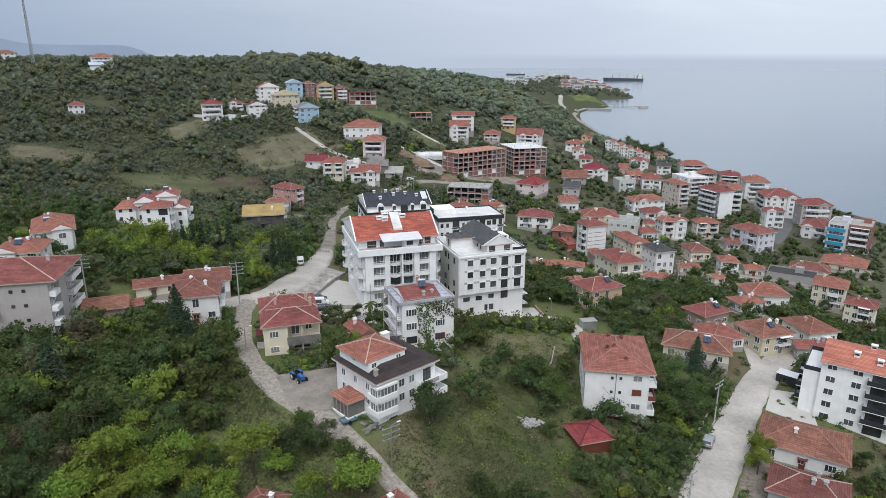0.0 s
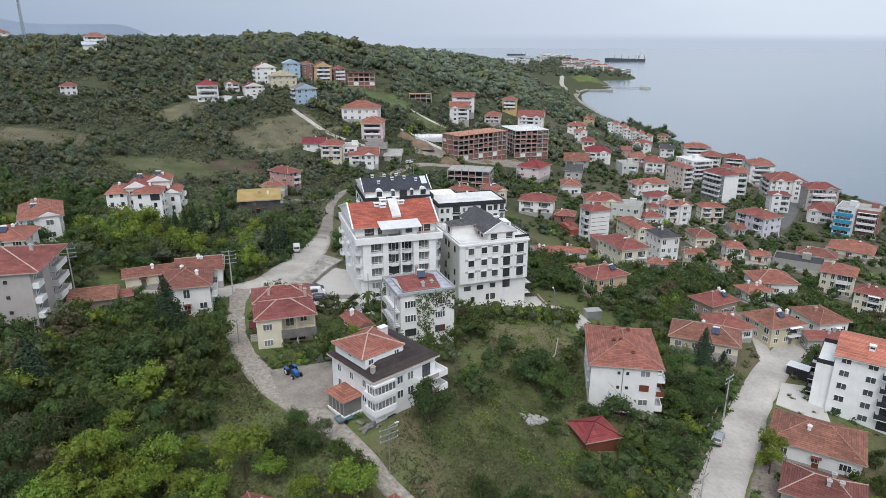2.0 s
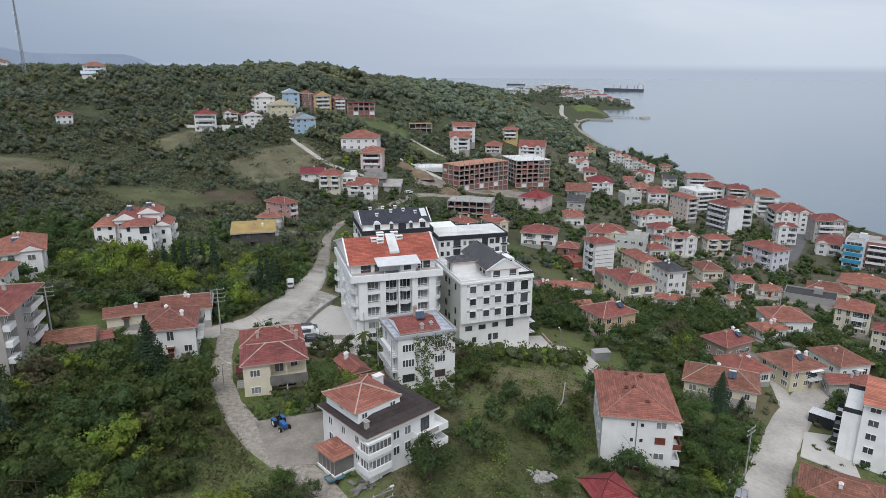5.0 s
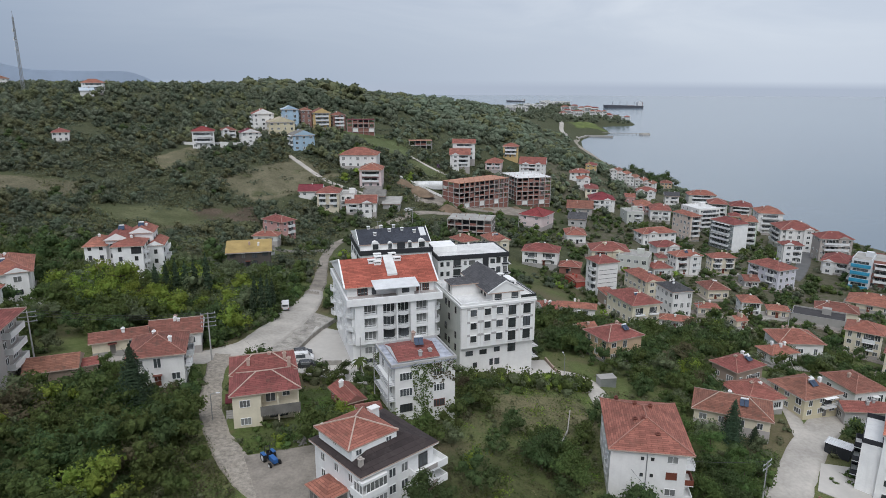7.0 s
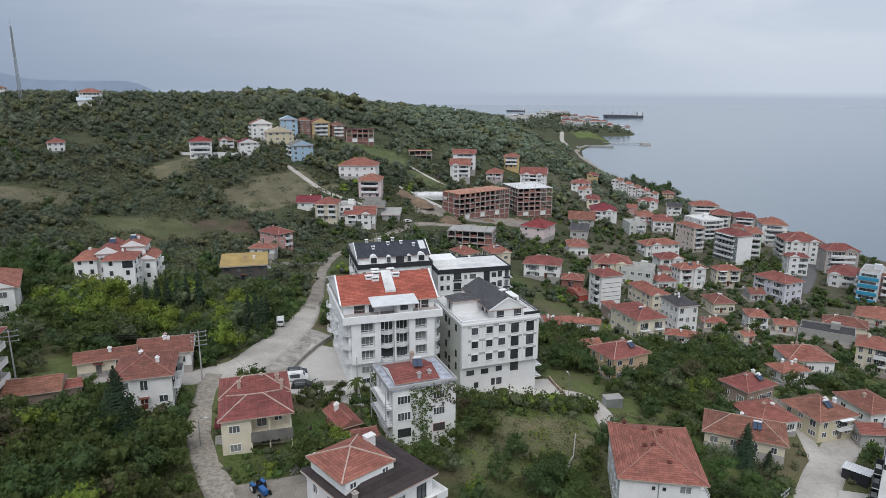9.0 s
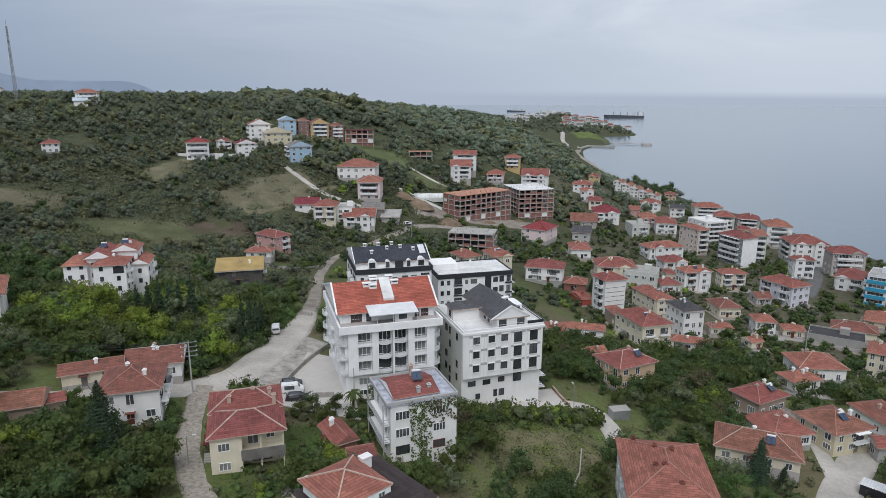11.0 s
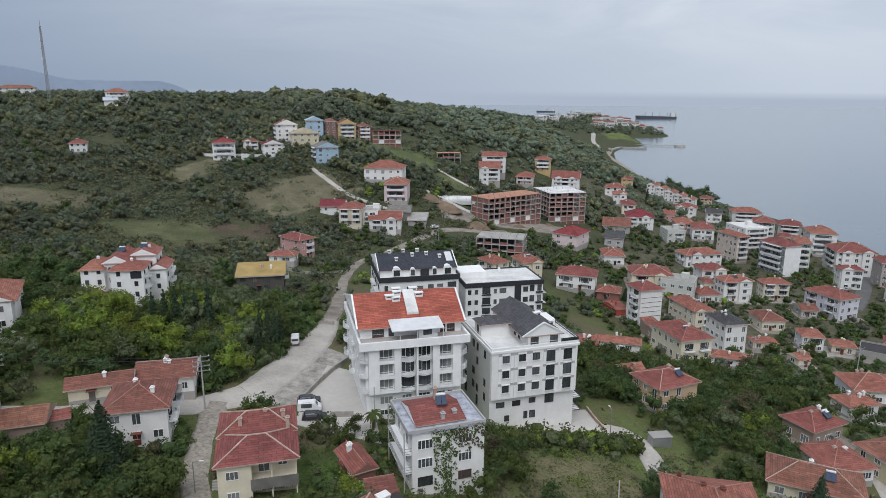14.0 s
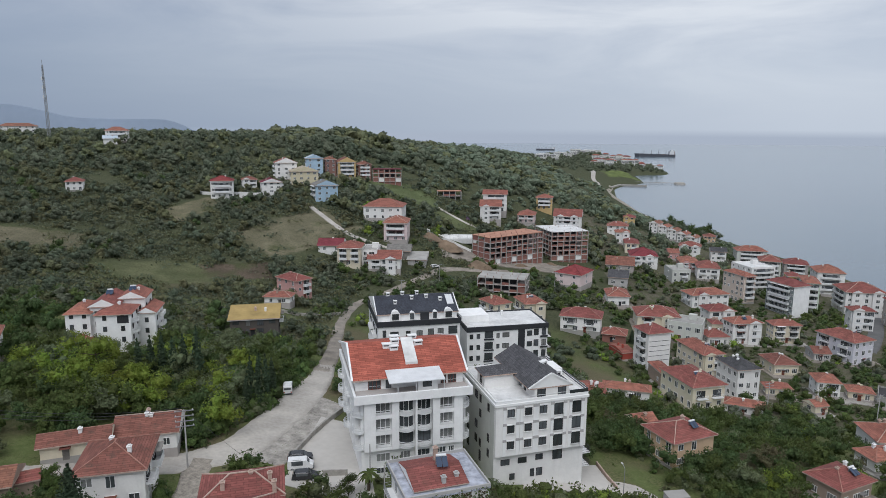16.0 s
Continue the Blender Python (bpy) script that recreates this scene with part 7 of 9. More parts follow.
def leaf_tris(rng, pos, out, size, flat=0.5):
    """Small pointed leaf sprays at pos, turned partly outwards."""
    n = len(pos)
    nrm = out * flat + rng.normal(size=(n, 3)) * (1 - flat)
    nrm /= np.linalg.norm(nrm, axis=1)[:, None] + 1e-9
    a = np.cross(nrm, rng.normal(size=(n, 3)))
    a /= np.linalg.norm(a, axis=1)[:, None] + 1e-9
    b = np.cross(nrm, a)
    s = size * rng.uniform(0.6, 1.35, (n, 1))
    k = s * rng.uniform(0.55, 0.9, (n, 1))
    v = np.stack([pos - a * s, pos + a * s * 0.6 - b * k, pos + a * s * 0.7 + b * k], 1).reshape(-1, 3)
    return v, np.arange(3 * n).reshape(n, 3)


def crown(seed, R, H, low, lobes, leaves, size, core=1, solid=0.62, reach=1.22, out=0.45, uneven=0.18):
    """Vertices, quads and triangles of a leafy crown: R wide, from low to H, made of uneven boughs thick with leaf sprays."""
    rng = np.random.default_rng(seed)
    V, T, n = [], [], 0
    vol = rng.uniform(0.55, 1.25, lobes)
    for k in range(lobes):
        a, u = k * 2.4 + rng.uniform(0, 0.8), (k * 0.618 + 0.13) % 1.0
        zc = low + (H - low) * (0.26 + 0.48 * u)
        rr = R * 0.66 * math.sqrt(max(0.03, 1 - ((u - 0.32) / 0.75) ** 2)) * rng.uniform(0.4, 1.1)
        c = np.array([math.cos(a) * rr, math.sin(a) * rr, zc])
        q = (2.6 / lobes) ** 0.33 * vol[k] ** 0.5
        r = np.array([R * rng.uniform(0.5, 0.72) * q, R * rng.uniform(0.5, 0.72) * q, (H - low) * rng.uniform(0.28, 0.40) * q])
        iv, it = ICO[core]
        cv = c + iv * r * solid * (1 + rng.normal(size=(len(iv), 1)) * uneven)
        V.append(cv), T.append(it + n)
        n += len(cv)
        m = max(3, int(leaves * vol[k] / vol.sum()))
        # sprays gather along twigs, so that the outline is feathered
        twigs = rng.normal(size=(max(3, m // 9), 3))
        twigs[:, 2] = np.abs(twigs[:, 2]) * 0.95 - 0.3
        twigs /= np.linalg.norm(twigs, axis=1)[:, None]
        d = twigs[rng.integers(0, len(twigs), m)] + rng.normal(0, 0.22, (m, 3))
        d /= np.linalg.norm(d, axis=1)[:, None]
        p = c + d * r * (solid * 0.9 + (reach - solid * 0.9) * rng.uniform(0, 1, (m, 1)) ** 0.8)
        v, t = leaf_tris(rng, p, d + np.array([0, 0, 0.35]), size, out)
        V.append(v), T.append(t + n)
        n += len(v)
    return np.concatenate(V), np.zeros((0, 4), int), np.concatenate(T)


def bramble(seed, R, H, n, size, flat=0.5):
    """A low, loose tangle of stems and leaves with no solid body."""
    rng = np.random.default_rng(seed)
    a, r = rng.uniform(0, 6.28, n), R * np.sqrt(rng.uniform(0, 1, n))
    hump = H * (1 - (r / R) ** 2) * (0.55 + 0.45 * np.sin(a * 3 + seed))
    p = np.stack([np.cos(a) * r, np.sin(a) * r, -0.1 + hump * rng.uniform(0.25, 1.0, n)], 1)
    v, t = leaf_tris(rng, p, np.tile([0.0, 0.0, 1.0], (n, 1)), size, flat)
    return v, np.zeros((0, 4), int), t


def spire(seed, R, H, low, tiers, per, size, narrow=False):
    """A conifer's crown: drooping whorls of needle sprays that narrow to the tip."""
    rng = np.random.default_rng(seed)
    V, Q, T, n = [], [], [], 0
    iv, it = ICO[1]
    for k in range(tiers):
        u = k / (tiers - 1)
        z = low + (H - low) * u
        r = R * ((1 - u) ** 0.8 if not narrow else (1 - u) ** 0.65 * (0.6 + 0.4 * min(1, 5 * u))) + 0.08
        cv = np.array([0, 0, z]) + iv * np.array([r * 0.62, r * 0.62, (H - low) / tiers * 0.8])
        V.append(cv), T.append(it + n)
        n += len(cv)
        m = max(6, int(per * (0.3 + r / R)))
        a = rng.uniform(0, 2 * math.pi, m)
        rad = r * rng.uniform(0.55, 1.1, m)
        p = np.stack([np.cos(a) * rad, np.sin(a) * rad, z + rng.uniform(-0.5, 0.5, m) * (H - low) / tiers - 0.25 * rad * (0 if narrow else 1)], 1)
        d = np.stack([np.cos(a), np.sin(a), np.full(m, 0.5)], 1)
        v, q = leaf_quads(rng, p, d, size, 0.4)
        V.append(v), Q.append(q + n)
        n += len(v)
    return np.concatenate(V), np.concatenate(Q), np.concatenate(T)


def mesh_from(name, V, Q, T, mat):
    me = bpy.data.meshes.new(name)
    nq, nt = len(Q), len(T)
    me.vertices.add(len(V))
    me.vertices.foreach_set("co", np.ascontiguousarray(V, dtype=np.float32).ravel())
    me.loops.add(nq * 4 + nt * 3)
    me.loops.foreach_set("vertex_index", np.concatenate([Q.ravel(), T.ravel()]).astype(np.int32))
    me.polygons.add(nq + nt)
    me.polygons.foreach_set("loop_start", np.concatenate([np.arange(nq) * 4, nq * 4 + np.arange(nt) * 3]).astype(np.int32))
    me.polygons.foreach_set("use_smooth", np.zeros(nq + nt, bool))
    me.materials.append(MATS[mat])
    me.update(calc_edges=True)
    return me


def trunk_bmesh(seed, H, r, limbs, spread):
    """A tapered, slightly bent trunk with a few limbs."""
    rng = random.Random(seed)
    bm = bmesh.new()
    p = Vector((0, 0, -0.6))
    for k in range(4):
        q = Vector((rng.uniform(-0.15, 0.15) * H * 0.1, rng.uniform(-0.15, 0.15) * H * 0.1, H * (k + 1) / 4))
        add_tube(bm, p, q, r * (1 - k * 0.2), r * (0.8 - k * 0.2), 7)
        if k:
            for j in range(limbs):
                a = rng.uniform(0, 6.28)
                add_tube(bm, p.lerp(q, 0.4), p + Vector((math.cos(a) * spread, math.sin(a) * spread, H * 0.28)), r * 0.4, r * 0.12, 5)
        p = q
    return bm


def tree_proto(name, crown_data, mat, H, r, limbs, spread, label, seed):
    e = thing(name, pose(0, 0, -900), label, "tree", "trees and bushes")
    part("trunk", trunk_bmesh(seed, H, r, limbs, spread), "bark", e)
    ob = new("crown", mesh_from("crown", *crown_data, mat))
    ob.parent = e
    return e


BROAD = [(3.0, 6.2, 1.1, 15), (2.6, 5.4, 0.8, 13), (3.5, 7.2, 1.3, 18), (2.2, 4.6, 0.6, 11)]
LEAF = ["leaf_green", "leaf_dark", "leaf_olive", "leaf_bright", "leaf_autumn"]
NAMES = dict(leaf_green="leafy green broadleaf tree on the grassy slope", leaf_dark="dense dark green broadleaf tree", leaf_olive="grey-green olive-like tree with loose foliage",
             leaf_bright="bright yellow-green leafy tree", leaf_autumn="brownish half-bare autumn tree")
PROTO = {}
for mi, mat in enumerate(LEAF):
    for k, (R, H, low, lobes) in enumerate(BROAD):
        PROTO[mat, k] = tree_proto("broadleaf_tree", crown(10 * mi + k, R, H, low, lobes, 2600 if mat != "leaf_autumn" else 1800, 0.05 * R / 3 + 0.085, solid=0.5), mat, H * 0.7, 0.16, 2, R * 0.6, NAMES[mat], mi * 9 + k)
for k in range(2):
    PROTO["fir", k] = tree_proto("conifer_tree", spire(60 + k, 2.9, 9.5, 0.4, 22, 105, 0.17), "needle", 9.0, 0.17, 1, 0.8, "tall dark green conifer with drooping branches", 60 + k)
    PROTO["cypress", k] = tree_proto("cypress_tree", spire(70 + k, 0.95, 7.0, 0.3, 11, 46, 0.2, True), "needle", 6.0, 0.12, 0, 0.3, "slender dark green cypress tree", 70 + k)



def tuft(seed):
    """A clump of weeds: upright narrow blades and a few broad leaves."""
    rng = np.random.default_rng(seed)
    n = 22
    base = np.stack([rng.normal(0, 0.45, n), rng.normal(0, 0.45, n), np.zeros(n)], 1)
    a = rng.uniform(0, 6.28, n)
    side = np.stack([np.cos(a), np.sin(a), np.zeros(n)], 1) * rng.uniform(0.06, 0.15, (n, 1))
    tip = base + np.stack([rng.normal(0, 0.45, n), rng.normal(0, 0.45, n), rng.uniform(0.12, 0.5, n)], 1)
    V = np.stack([base - side, base + side, tip + side * 0.6, tip - side * 0.6], 1).reshape(-1, 3)
    return V, np.arange(4 * n).reshape(n, 4), np.zeros((0, 3), int)


# merged plants, from light prototypes
LIGHT = {}
for k in range(5):
    LIGHT["mid", k] = crown(100 + k, 3.1, 5.6, 0.0, 8, 540, 0.21, solid=0.54)
    LIGHT["far", k] = crown(120 + k, 3.6, 5.0, -0.7, 4, 125, 0.36, 1, 0.74, 1.14)
    LIGHT["distant", k] = crown(130 + k, 4.2, 4.8, -0.9, 3, 60, 0.55, 1, 0.85, 1.1)
    LIGHT["bush", k] = crown(140 + k, 1.5, 1.9, -0.3, 2, 90, 0.16)
    LIGHT["shrub", k] = bramble(180 + k, 3.4, 1.5, 70, 0.34)
    LIGHT["weed", k] = tuft(160 + k)
    LIGHT["grass", k] = bramble(200 + k, 1.5, 0.85, 44, 0.17, 0.12)
    LIGHT["thorn", k] = bramble(220 + k, 2.2, 1.6, 130, 0.17, 0.3)
MERGE = {}


def merged(name, mat, kind, x, y, s, turn, z=None):
    MERGE.setdefault((name, mat), []).append((kind, x, y, gz(x, y) - 0.2 if z is None else z, s, turn))


def plot_free(x, y, margin=1.2):
    for px_, py_, c, s, a, b in PLOTS:
        dx, dy = x - px_, y - py_
        if abs(dx) < 40 and abs(dy) < 40 and abs(dx * c + dy * s) < a + margin and abs(-dx * s + dy * c) < b + margin:
            return False
    return True


ROAD_PTS = np.array([(p.x, p.y, w / 2) for line, ws in ROADS for p, w in zip(line, ws)])


def road_free(x, y, margin=1.5):
    return bool(np.all(np.hypot(ROAD_PTS[:, 0] - x, ROAD_PTS[:, 1] - y) > ROAD_PTS[:, 2] + margin))


def inside(poly, x, y):
    sgn = 0
    for (ax, ay), (bx, by) in zip(poly, poly[1:] + poly[:1]):
        k = (bx - ax) * (y - ay) - (by - ay) * (x - ax)
        if sgn == 0:
            sgn = 1 if k > 0 else -1
        elif k * sgn < 0:
            return False
    return True


# open grass and fallow: x, y, half-width, half-depth
OPEN = [(-7, 426, 15, 9), (-88, 184, 9, 5), (-28, 91, 6, 7), (-17, 84, 5, 6), (20, 134, 11, 7.5), (7, 90, 14, 11), (12, 108, 6, 8), (31, 166, 6, 8), (-21, 122, 5, 8), (-26, 114, 7, 5), (-118, 282, 20, 18), (-84, 352, 17, 26), (-96, 334, 10, 14), (-176, 293, 18, 14), (-140, 362, 10, 20), (-93, 302, 11, 9),
        (39, 243, 7, 15), (-35, 214, 6, 26), (30, 390, 44, 22), (-70, 262, 10, 10), (52, 292, 12, 12), (100, 262, 8, 8), (-55, 452, 15, 14), (-34, 446, 12, 12)]


def open_land(x, y):
    """True on the fields and meadows that are kept clear of trees; those on the hill have ragged rims."""
    rim = 1.0 if y < 240 else 1.22 + 0.5 * noise.noise((x * 0.07, y * 0.07, 21))
    return any(((x - a) / c) ** 2 + ((y - b) / d) ** 2 < rim for a, b, c, d in OPEN)


def free(x, y, margin=1.2):
    return plot_free(x, y, margin) and road_free(x, y, margin + 0.3) and not any(inside(list(c), x, y) for c in YARDS)


def tree(kind, k, x, y, s=1.0, tall=1.0):
    o = copy_thing(PROTO[kind, k], pose(x, y, gz(x, y) - 0.15, 0, 0, random.uniform(0, 360)) @ Matrix.Diagonal((s, s, s * tall, 1)))
    return o


random.seed(11)
spots = []
step = 4.0
for iy in range(int((215 - 52) / step)):
    for ix in range(-int(170 / step), int(170 / step)):
        x, y = (ix + random.uniform(-0.45, 0.45)) * step, 52 + (iy + random.uniform(-0.45, 0.45)) * step
        if abs(x) > 0.80 * y + 6 or open_land(x, y) or gz(x, y) < 3:
            continue
        dens = noise.noise((x * 0.035, y * 0.035, 5)) * 0.5 + 0.58
        if x < -8 and y < 116:
            dens = 1.0                     # the thicket below the lane
        if -104 < x < -44 and 140 < y < 205:
            dens = 0.95                    # the grove beside the road
        if 38 < x < 78 and 140 < y < 205:
            dens = max(dens, 0.92)         # gardens among the low houses
        if 10 < x < 38 and 60 < y < 106:
            dens *= 0.55
        if 61 < x < 86 and 98 < y < 126:
            continue                       # beside the white block only low plants
        if 7 < x < 42 and 138 < y < 160:
            continue                       # low hedge and forecourt only
        if random.random() < dens and free(x, y, 1.6):
            spots.append((x, y))
singles = 0
for x, y in spots:
    n = noise.noise((x * 0.05, y * 0.05, 9))
    if -46 < x < -9 and 54 < y < 83 and n > -0.5:
        mat = "leaf_bright" if random.random() < 0.88 else "leaf_green"
    elif -73 < x < -57 and 107 < y < 119:
        mat = random.choices(("leaf_olive", "leaf_autumn", "leaf_green", "leaf_bright"), (3, 1.2, 2, 1.5))[0]
    elif -84 < x < -60 and 158 < y < 176:
        mat = random.choice(("leaf_bright", "leaf_green"))
    elif -104 < x < -40 and y > 172:
        mat = random.choices(LEAF, (3, 1.5, 4, 1.6, 0.1))[0]
    elif -104 < x < -44 and y > 140:
        mat = random.choices(LEAF, (5, 3, 1.2, 1.0, 0.1))[0]
    else:
        mat = random.choices(LEAF, (5, 5, 0.8, 0.3, 0.15 if n < 0.1 else 0.5) if x < 30 else (5, 5, 0.9, 0.4, 0.2))[0]
    thick = (x < -8 and y < 116) or (-104 < x < -44 and 140 < y < 205)
    near = math.hypot(x, y - 20) < 112 and singles < 165
    s = random.uniform(0.85, 1.5) if thick else random.uniform(0.7, 1.2) * (0.95 if x > 10 and y > 140 else 1.0)
    if near:
        singles += 1
        tree(mat, random.randrange(4), x, y, s, random.uniform(0.85, 1.15))
    else:
        merged("grove", mat, ("mid", random.randrange(5)), x, y, s * random.uniform(0.85, 1.1), random.uniform(0, 6.28))
# single trees that stand out
for kind, k, x, y, s, tall in (("fir", 0, -51.9, 119, 1.3, 0.95), ("fir", 1, 57, 132, 1.0, 0.95), ("fir", 0, 61, 131, 0.6, 0.8), ("cypress", 0, -43.8, 169.0, 1.2, 1.2), ("cypress", 1, -45.6, 167.2, 1.1, 1.0), ("cypress", 0, -43.2, 172.5, 1.25, 1.25), ("cypress", 1, -43.0, 176.0, 1.2, 1.1), ("cypress", 0, -46.0, 171.0, 1.3, 1.15), ("cypress", 1, -45.4, 175.0, 1.3, 1.1),
                               ("cypress", 0, -59.7, 177, 1.6, 1.2), ("cypress", 1, -63, 177.4, 1.45, 1.1), ("cypress", 0, -65.4, 177.5, 1.4, 1.05), ("cypress", 1, -67.8, 177.6, 1.4, 1.1), ("cypress", 0, -70, 176.8, 1.35, 1.05), ("cypress", 1, -72.4, 176, 1.3, 1.0),
                               ("cypress", 1, 21.5, 118, 1.1, 0.6), ("cypress", 0, -56, 352, 0.9, 1.0), ("cypress", 1, -74, 174, 0.8, 0.8), ("fir", 1, 62, 285, 0.7, 0.8), ("fir", 0, 176, 385, 1.0, 1.0), ("fir", 1, 205, 452, 1.1, 1.1), ("cypress", 0, 121, 482, 1.5, 1.1), ("fir", 1, -61.5, 92.5, 1.4, 0.8)):
    tree(kind, k, x, y, s, tall)
for mat, k, x, y, s in (("leaf_bright", 2, -77, 168, 1.7), ("leaf_bright", 0, -72, 163, 1.4), ("leaf_bright", 1, -70, 169, 1.3), ("leaf_bright", 3, -58, 168, 1.2), ("leaf_green", 1, -20, 135, 0.7), ("leaf_dark", 0, -19.5, 139.5, 0.7), ("leaf_green", 3, -9, 138, 0.6), ("leaf_bright", 1, 57.3, 101.5, 1.15),
                        ("leaf_dark", 2, -2, 93, 1.0), ("leaf_dark", 0, 17, 114, 1.2), ("leaf_green", 2, 21, 109, 1.1), ("leaf_green", 1, 22, 116, 1.1), ("leaf_dark", 1, 19.5, 120, 1.0), ("leaf_dark", 1, 37, 99, 0.9), ("leaf_green", 0, 41, 101, 0.9),
                        ("leaf_green", 2, 44, 108, 0.9), ("leaf_autumn", 0, 5, 137, 0.8), ("leaf_dark", 3, 8, 140, 0.8)):
    tree(mat, k, x, y, s)
for mat, k, x, y, s in (("leaf_green", 0, 34.5, 105.8, 0.75), ("leaf_dark", 1, 49, 119, 1.05), ("leaf_green", 2, 51, 114, 1.1), ("leaf_dark", 2, 46.5, 107.5, 1.1), ("leaf_green", 1, 43.5, 111.5, 1.15), ("leaf_dark", 0, 47.5, 113.5, 1.1),
                        ("leaf_green", 3, 55, 124, 0.9), ("leaf_dark", 3, 39.5, 103.5, 0.9), ("leaf_green", 1, 30.5, 96.5, 0.75), ("leaf_bright", 3, 33.5, 97, 0.6), ("leaf_green", 0, 36, 95, 0.9), ("leaf_dark", 1, 40.5, 96.5, 1.0)):
    tree(mat, k, x, y, s)
for mat, k, x, y, s in (("leaf_bright", 0, 55.2, 97.2, 0.95), ("leaf_dark", 2, 40, 125, 1.0), ("leaf_green", 0, 46, 128, 0.95), ("leaf_green", 2, 50, 125.5, 0.9), ("leaf_dark", 0, 44, 119.5, 0.95), ("leaf_green", 3, 19, 99, 0.8), ("leaf_green", 1, -21.5, 90, 0.9), ("leaf_olive", 0, -17.5, 87.3, 0.85), ("leaf_green", 3, -14.5, 84.6, 0.9), ("leaf_dark", 0, -19, 85.5, 0.8), ("leaf_green", 2, -11, 81, 0.8), ("leaf_dark", 1, -1.5, 94.5, 1.45), ("leaf_dark", 0, 76, 101, 0.75), ("leaf_green", 1, 80, 98.5, 0.8), ("leaf_dark", 2, 84, 104, 0.75), ("leaf_green", 3, 73, 95, 0.8), ("leaf_bright", 2, 68, 88, 0.7), ("leaf_olive", 1, -24, 112, 0.5), ("leaf_dark", 3, -21.5, 113.5, 0.6), ("leaf_green", 0, -57, 124, 0.9), ("leaf_green", 2, -61.5, 129.5, 0.7), ("leaf_bright", 1, -64.5, 130, 0.6), ("leaf_dark", 1, -47.5, 125.5, 0.6)):
    tree(mat, k, x, y, s)


def palm(x, y, hgt):
    """A short palm: a rough trunk and a head of arching fronds."""
    e = thing("palm_tree", pose(x, y, gz(x, y)), "short fan palm with drooping green fronds", "tree", "trees and bushes")
    bm = bmesh.new()
    add_tube(bm, (0, 0, -0.5), (0.1, 0.05, hgt), 0.26, 0.2, 8)
    part("trunk", bm, "bark", e)
    rng = random.Random(int(x * 10))
    for k in range(18):
        a, up = k * 2.4, rng.uniform(-0.1, 0.9)
        bm = bmesh.new()
        d, sd = Vector((math.cos(a), math.sin(a), 0)), Vector((-math.sin(a), math.cos(a), 0))
        prev = None
        for j in range(5):
            u = j / 4
            p = Vector((0.1, 0.05, hgt)) + d * 1.9 * u + Vector((0, 0, up * 1.6 * u - 1.5 * u * u))
            wd = 0.30 * math.sin(math.pi * (0.15 + 0.8 * u))
            row = [bm.verts.new(p - sd * wd - Vector((0, 0, 0.10))), bm.verts.new(p), bm.verts.new(p + sd * wd - Vector((0, 0, 0.10)))]
            if prev:
                bm.faces.new((prev[0], row[0], row[1], prev[1]))
                bm.faces.new((prev[1], row[1], row[2], prev[2]))
            prev = row
        part("frond", bm, "leaf_green", e)


palm(-16.7, 142.0, 3.4)
palm(-82.0, 213.0, 4.0)
# the hedge before the forecourt
for k in range(60):
    x = 9 + k * 0.385
    y = 145.6 + 0.10 * (x - 9) + random.uniform(-1.3, 1.3)
    merged("hedge", "leaf_bright" if k % 9 == 0 else "leaf_green" if k % 3 else "leaf_olive", ("bush", k % 5), x, y, random.uniform(1.2, 2.1), k)
# trees beside the ivy-grown house and in the gardens downhill of the forecourt
for x, y, r in ((3.5, 146.0, 0.75), (6.5, 143.0, 0.85), (5.0, 138.5, 0.7), (9.0, 139.5, 0.8), (4.5, 133.5, 0.6), (8.5, 134.5, 0.6), (10.5, 149.5, 0.6), (-9.5, 122.5, 0.5), (-15.5, 131.0, 0.5)):
    if free(x, y, 0.6):
        merged("grove", ("leaf_dark", "leaf_green", "leaf_dark", "leaf_olive")[int(10 * x) % 4], ("mid", int(y) % 5), x, y, r, x)
for x, y, r in ((36, 184, 1.2), (41, 179, 1.0), (57, 186, 1.1), (48.5, 165, 1.1), (52.5, 160.5, 1.3), (60, 162, 1.0), (67, 193, 1.2), (40, 152, 0.8), (44, 149, 0.7), (62, 171, 1.2), (54, 172, 0.9), (46, 190, 1.2), (52, 196, 1.1), (61, 200, 1.3), (71, 183, 1.0), (76, 197, 1.1), (84, 204, 1.2), (97, 236, 1.1), (111, 239, 1.2), (94, 177, 0.8), (80, 214, 1.2), (90, 219, 1.0)):
    if free(x, y, 1.0):
        merged("grove", random.choices(("leaf_dark", "leaf_green", "leaf_olive", "leaf_autumn", "leaf_bright"), (3, 4, 2, 1, 0.6))[0], ("mid", random.randrange(5)), x, y, r, x)
# shrubs round the cream house's lawn, and ragged weeds along both edges of the lane
for x, y, r in ((-24.9, 111.4, 1.5), (-23.2, 110.4, 1.4), (-21.7, 113.3, 1.3), (-26.2, 112.4, 1.1), (-20.4, 111.6, 1.2), (-22.6, 123.5, 0.9), (-24.6, 136.4, 1.9), (-23.2, 137.0, 1.7), (-15.5, 128.6, 1.7), (-13.6, 130.2, 1.6), (-16.8, 126.6, 1.3), (-12.5, 127.5, 1.5), (-20.5, 119.5, 1.5), (-19.2, 117.2, 1.6), (-18.2, 120.2, 1.3), (-45.6, 126.4, 1.8), (-44.4, 122.8, 1.6), (-46.8, 130.5, 1.8)):
    if free(x, y, 0.1):
        merged("undergrowth", ("leaf_green", "leaf_dark", "leaf_olive")[int(y * 10) % 3], ("bush", int(-x * 10) % 5), x, y, r, y)
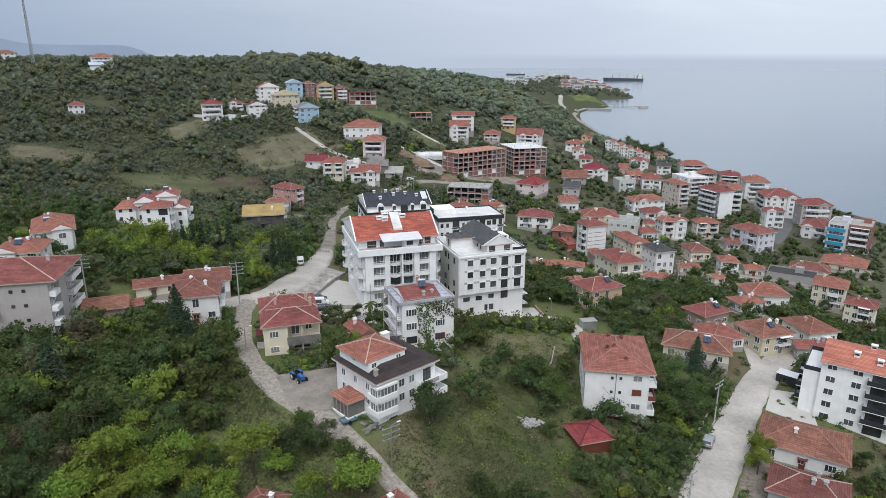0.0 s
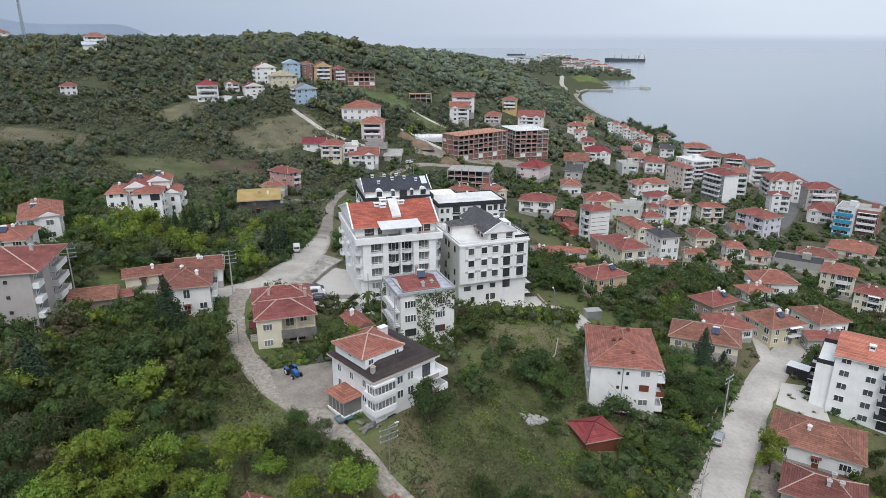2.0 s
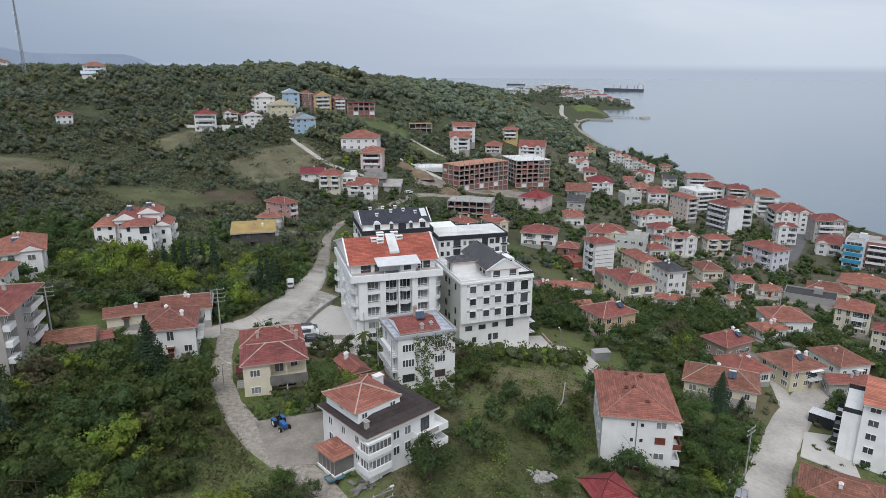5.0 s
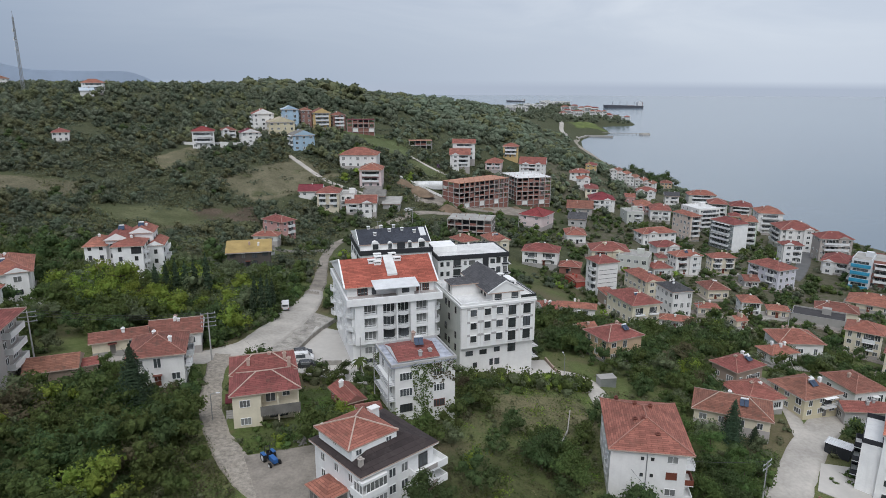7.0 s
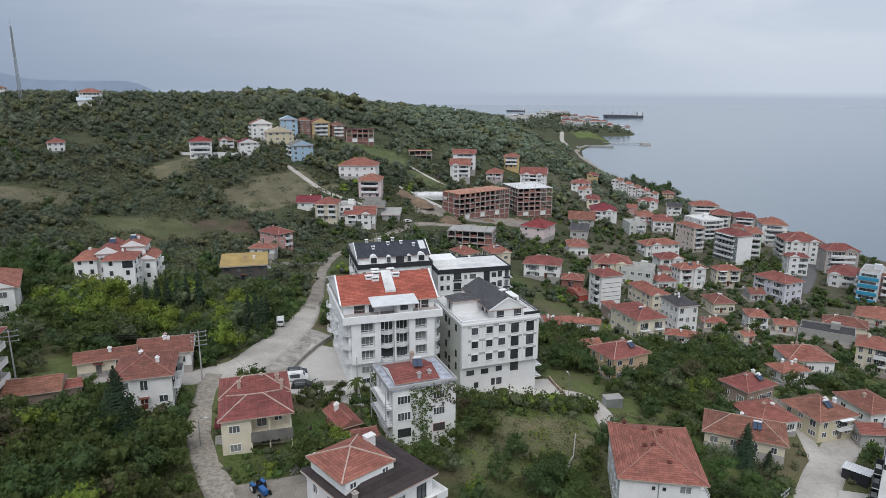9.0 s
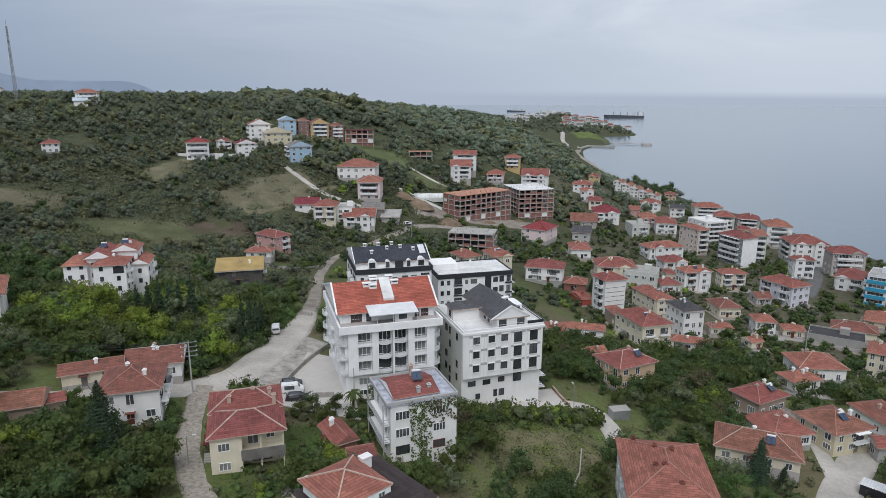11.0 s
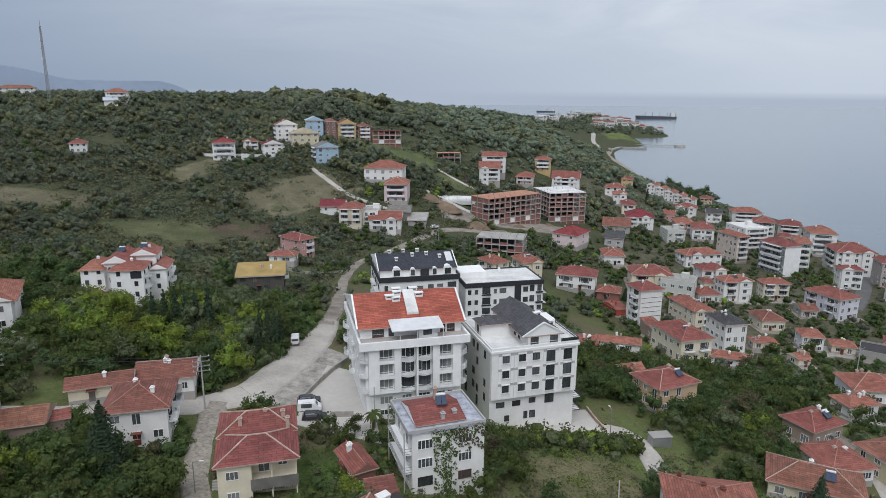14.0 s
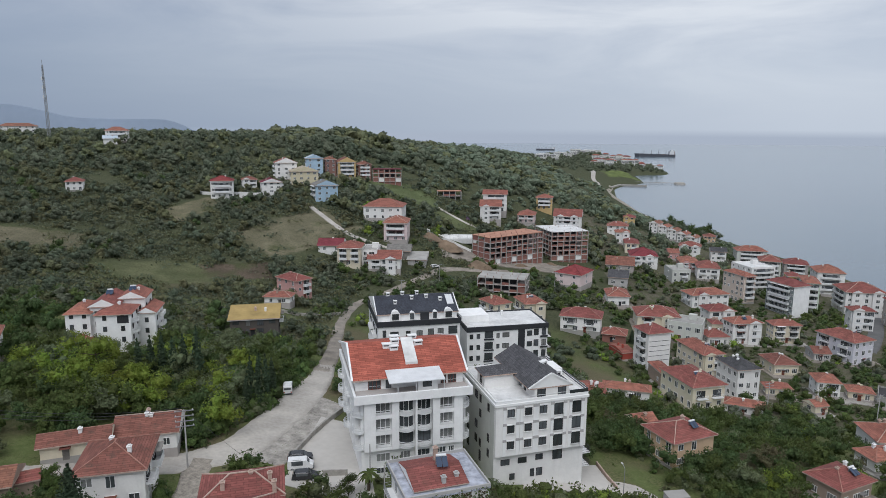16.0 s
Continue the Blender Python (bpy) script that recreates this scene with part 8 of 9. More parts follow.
LANE = ((146, -46.0), (136, -44.5), (123, -40.7), (116, -37.7), (105, -31.0), (98, -25.0), (93.5, -19.0), (86.5, -12.0), (80.5, -7.0), (73, 0.0))
for _ in range(420):
    y = random.uniform(74, 143)
    x = np.interp(y, [p[0] for p in LANE][::-1], [p[1] for p in LANE][::-1]) + random.choice((-1, 1)) * random.uniform(2.2, 3.6)
    if plot_free(x, y, 0.3) and not (-31 < x < -15 and 94 < y < 110):
        merged("weeds", random.choices(("scrub", "leaf_green", "straw", "leaf_olive"), (2, 2, 1, 1))[0], ("grass", random.randrange(5)), x, y, random.uniform(0.35, 0.85), random.uniform(0, 6.28))
# weeds along the stony strip above the retaining wall
for _ in range(130):
    y = random.uniform(149, 180)
    x = np.interp(y, (149, 160, 171, 180), (-34.2, -33.4, -32.0, -29.4)) - random.uniform(0.1, 2.2) * random.random()
    merged("weeds", random.choice(("scrub", "leaf_green", "straw")), ("grass", random.randrange(5)), x, y, random.uniform(0.3, 0.7), x)
# bushes overhanging the uphill edge of the lane
for _ in range(170):
    u = random.random()
    y = 149 + 54 * u
    x = np.interp(y, (149, 159, 168.5, 184, 203), (-49, -45.5, -42.5, -40, -42)) - random.uniform(0.0, 6.0)
    if free(x, y, 0.1) and math.hypot(x + 40.6, y - 180.5) > 4.5:
        merged("undergrowth", random.choices(("leaf_green", "leaf_dark", "leaf_olive"), (3, 3, 1))[0], ("bush", random.randrange(5)), x, y, random.uniform(0.9, 2.1), random.uniform(0, 6.28))
# undergrowth, nearer ground
for _ in range(2300):
    y = 55 + 175 * random.random() ** 0.8
    x = random.uniform(-0.8, 0.8) * y
    o = open_land(x, y)
    if gz(x, y) < 3 or not free(x, y, 0.2) or (o and random.random() < 0.86):
        continue
    mat = random.choices(("scrub", "leaf_green", "leaf_dark", "leaf_olive"), (3, 2, 1.2, 1))[0]
    merged("undergrowth", mat, ("bush", random.randrange(5)), x, y, random.uniform(0.35, 1.0) * (0.5 if o else 1), random.uniform(0, 6.28))
for _ in range(420):
    x, y = random.uniform(-80, -43), random.uniform(112, 134)
    if free(x, y, 0.1):
        merged("undergrowth", random.choices(("leaf_green", "leaf_dark", "scrub"), (3, 3, 1))[0], ("bush", random.randrange(5)), x, y, random.uniform(0.7, 1.5), random.uniform(0, 6.28))
for _ in range(700):
    x, y = random.uniform(-36, -10), random.uniform(106, 134)
    if free(x, y, 0.1):
        tall = random.random() < 0.10
        merged("weeds" if not tall else "undergrowth", random.choices(("leaf_green", "leaf_olive", "leaf_bright"), (4, 1.5, 0.6))[0], ("bush" if tall else "grass", random.randrange(5)), x, y, random.uniform(0.5, 1.1), random.uniform(0, 6.28))
# rough grass round the lane and the cream house
for _ in range(700):
    x, y = random.uniform(-38, -11), random.uniform(96, 112)
    if free(x, y, 0.1):
        merged("weeds", random.choices(("scrub", "leaf_green", "leaf_bright"), (2, 2, 1))[0], ("weed", random.randrange(5)), x, y, random.uniform(0.3, 0.8), random.uniform(0, 6.28))
# tall grass, brambles and weeds on the open lots, in patches
for _ in range(7600):
    y = random.uniform(64, 150)
    x = random.uniform(-0.62 * y, 0.62 * y)
    if not ((-8 < x < 44 or (-44 < x < 0 and y < 104 - 0.9 * (x + 30))) and free(x, y, 0.25)):
        continue
    p = noise.noise((x * 0.07, y * 0.07, 41)) + 0.35 * noise.noise((x * 0.25, y * 0.25, 43))
    if p < -0.14:
        mat = random.choices(("straw", "scrub"), (4, 1))[0]
    elif p < 0.12:
        mat = random.choices(("scrub", "leaf_olive", "straw", "leaf_green"), (2, 2, 1, 1))[0]
    else:
        mat = random.choices(("leaf_green", "leaf_bright", "leaf_olive"), (3, 1.2, 1.2))[0]
    if random.random() < (0.06 if p < 0.12 else 0.22):
        merged("weeds", mat if mat != "straw" else "leaf_autumn", ("thorn", random.randrange(5)), x, y, random.uniform(0.5, 1.2), random.uniform(0, 6.28))
    else:
        merged("weeds", mat, ("grass", random.randrange(5)), x, y, random.uniform(0.6, 1.3), random.uniform(0, 6.28))
# dark trees between the slate-roofed block and the peach house
for _ in range(60):
    x, y = random.uniform(27, 41), random.uniform(170, 206)
    if free(x, y, 1.0) and ((x - 31) / 6) ** 2 + ((y - 166) / 8) ** 2 > 1:
        merged("grove", random.choices(("leaf_dark", "leaf_green", "leaf_autumn"), (4, 2, 0.5))[0], ("mid", random.randrange(5)), x, y, random.uniform(0.8, 1.3), random.uniform(0, 6.28))
for x, y, r in ((-93, 186, 1.0), (-89, 189, 0.9), (-85, 187, 1.0), (-81, 190, 0.8), (-78, 186, 0.9), (-97, 190, 0.9), (-74, 190, 0.7), (-91, 183, 0.7)):
    merged("grove", "leaf_olive", ("mid", int(-x) % 5), x, y, r, x)
for x, y, r in ((-112, 196, 1.5), (-108, 203, 1.4), (-116, 204, 1.6), (-105, 196, 1.2), (-120, 198, 1.4)):
    merged("grove", "leaf_dark", ("mid", int(-x) % 5), x, y, r, x)
# brambles on the bank below the lane
for _ in range(420):
    x, y = random.uniform(-46, -14), random.uniform(76, 112)
    if y < 106 - 0.95 * (x + 32) and y > 92 - 0.95 * (x + 32) and free(x, y, 0.3):
        merged("weeds", random.choices(("leaf_olive", "leaf_autumn", "leaf_green", "straw"), (2, 1.2, 2, 1))[0], ("thorn", random.randrange(5)), x, y, random.uniform(0.6, 1.2), random.uniform(0, 6.28))
# shrubs of the gardens along the street
for _ in range(230):
    y = random.uniform(84, 128)
    x = 38.5 + (y - 84) * 0.62 - random.uniform(2.5, 16)
    if free(x, y, 0.4):
        merged("undergrowth", random.choices(("leaf_green", "leaf_dark", "leaf_olive", "leaf_bright"), (3, 3, 1, 0.5))[0], ("bush", random.randrange(5)), x, y, random.uniform(0.7, 1.7), random.uniform(0, 6.28))
for k in range(46):
    u = random.random()
    x, y = 176 + 30 * u + random.uniform(-16, 8), 560 + 130 * random.random()
    x = min(x, shore(y) - 12)
    if plot_free(x, y, 2.0):
        merged("shore_trees", random.choice(("leaf_dark", "wood_deep", "wood_far")), ("mid", k % 5), x, y, random.uniform(1.0, 1.9), x)
for x, y, s in ((207, 610, 2.7), (200, 604, 2.0), (194, 616, 2.0), (187, 628, 2.1), (196, 680, 2.4), (128, 455, 1.5), (170, 470, 1.3), (205, 470, 1.5), (176, 500, 1.6), (166, 512, 1.5)):
    merged("shore_trees", "leaf_dark", ("mid", int(x) % 5), x, y, s, x)
# middle distance: gardens, groves and scrub on the slopes
for _ in range(5900):
    y = random.uniform(212, 440)
    x = random.uniform(-0.82 * y, min(250, 0.72 * y))
    if shore(y) - x < 14 or open_land(x, y) or not free(x, y, 1.0):
        continue
    town = x > 40 + (y - 230) * 0.1
    hill = x < -60 and y > 235
    patch = noise.noise((x * 0.022, y * 0.03, 2)) + 0.4 * noise.noise((x * 0.08, y * 0.08, 8))
    d = patch * 0.9 + 0.84 if town else patch * 2.0 + 0.78 if hill else patch * 1.4 + 0.62
    if random.random() > d:
        continue
    shade = noise.noise((x * 0.03, y * 0.03, 31))
    if town:
        mat = random.choices(("leaf_green", "leaf_dark", "leaf_olive", "wood_far", "scrub", "leaf_bright"), (3, 4, 1, 1.5, 0.7, 0.4))[0]
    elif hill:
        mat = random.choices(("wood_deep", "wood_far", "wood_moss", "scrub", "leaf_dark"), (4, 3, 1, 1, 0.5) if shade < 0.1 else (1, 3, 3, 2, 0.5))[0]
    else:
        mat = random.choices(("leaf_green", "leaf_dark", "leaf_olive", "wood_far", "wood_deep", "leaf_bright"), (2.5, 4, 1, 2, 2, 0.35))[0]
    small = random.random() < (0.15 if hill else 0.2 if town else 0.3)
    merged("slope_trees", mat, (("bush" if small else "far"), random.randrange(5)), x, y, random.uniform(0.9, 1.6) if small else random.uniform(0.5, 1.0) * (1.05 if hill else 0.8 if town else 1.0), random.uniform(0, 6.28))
# purple-flowering shrubs beside the stepped white villa
for x, y, r in ((-1.5, 434.0, 1.5), (0.6, 435.2, 1.7), (2.4, 436.0, 1.5), (1.2, 433.2, 1.2)):
    merged("flowering_shrub", "petal_purple", ("bush", int(10 * y) % 5), x, y, r, x)
# low scrub thickening the hillside
for _ in range(4700):
    y = random.uniform(225, 470)
    x = random.uniform(-0.82 * y, 0.12 * y)
    if x > -48 and y < 330 or (open_land(x, y) and random.random() < 0.92) or not free(x, y, 0.6) or noise.noise((x * 0.022, y * 0.03, 2)) < -0.5:
        continue
    merged("slope_trees", random.choices(("scrub", "wood_moss", "wood_far", "wood_deep"), (2, 1.5, 2.5, 2.5))[0], ("shrub", random.randrange(5)), x, y, random.uniform(0.8, 2.2), random.uniform(0, 6.28))
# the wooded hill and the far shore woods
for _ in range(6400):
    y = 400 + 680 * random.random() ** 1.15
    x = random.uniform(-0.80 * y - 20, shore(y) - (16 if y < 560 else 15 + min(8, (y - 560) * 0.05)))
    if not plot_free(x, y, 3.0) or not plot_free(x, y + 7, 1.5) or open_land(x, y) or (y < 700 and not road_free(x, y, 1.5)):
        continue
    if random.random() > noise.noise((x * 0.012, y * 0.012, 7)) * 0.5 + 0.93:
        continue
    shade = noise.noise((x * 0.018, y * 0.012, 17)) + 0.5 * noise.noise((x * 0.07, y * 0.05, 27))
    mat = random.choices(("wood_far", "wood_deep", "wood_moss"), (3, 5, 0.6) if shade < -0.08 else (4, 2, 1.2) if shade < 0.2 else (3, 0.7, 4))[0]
    # towards the bay most trees take the palest haze-tinted leaf colour
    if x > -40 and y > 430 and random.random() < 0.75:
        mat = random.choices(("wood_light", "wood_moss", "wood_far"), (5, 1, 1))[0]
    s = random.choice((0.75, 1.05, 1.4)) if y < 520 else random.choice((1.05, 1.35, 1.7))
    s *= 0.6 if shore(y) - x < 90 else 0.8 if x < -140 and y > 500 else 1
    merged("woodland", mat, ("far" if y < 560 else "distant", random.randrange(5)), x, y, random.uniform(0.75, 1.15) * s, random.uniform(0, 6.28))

# broad trees among the hill houses and round the hilltop house
for x, y, s in ((-74.5, 397, 1.5), (-68, 394.5, 1.5), (-62, 396, 1.2), (-95, 414, 0.8), (-118, 402, 0.6), (-107, 404, 0.9), (-121, 424, 1.0), (-128, 428, 1.1), (-91, 446, 0.8), (-74, 450, 0.8), (-66, 456, 0.8), (-259, 498, 1.3), (-238, 503, 1.2), (-264, 491, 1.0), (-231, 496, 1.1), (-255, 507, 1.4), (-243, 510, 1.3), (-361, 566, 1.1), (-392, 588, 1.2)):
    if plot_free(x, y, 0.5):
        merged("woodland", ("wood_far", "wood_deep", "wood_moss")[int(-x) % 3], ("far", int(y) % 5), x, y, s, x)
# tall trees on the crest, and brambles under the wood's edge
for k in range(60):
    x = random.uniform(-185, -84)
    merged("woodland", random.choice(("wood_far", "wood_moss", "wood_deep")), ("distant", k % 5), x, random.uniform(632, 662), random.uniform(1.5, 2.3), x)
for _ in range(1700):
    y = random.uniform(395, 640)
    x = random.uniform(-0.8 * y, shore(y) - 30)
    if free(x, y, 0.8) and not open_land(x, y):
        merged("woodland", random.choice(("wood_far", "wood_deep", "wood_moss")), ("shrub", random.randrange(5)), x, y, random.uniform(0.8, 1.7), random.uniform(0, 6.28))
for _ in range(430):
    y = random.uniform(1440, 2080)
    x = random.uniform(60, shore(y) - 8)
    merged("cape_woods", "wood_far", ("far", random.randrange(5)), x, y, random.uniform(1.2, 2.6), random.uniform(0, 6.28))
WORDS = dict(flowering_shrub="purple-flowering climbing shrub beside a white villa", cape_woods="dark trees scattered over the cape, their colour paled with haze", grove="grove of mixed green broadleaf trees", hedge="leafy green hedge of laurel-like shrubs", undergrowth="tangled weeds, brambles and low bushes", slope_trees="scattered trees and scrub on the slopes",
             weeds="tall weeds and rough grass on the vacant lots", shore_trees="dark round-headed trees along the shore", woodland="dense dark woodland covering the hill, its colours paled with haze")
for (name, mat), rows in MERGE.items():
    V, Q, T, n = [], [], [], 0
    for (kind, k), x, y, z, s, a in rows:
        v, q, t = LIGHT[kind, k]
        c, sn = math.cos(a) * s, math.sin(a) * s
        V.append(np.stack([v[:, 0] * c - v[:, 1] * sn + x, v[:, 0] * sn + v[:, 1] * c + y, v[:, 2] * s + z], 1))
        Q.append(q + n), T.append(t + n)
        n += len(v)
    tagged(new(name, mesh_from(name, np.concatenate(V), np.concatenate(Q), np.concatenate(T), mat)), WORDS[name], "vegetation", kind="stuff")
for e in PROTO.values():
    for o in (*e.children_recursive, e):
        bpy.data.objects.remove(o)


ivy_house()


# ---- vehicles, poles, walls and other small things ----
def car(x, y, turn, paint, label, length=4.3, width=1.75, hgt=1.45, van=False):
    e = thing("van" if van else "car", pose(x, y, gz(x, y) + 0.17, 0, 0, turn), label, "van" if van else "car", "parked vehicles")
    L, W = length / 2, width / 2
    prof = [(-L, 0.25), (L, 0.25), (L, 0.8), (L * 0.55, 0.95), (L * 0.28, hgt), (-L * 0.75, hgt), (-L, 0.9)] if not van else [(-L, 0.25), (L, 0.25), (L, 0.9), (L * 0.72, 1.1), (L * 0.45, hgt), (-L * 0.96, hgt), (-L, 0.9)]
    bm = bmesh.new()
    a = [bm.verts.new((px_, -W, z)) for px_, z in prof]
    b = [bm.verts.new((px_, W, z)) for px_, z in prof]
    bm.faces.new(a), bm.faces.new(b[::-1])
    for i in range(len(prof)):
        bm.faces.new((a[i], b[i], b[(i + 1) % len(prof)], a[(i + 1) % len(prof)]))
    bmesh.ops.bevel(bm, geom=list(bm.edges), offset=0.07, segments=1, affect="EDGES")
    bmesh.ops.recalc_face_normals(bm, faces=list(bm.faces))
    part("body", bm, paint, e)
    zt, zb = hgt - 0.12, 0.92
    for sy in (-1, 1):
        part("side_window", boxes((-L * 0.68, L * 0.2, sy * (W + 0.005) - 0.01, sy * (W + 0.005) + 0.01, zb, zt)), "glass", e)
    part("windscreen", mesh_of("windscreen", boxes((-0.01, 0.01, -W * 0.85, W * 0.85, -0.3, 0.3)), "glass"), None, e, at=pose(L * (0.43 if not van else 0.6), 0, (hgt + 0.95) / 2 + 0.04, 0, -48 if not van else -38))
    part("rear_window", mesh_of("rear_window", boxes((-0.01, 0.01, -W * 0.8, W * 0.8, -0.24, 0.24)), "glass"), None, e, at=pose(-L * (0.89 if not van else 0.985), 0, (hgt + 0.95) / 2 + 0.03, 0, 28 if not van else 4))
    part("roof_panel", boxes((-L * 0.68, L * 0.2, -W * 0.78, W * 0.78, hgt + 0.002, hgt + 0.03)), paint, e)
    for sy in (-1, 1):
        part("headlight", boxes((L - 0.05, L + 0.015, sy * W * 0.72 - 0.2, sy * W * 0.72 + 0.2, 0.58, 0.74)), "tank_white", e)
        part("tail_light", boxes((-L - 0.015, -L + 0.05, sy * W * 0.8 - 0.12, sy * W * 0.8 + 0.12, 0.6, 0.88)), "red_wall", e)
        part("roof_rail", boxes((-L * 0.6, L * 0.1, sy * W * 0.84 - 0.025, sy * W * 0.84 + 0.025, hgt, hgt + 0.07)), "metal_grey", e)
    for sx in (-1, 1):
        part("bumper", boxes((sx * L - 0.08, sx * L + 0.08, -W * 0.95, W * 0.95, 0.25, 0.48)), "dark_panel", e)
    for sx in (-0.62, 0.62):
        for sy in (-1, 1):
            bm = bmesh.new()
            add_tube(bm, (sx * L, sy * (W - 0.2), 0.15), (sx * L, sy * (W + 0.01), 0.15), 0.32, 0.32, 12)
            wh = part("wheel", bm, "rubber", e)
            bm = bmesh.new()
            add_tube(bm, (sx * L, sy * (W + 0.01), 0.15), (sx * L, sy * (W + 0.03), 0.15), 0.19, 0.17, 10)
            part("rim", bm, "metal_grey", wh)


car(-29.3, 147.0, 12, "car_white", "white panel van parked by the yard wall", 4.4, 1.8, 1.85, True)
car(-30.2, 150.0, 12, "car_black", "black car parked by the yard wall")
car(-27.6, 143.6, 10, "car_black", "black car parked in the yard")
car(-41.2, 181.5, 104, "car_white", "white minibus parked beside the road", 4.8, 1.9, 2.0, True)
car(49.4, 104.6, 58, "car_silver", "silver car parked at the edge of the street")
car(-17, 350, 30, "car_white", "white car on the upper road")
car(172, 327, 50, "car_silver", "silver car parked on the shore street")
car(178, 335, 55, "car_white", "white car parked on the shore street")
car(186, 347, 55, "car_black", "black car parked on the shore street")
car(146, 306, 20, "car_white", "white car parked among the apartment blocks")
car(62, 396, 10, "car_white", "white car at the building site")


def tractor(x, y, turn):
    e = thing("tractor", pose(x, y, gz(x, y), 0, 0, turn), "small blue farm tractor standing in the yard", "tractor")
    part("bonnet", boxes((0.2, 1.9, -0.35, 0.35, 0.7, 1.35)), "car_blue", e)
    part("frame", boxes((-1.0, 1.8, -0.25, 0.25, 0.45, 0.75)), "dark_panel", e)
    part("seat", boxes((-0.8, -0.3, -0.25, 0.25, 1.0, 1.2), (-0.85, -0.75, -0.25, 0.25, 1.2, 1.65)), "rubber", e)
    for sy in (-1, 1):
        part("mudguard", boxes((-1.25, -0.1, sy * 0.75 - 0.25, sy * 0.75 + 0.25, 1.35, 1.45), (-1.3, -1.2, sy * 0.75 - 0.25, sy * 0.75 + 0.25, 0.9, 1.4)), "car_blue", e)
        for cx, r, ww in ((-0.7, 0.72, 0.2), (1.4, 0.42, 0.14)):
            bm = bmesh.new()
            add_tube(bm, (cx, sy * 0.78 - ww, r), (cx, sy * 0.78 + ww, r), r, r, 16)
            wl_ = part("wheel", bm, "rubber", e)
            bm = bmesh.new()
            add_tube(bm, (cx, sy * (0.79 + ww), r), (cx, sy * (0.81 + ww), r), r * 0.55, r * 0.5, 12)
            part("rim", bm, "tank_white", wl_)
    part("roll_bar", boxes((-1.0, -0.92, -0.45, -0.37, 1.3, 2.2), (-1.0, -0.92, 0.37, 0.45, 1.3, 2.2), (-1.0, -0.92, -0.45, 0.45, 2.2, 2.28)), "dark_panel", e)


tractor(-25.5, 105.0, -50)
e = thing("farm_trailer", pose(-15.0, 92.5, gz(-15.0, 92.5) + 0.35, 0, 0, 35), "small faded teal farm trailer beside the villa", "trailer")
part("bed", boxes((-1.2, 1.2, -0.7, 0.7, 0.1, 0.2)), "grey_wood", e)
part("side_frame", ring(-1.25, 1.25, -0.75, 0.75, 0.2, 0.5, 0.06), "teal", e)
part("drawbar", boxes((1.25, 2.3, -0.05, 0.05, 0.05, 0.15)), "teal", e)
for sy in (-1, 1):
    bm = bmesh.new()
    add_tube(bm, (0, sy * 0.8, 0), (0, sy * 0.95, 0), 0.34, 0.34, 12)
    part("wheel", bm, "rubber", e)


def pole(x, y, hgt, label, arms=2, lamp=False, twin=False, turn=0):
    e = thing("utility_pole" if not lamp else "street_lamp", pose(x, y, gz(x, y), 0, 0, turn), label, "pole" if not lamp else "lamp", "poles and lamps")
    for dx in ((-0.9, 0.9) if twin else (0,)):
        bm = bmesh.new()
        add_tube(bm, (dx, 0, -0.5), (dx, 0, hgt), 0.16 if not lamp else 0.09, 0.10 if not lamp else 0.06, 8)
        part("post", bm, "grey" if not lamp else "metal_grey", e)
    for k in range(arms):
        z = hgt - 0.3 - 0.9 * k
        part("crossarm", boxes((-1.5, 1.5, -0.06, 0.06, z - 0.07, z + 0.07)), "metal_grey", e)
        for x_ in (-1.35, 0, 1.35):
            bm = bmesh.new()
            add_tube(bm, (x_, 0, z + 0.07), (x_, 0, z + 0.33), 0.05, 0.03, 6)
            part("insulator", bm, "tank_white", e)
    if lamp:
        bm = bmesh.new()
        add_beam(bm, (0, 0, hgt - 0.05), (1.1, 0, hgt + 0.25), 0.035)
        part("arm", bm, "metal_grey", e)
        part("lamp_head", boxes((1.0, 1.6, -0.12, 0.12, hgt + 0.18, hgt + 0.30)), "tank_white", e)
    return Vector((x, y, gz(x, y) + hgt))


def cable(a, b, sag, r=0.028):
    """A sagging cable, swept as one tube."""
    bm = bmesh.new()
    a, b = Vector(a), Vector(b)
    side = (b - a).cross(Vector((0, 0, 1))).normalized() * r
    up = Vector((0, 0, r))
    rings = []
    for k in range(15):
        p = a.lerp(b, k / 14) - Vector((0, 0, sag * 4 * (k / 14) * (1 - k / 14)))
        rings.append([bm.verts.new(p + o) for o in (side, up, -side, -up)])
    for p, q in zip(rings, rings[1:]):
        for k in range(4):
            bm.faces.new((p[k], p[(k + 1) % 4], q[(k + 1) % 4], q[k]))
    tagged(new("cable", mesh_of("cable", bm, "dark_panel")), "thin dark overhead cable between poles", "cable", "overhead cables")


p1 = pole(-47.2, 142.5, 10.5, "tall concrete power pole with stacked crossarms at the junction", 4, turn=20)
p2 = pole(-76, 131, 10, "grey concrete power pole with crossarms", 3, turn=20)
p3 = pole(-110, 118, 10, "grey concrete power pole with crossarms", 2, turn=20)
p4 = pole(-7.2, 82.6, 8, "grey lamp post with three crossarms beside the lane", 3, lamp=True, turn=35)
p5 = pole(27.5, 151, 6.5, "slim grey lamp post at the forecourt", 0, lamp=True, turn=100)
p6 = pole(53.5, 112.0, 9, "grey power pole with crossarms beside the street", 2, lamp=False, turn=40)
p7 = pole(37.0, 82.0, 9, "grey power pole with lamp beside the street", 1, lamp=False, turn=40)
p8 = pole(-16.5, 143, 8, "thin grey post at the corner of the yard", 0)
p9 = pole(118, 225, 9, "grey power pole among gardens", 2, turn=20)
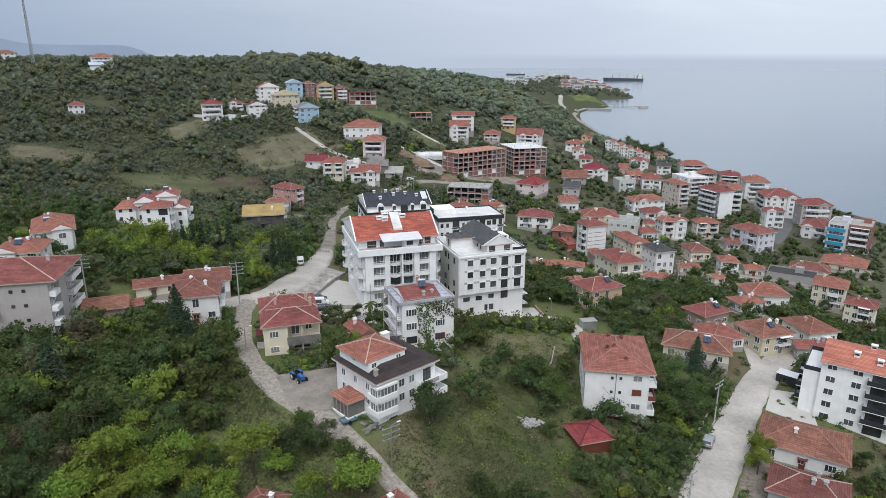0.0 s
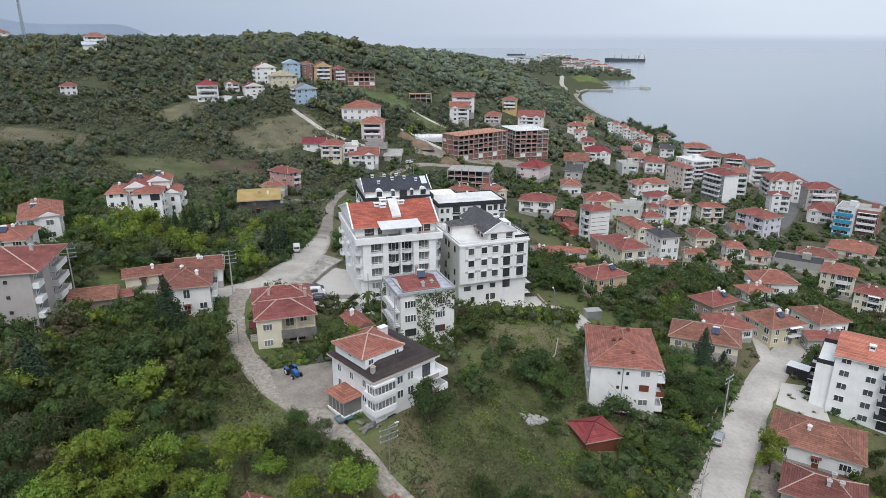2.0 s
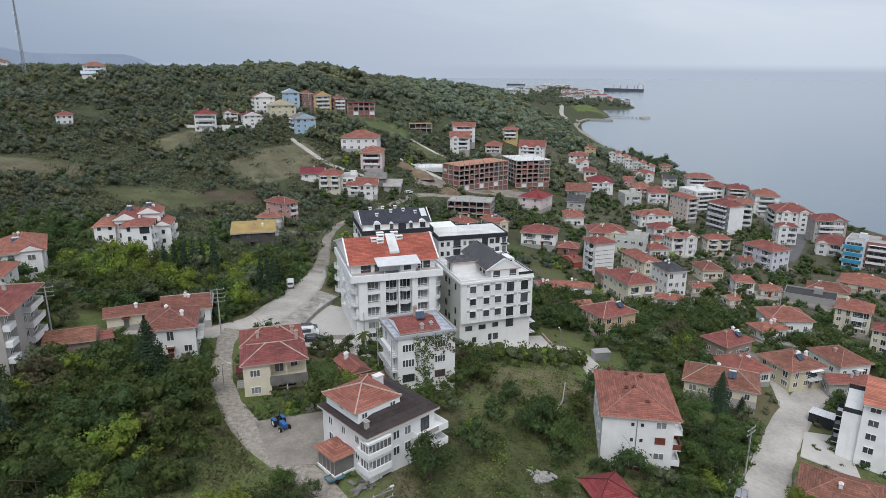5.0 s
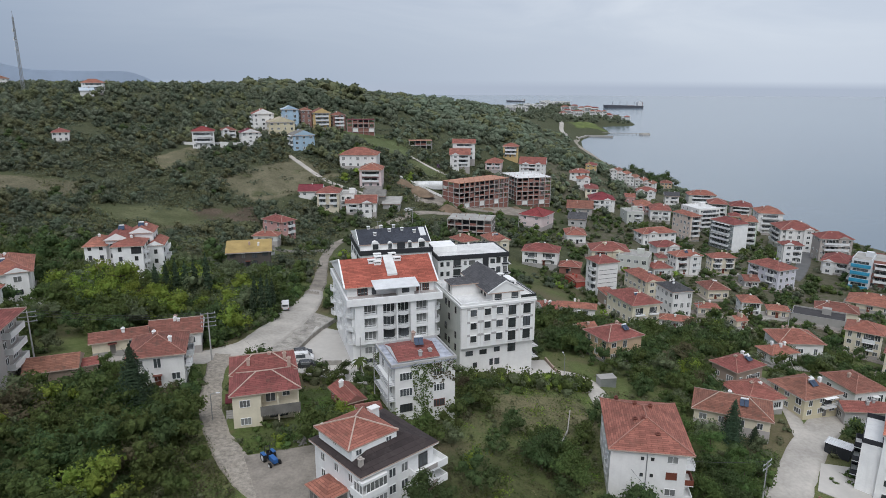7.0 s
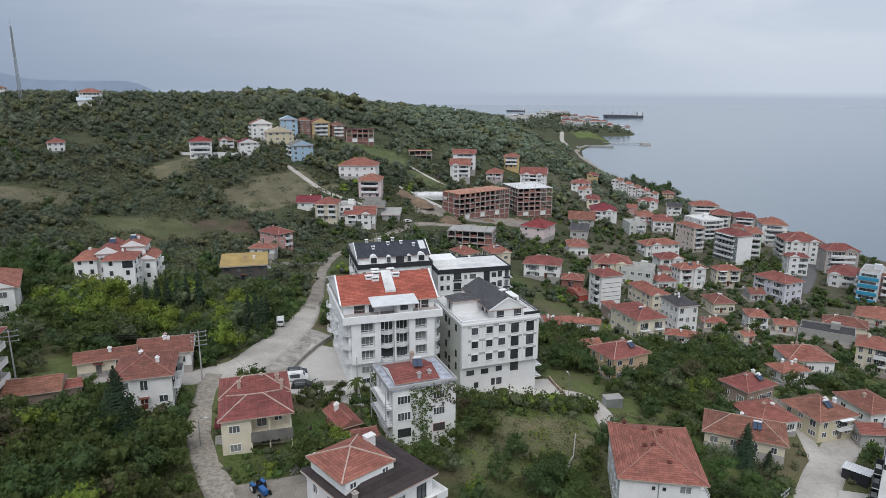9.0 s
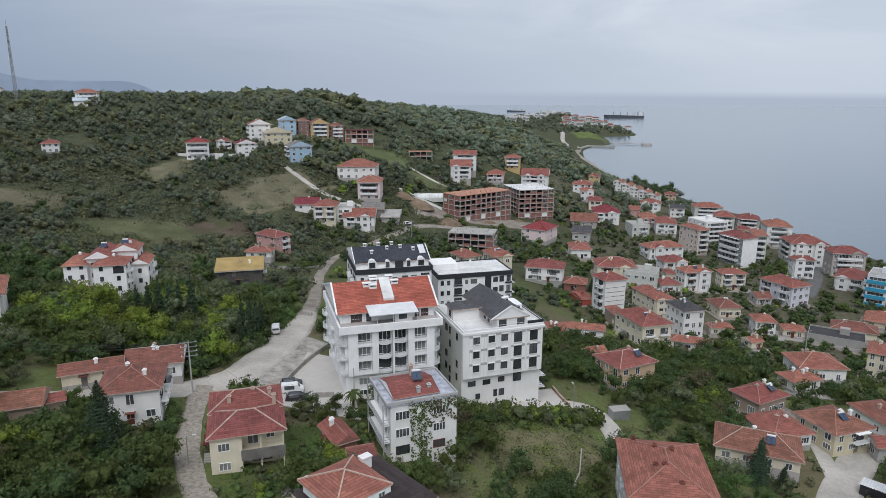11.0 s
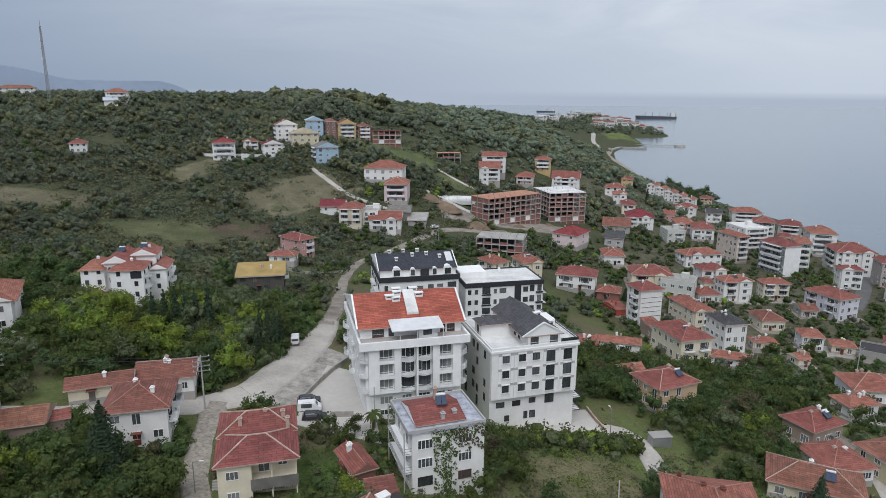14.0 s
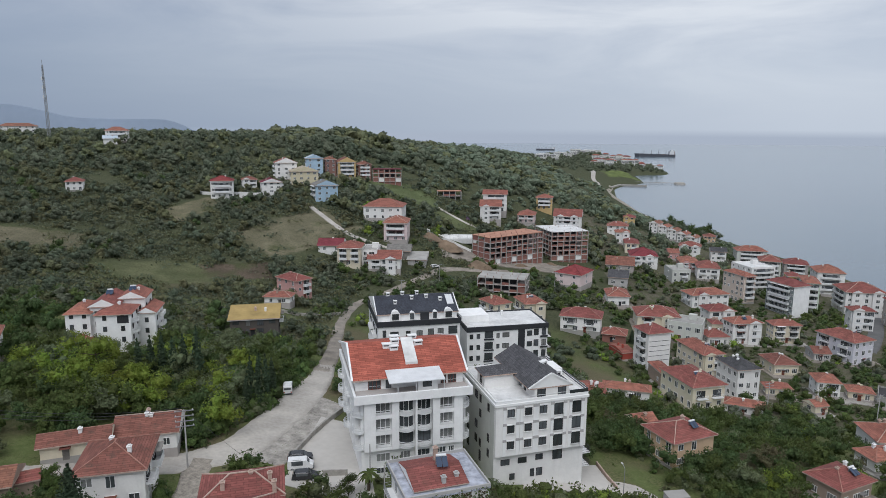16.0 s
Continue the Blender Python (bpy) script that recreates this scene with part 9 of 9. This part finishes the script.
p10 = pole(88, 228, 9, "grey power pole among gardens", 2, turn=20)
p11 = pole(-28, 300, 9, "grey power pole on the slope", 1, turn=20)
p12 = pole(-14, 330, 9, "grey power pole on the slope", 1, turn=20)
p13 = pole(-38.5, 117.5, 5, "low lamp post at the lane's edge", 0, lamp=True)
p14 = pole(40, 345, 9, "grey power pole on the slope", 1, turn=20)
for dx in (-1.3, 0, 1.3):
    o = Vector((dx * 0.3, dx * 0.9, -0.1))
    cable(p1 + o, p2 + o, 1.2)
    cable(p2 + o, p3 + o, 1.2)
cable(p1, (-38, 143, 42), 0.1)
cable(p6, p7, 0.8)
cable(p6, (34, 110, 38), 0.6)
cable(p7, (30, 108, 37), 0.8)
cable(p4, (-9, 94, 40), 0.4)


def wall_run(name, pts, hgt, thick, mat, label, cap=None):
    """A low wall following the ground."""
    bm = bmesh.new()
    rows = []
    for k, (x, y) in enumerate(pts):
        a, b = Vector(pts[max(k - 1, 0)]), Vector(pts[min(k + 1, len(pts) - 1)])
        d = (b - a).normalized()
        s = Vector((-d.y, d.x)) * thick / 2
        z = gz(x, y)
        rows.append([bm.verts.new(c) for c in ((x + s.x, y + s.y, z - 1), (x + s.x, y + s.y, z + hgt), (x - s.x, y - s.y, z + hgt), (x - s.x, y - s.y, z - 1))])
    for a, b in zip(rows, rows[1:]):
        for i in range(3):
            bm.faces.new((a[i], a[i + 1], b[i + 1], b[i]))
    bm.faces.new(rows[0]), bm.faces.new(rows[-1][::-1])
    bmesh.ops.recalc_face_normals(bm, faces=list(bm.faces))
    tagged(new(name, mesh_of(name, bm, mat)), label, "wall", kind="structure")


wall_run("retaining_wall", [(-31.5, 147), (-31.5, 152), (-30.5, 160), (-29, 168), (-27, 176)], 1.1, 0.4, "wall_block", "grey block retaining wall between road and yard")
wall_run("yard_wall", [(-25, 145.2), (-22, 146.2), (-21, 146.5)], 1.2, 0.25, "wall_block", "low grey wall in the parking yard")
wall_run("forecourt_wall", [(25.8, 166.5), (26.5, 161), (27.5, 155.5)], 0.8, 0.25, "mortar", "low pinkish wall round the forecourt")
wall_run("garden_wall", [(-73, 262), (-60, 258), (-52, 262), (-47, 270)], 1.0, 0.3, "wall_block", "grey garden wall along the road")
wall_run("villa_fence", [(-97, 171), (-92, 166), (-91.5, 160), (-95, 156)], 1.2, 0.15, "white", "white garden wall of the hillside house")
wall_run("hill_wall", [(-152, 396), (-146, 391), (-132, 394), (-122, 402)], 1.6, 0.4, "white", "white retaining wall below the hillside villas")
wall_run("terrace_wall", [(-125.5, 390.5), (-117, 391.5), (-108.5, 397)], 3.4, 0.4, "white", "tall white terrace wall below the hillside villas")
wall_run("site_wall", [(-24, 396), (0, 384), (18, 392)], 1.6, 0.4, "white", "white retaining wall at the building site")
wall_run("kerb", [(35.5, 84), (40.2, 91.8), (46.0, 100.6), (49.6, 106.2), (54.5, 113.5), (58.3, 119.4)], 0.22, 0.3, "wall_block", "grey concrete kerb along the street")
wall_run("garden_wall", [(34.2, 85), (38.8, 92.4), (44.6, 101.4), (48.2, 107.0), (53.0, 114.2), (57.0, 120.2)], 0.7, 0.25, "wall_block", "low garden wall beside the street")
wall_run("path_wall", [(20.5, 120), (24, 128), (26, 136)], 0.5, 0.2, "wall_block", "low wall along the garden path")


def container(x, y, turn):
    e = thing("container_cabin", pose(x, y, gz(x, y), 0, 0, turn), "dark cabin with a white corrugated roof beside the street", "cabin")
    part("body", boxes((-2.2, 2.2, -1.4, 1.4, 0, 2.4)), "dark_panel", e)
    bm = bmesh.new()
    n = 22
    rows = [[bm.verts.new((-2.4 + 4.8 * k / n, y, 2.42 + (0.10 if k % 2 else 0.0))) for k in range(n + 1)] for y in (-1.6, 1.6)]
    for k in range(n):
        bm.faces.new((rows[0][k], rows[0][k + 1], rows[1][k + 1], rows[1][k]))
    part("roof", bm, "tank_white", e)
    window(e, -0.8, -1.4, 0.9, 0, 1.4, 1.0, 2, "dark_frame", "glass")
    footprint(x, y, turn, 5, 3.5)


container(78.2, 131.5, -45)
e = thing("metal_shed", pose(37.4, 152.5, gz(37.4, 152.5), 0, 0, 10), "low grey corrugated metal shed beside the path", "shed")
part("wall", boxes((-1.9, 1.9, -1.2, 1.2, -0.5, 2.2)), "metal_grey", e)
part("roof", boxes((-2.0, 2.0, -1.3, 1.3, 2.2, 2.3)), "concrete", e)
footprint(37.4, 152.5, 10, 3.8, 2.4)
slab("apron", [(66.8, 118.5), (75, 113), (80, 127), (72.5, 127.5)], "pad_concrete", "pale concrete apron beside the white block")



def greenhouse(x, y, turn, w, d):
    """A low tunnel greenhouse under pale sheeting."""
    e = thing("greenhouse", pose(x, y, gz(x, y), 0, 0, turn), "long low greenhouse under pale plastic sheeting", "greenhouse")
    bm = bmesh.new()
    n = 8
    arc = [(-d / 2 * math.cos(math.pi * k / n), 0.8 + 1.9 * math.sin(math.pi * k / n)) for k in range(n + 1)]
    arc = [(-d / 2, -1.5)] + arc + [(d / 2, -1.5)]
    ends = [[bm.verts.new((sx, a, b)) for a, b in arc] for sx in (-w / 2, w / 2)]
    for k in range(len(arc) - 1):
        bm.faces.new((ends[0][k], ends[1][k], ends[1][k + 1], ends[0][k + 1]))
    bm.faces.new(ends[0]), bm.faces.new(ends[1][::-1])
    part("sheeting", bm, "white_roof", e)
    for k in range(int(w / 2.5) + 1):
        bm = bmesh.new()
        x_ = -w / 2 + k * 2.5
        for (a, b), (c_, d_) in zip(arc[1:-1], arc[2:-1]):
            add_beam(bm, (x_, a, b + 0.02), (x_, c_, d_ + 0.02), 0.04)
        part("hoop", bm, "metal_grey", e)
    footprint(x, y, turn, w, d)


greenhouse(-6.7, 398.6, -1, 19.9, 9.0)

# rubble and timber
random.seed(5)
for name, cx, cy, n, mat, label in (("rubble_heap", 15.6, 101.6, 60, "concrete", "heap of pale rubble and plastic in the grass"), ("scrap_heap", -10.5, 91.5, 24, "grey_wood", "heap of scrap timber and metal by the villa"), ("wood_pile", -21.5, 110.5, 20, "grey_wood", "pile of weathered timber in the yard")):
    bm = bmesh.new()
    for _ in range(n):
        s = random.uniform(0.15, 0.7)
        mm = pose(random.gauss(0, 0.9), random.gauss(0, 0.7), random.uniform(0, 0.4), random.uniform(0, 40), random.uniform(0, 40), random.uniform(0, 360))
        v = bmesh.ops.create_cube(bm, size=1.0)["verts"]
        bmesh.ops.transform(bm, matrix=mm @ Matrix.Diagonal((s * random.uniform(1, 3), s, s * 0.4, 1)), verts=v)
    ob = new(name, mesh_of(name, bm, mat))
    ob.matrix_basis = pose(cx, cy, gz(cx, cy))
    tagged(ob, label, "rubble", kind="stuff")


def earth_heap(x, y, w, d, hgt, turn):
    """A lumpy mound of dug earth."""
    bm = bmesh.new()
    n, m = 14, 7
    rings = [[bm.verts.new((0, 0, hgt))]]
    for j in range(1, m + 1):
        u = j / m
        rings.append([bm.verts.new((math.cos(a) * w / 2 * u, math.sin(a) * d / 2 * u, hgt * (1 - u ** 1.6) + 0.35 * hgt * noise.noise((math.cos(a) * 2.2 * u + x, math.sin(a) * 2.2 * u, j * 0.3)) * (1 - u) - 1.2 * u)) for a in (2 * math.pi * k / n for k in range(n))])
    for k in range(n):
        bm.faces.new((rings[0][0], rings[1][k], rings[1][(k + 1) % n]))
        for a, b in zip(rings[1:], rings[2:]):
            bm.faces.new((a[k], b[k], b[(k + 1) % n], a[(k + 1) % n]))
    ob = new("earth_heap", mesh_of("earth_heap", bm, "site_earth"))
    ob.data.shade_smooth()
    ob.matrix_basis = pose(x, y, gz(x, y), 0, 0, turn)
    tagged(ob, "heap of brown dug earth on the building site", "earth heap", kind="stuff")


earth_heap(3.5, 364, 17, 10, 3.4, 15)
earth_heap(-13, 381, 22, 12, 4.0, -35)
earth_heap(-22, 388, 16, 9, 3.0, -30)
earth_heap(26, 380, 14, 7, 1.6, 35)
earth_heap(44, 398, 12, 8, 1.4, 20)


# ---- far things: mast, greenhouse, ships, cape town, pier, hills ----
def mast(x, y, z, hgt):
    e = thing("lattice_mast", pose(x, y, z), "tall grey lattice radio mast on the hill", "mast")
    for a in range(3):
        bm = bmesh.new()
        p, q = (math.cos(a * 2.094) * 1.3, math.sin(a * 2.094) * 1.3, -3), (math.cos(a * 2.094) * 0.45, math.sin(a * 2.094) * 0.45, hgt)
        add_beam(bm, p, q, 0.16)
        part("leg", bm, "metal_grey", e)
    bm = bmesh.new()
    for k in range(28):
        u, v = k / 28, (k + 1) / 28
        for a in range(3):
            r0, r1 = 1.3 - 0.85 * u, 1.3 - 0.85 * v
            add_beam(bm, (math.cos(a * 2.094) * r0, math.sin(a * 2.094) * r0, hgt * u), (math.cos((a + 1) * 2.094) * r1, math.sin((a + 1) * 2.094) * r1, hgt * v), 0.08)
    tagged(part("bracing", bm, "metal_grey", e), kind="stuff")
    for z_ in (0.55, 0.68, 0.8):
        part("antenna", boxes((-1.2, -0.5, -0.9, -0.5, hgt * z_, hgt * z_ + 2.2)), "tank_white", e)
    part("antenna_rod", boxes((-0.1, 0.1, -0.1, 0.1, hgt, hgt + 4)), "metal_grey", e)


mast(-313, 520, 88, 52)


def ship(x, y, turn, length, label):
    e = thing("cargo_ship", pose(x, y, 0, 0, 0, turn), label, "ship", "anchored ships")
    L, W = length / 2, length * 0.07
    bm = bmesh.new()
    plan = [(-L, -W * 0.8), (L * 0.82, -W), (L, 0), (L * 0.82, W), (-L, W * 0.8)]
    lo = [bm.verts.new((px_ * 0.97, py_, -1)) for px_, py_ in plan]
    hi = [bm.verts.new((px_, py_, length * 0.055 + (length * 0.025 if px_ > L * 0.8 else 0))) for px_, py_ in plan]
    bm.faces.new(hi), bm.faces.new(lo[::-1])
    for i in range(5):
        bm.faces.new((lo[i], lo[(i + 1) % 5], hi[(i + 1) % 5], hi[i]))
    part("hull", bm, "ship_hull", e)
    z = length * 0.055
    part("bridge", boxes((-L * 0.92, -L * 0.70, -W * 0.7, W * 0.7, z, z + length * 0.085), (-L * 0.86, -L * 0.76, -W * 0.4, W * 0.4, z + length * 0.085, z + length * 0.115)), "tank_white", e)
    part("funnel", boxes((-L * 0.97, -L * 0.93, -W * 0.3, W * 0.3, z, z + length * 0.09)), "ship_deck", e)
    for k in range(4):
        cx = -L * 0.5 + k * L * 0.36
        part("hatch", boxes((cx, cx + L * 0.26, -W * 0.6, W * 0.6, z, z + length * 0.012)), "ship_deck", e)
        part("crane", boxes((cx - L * 0.05 - 0.8, cx - L * 0.05 + 0.8, -0.8, 0.8, z, z + length * 0.10)), "metal_grey", e)


ship(363, 3277, 186, 92, "dark grey coaster lying at anchor far out")
ship(692, 2550, 184, 155, "long dark bulk carrier with deck cranes at anchor")

# the cape: low green land with white blocks, a pale field, a pier
random.seed(21)


def far_block(x, y, w, d, hgt, turn, roof):
    e = thing("apartment_block", pose(x, y, gz(x, y) - 0.5, 0, 0, turn), "distant white low-rise block on the cape", "apartment block", "blocks on the cape")
    part("wall", boxes((-w / 2, w / 2, -d / 2, d / 2, -3, hgt)), "white", e)
    if roof == "flat":
        part("roof", boxes((-w / 2 - 0.4, w / 2 + 0.4, -d / 2 - 0.4, d / 2 + 0.4, hgt, hgt + 0.6)), "white_roof", e)
    else:
        me, _ = roof_mesh("hip", w + 1, d + 1, 3.0, 0.3, "tile")
        part("roof", me, None, e, at=pose(0, 0, hgt + 0.2))
    n = int(w / 6)
    for f in range(int(hgt / 3.2)):
        part("window_band", boxes((-w * 0.45, w * 0.45, -d / 2 - 0.15, -d / 2, f * 3.2 + 1.0, f * 3.2 + 2.4)), "glass", e)


for x0, x1, y0, y1, n, roof in ((385, 490, 1740, 1790, 7, "hip"), (300, 366, 1690, 1740, 5, "hip"), (298, 395, 2040, 2080, 6, "flat"), (330, 470, 1840, 1900, 8, "hip"), (168, 228, 1720, 1800, 6, "flat"), (235, 300, 1900, 1960, 5, "flat")):
    for k in range(n):
        x = x0 + (x1 - x0) * (k + 0.5) / n
        y = y0 + (y1 - y0) * ((k * 7) % n) / n
        far_block(x, y, random.uniform(14, 22), random.uniform(10, 14), random.uniform(11, 17), random.uniform(-15, 15), roof if random.random() < 0.8 else "flat")

e = thing("pier", pose(300, 1278, 0, 0, 0, -16), "low stone pier with a rounded head in the bay", "pier")
part("deck", boxes((0, 78, -1.6, 1.6, 1.8, 2.4)), "wall_block", e)
for k in range(10):
    part("pile", boxes((4 + k * 7.4, 5 + k * 7.4, -1.3, 1.3, -3, 1.8)), "grey", e)
bm = bmesh.new()
add_tube(bm, (86, 0, -3), (86, 0, 3.2), 12, 9, 14)
part("pier_head", bm, "wall_block", e)
e = thing("breakwater", pose(0, 0, 0), "grey stone quay edging the bay", "breakwater")
for a, b in (((236, 1150), (263, 1205)), ((263, 1205), (284, 1200)), ((284, 1200), (306, 1190))):
    bm = bmesh.new()
    add_beam(bm, (*a, 0.3), (*b, 0.3), 2.6)
    part("quay_wall", bm, "wall_block", e)
strip("shore_road", [(190, 1000, 5), (205, 1110, 5), (222, 1190, 6), (232, 1290, 8), (255, 1420, 9), (262, 1520, 9)], 8, "road_concrete", "pale coast road running to the cape", lift=0.6, step=12)
strip("beach", [(203, 780), (203, 830), (207, 960), (214, 1060), (229, 1120), (240, 1170)], 7, "sand", "narrow strip of sand and stones along the bay", lift=0.5, category="beach", step=10)

# hills on the skyline, far behind everything; distance haze is in their colour
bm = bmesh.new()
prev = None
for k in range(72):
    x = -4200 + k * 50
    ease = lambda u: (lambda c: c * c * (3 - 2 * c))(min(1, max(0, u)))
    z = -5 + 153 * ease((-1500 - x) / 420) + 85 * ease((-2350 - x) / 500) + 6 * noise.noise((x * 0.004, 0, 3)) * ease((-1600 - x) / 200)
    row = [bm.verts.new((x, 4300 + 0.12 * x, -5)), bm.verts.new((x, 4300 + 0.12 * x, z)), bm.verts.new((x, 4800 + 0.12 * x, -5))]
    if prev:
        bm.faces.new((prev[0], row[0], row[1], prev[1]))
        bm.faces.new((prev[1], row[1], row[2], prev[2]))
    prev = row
tagged(new("backdrop", mesh_of("backdrop", bm, "backdrop_hill")), "hills on the far skyline with haze put into their blue colour", "hills", kind="structure")
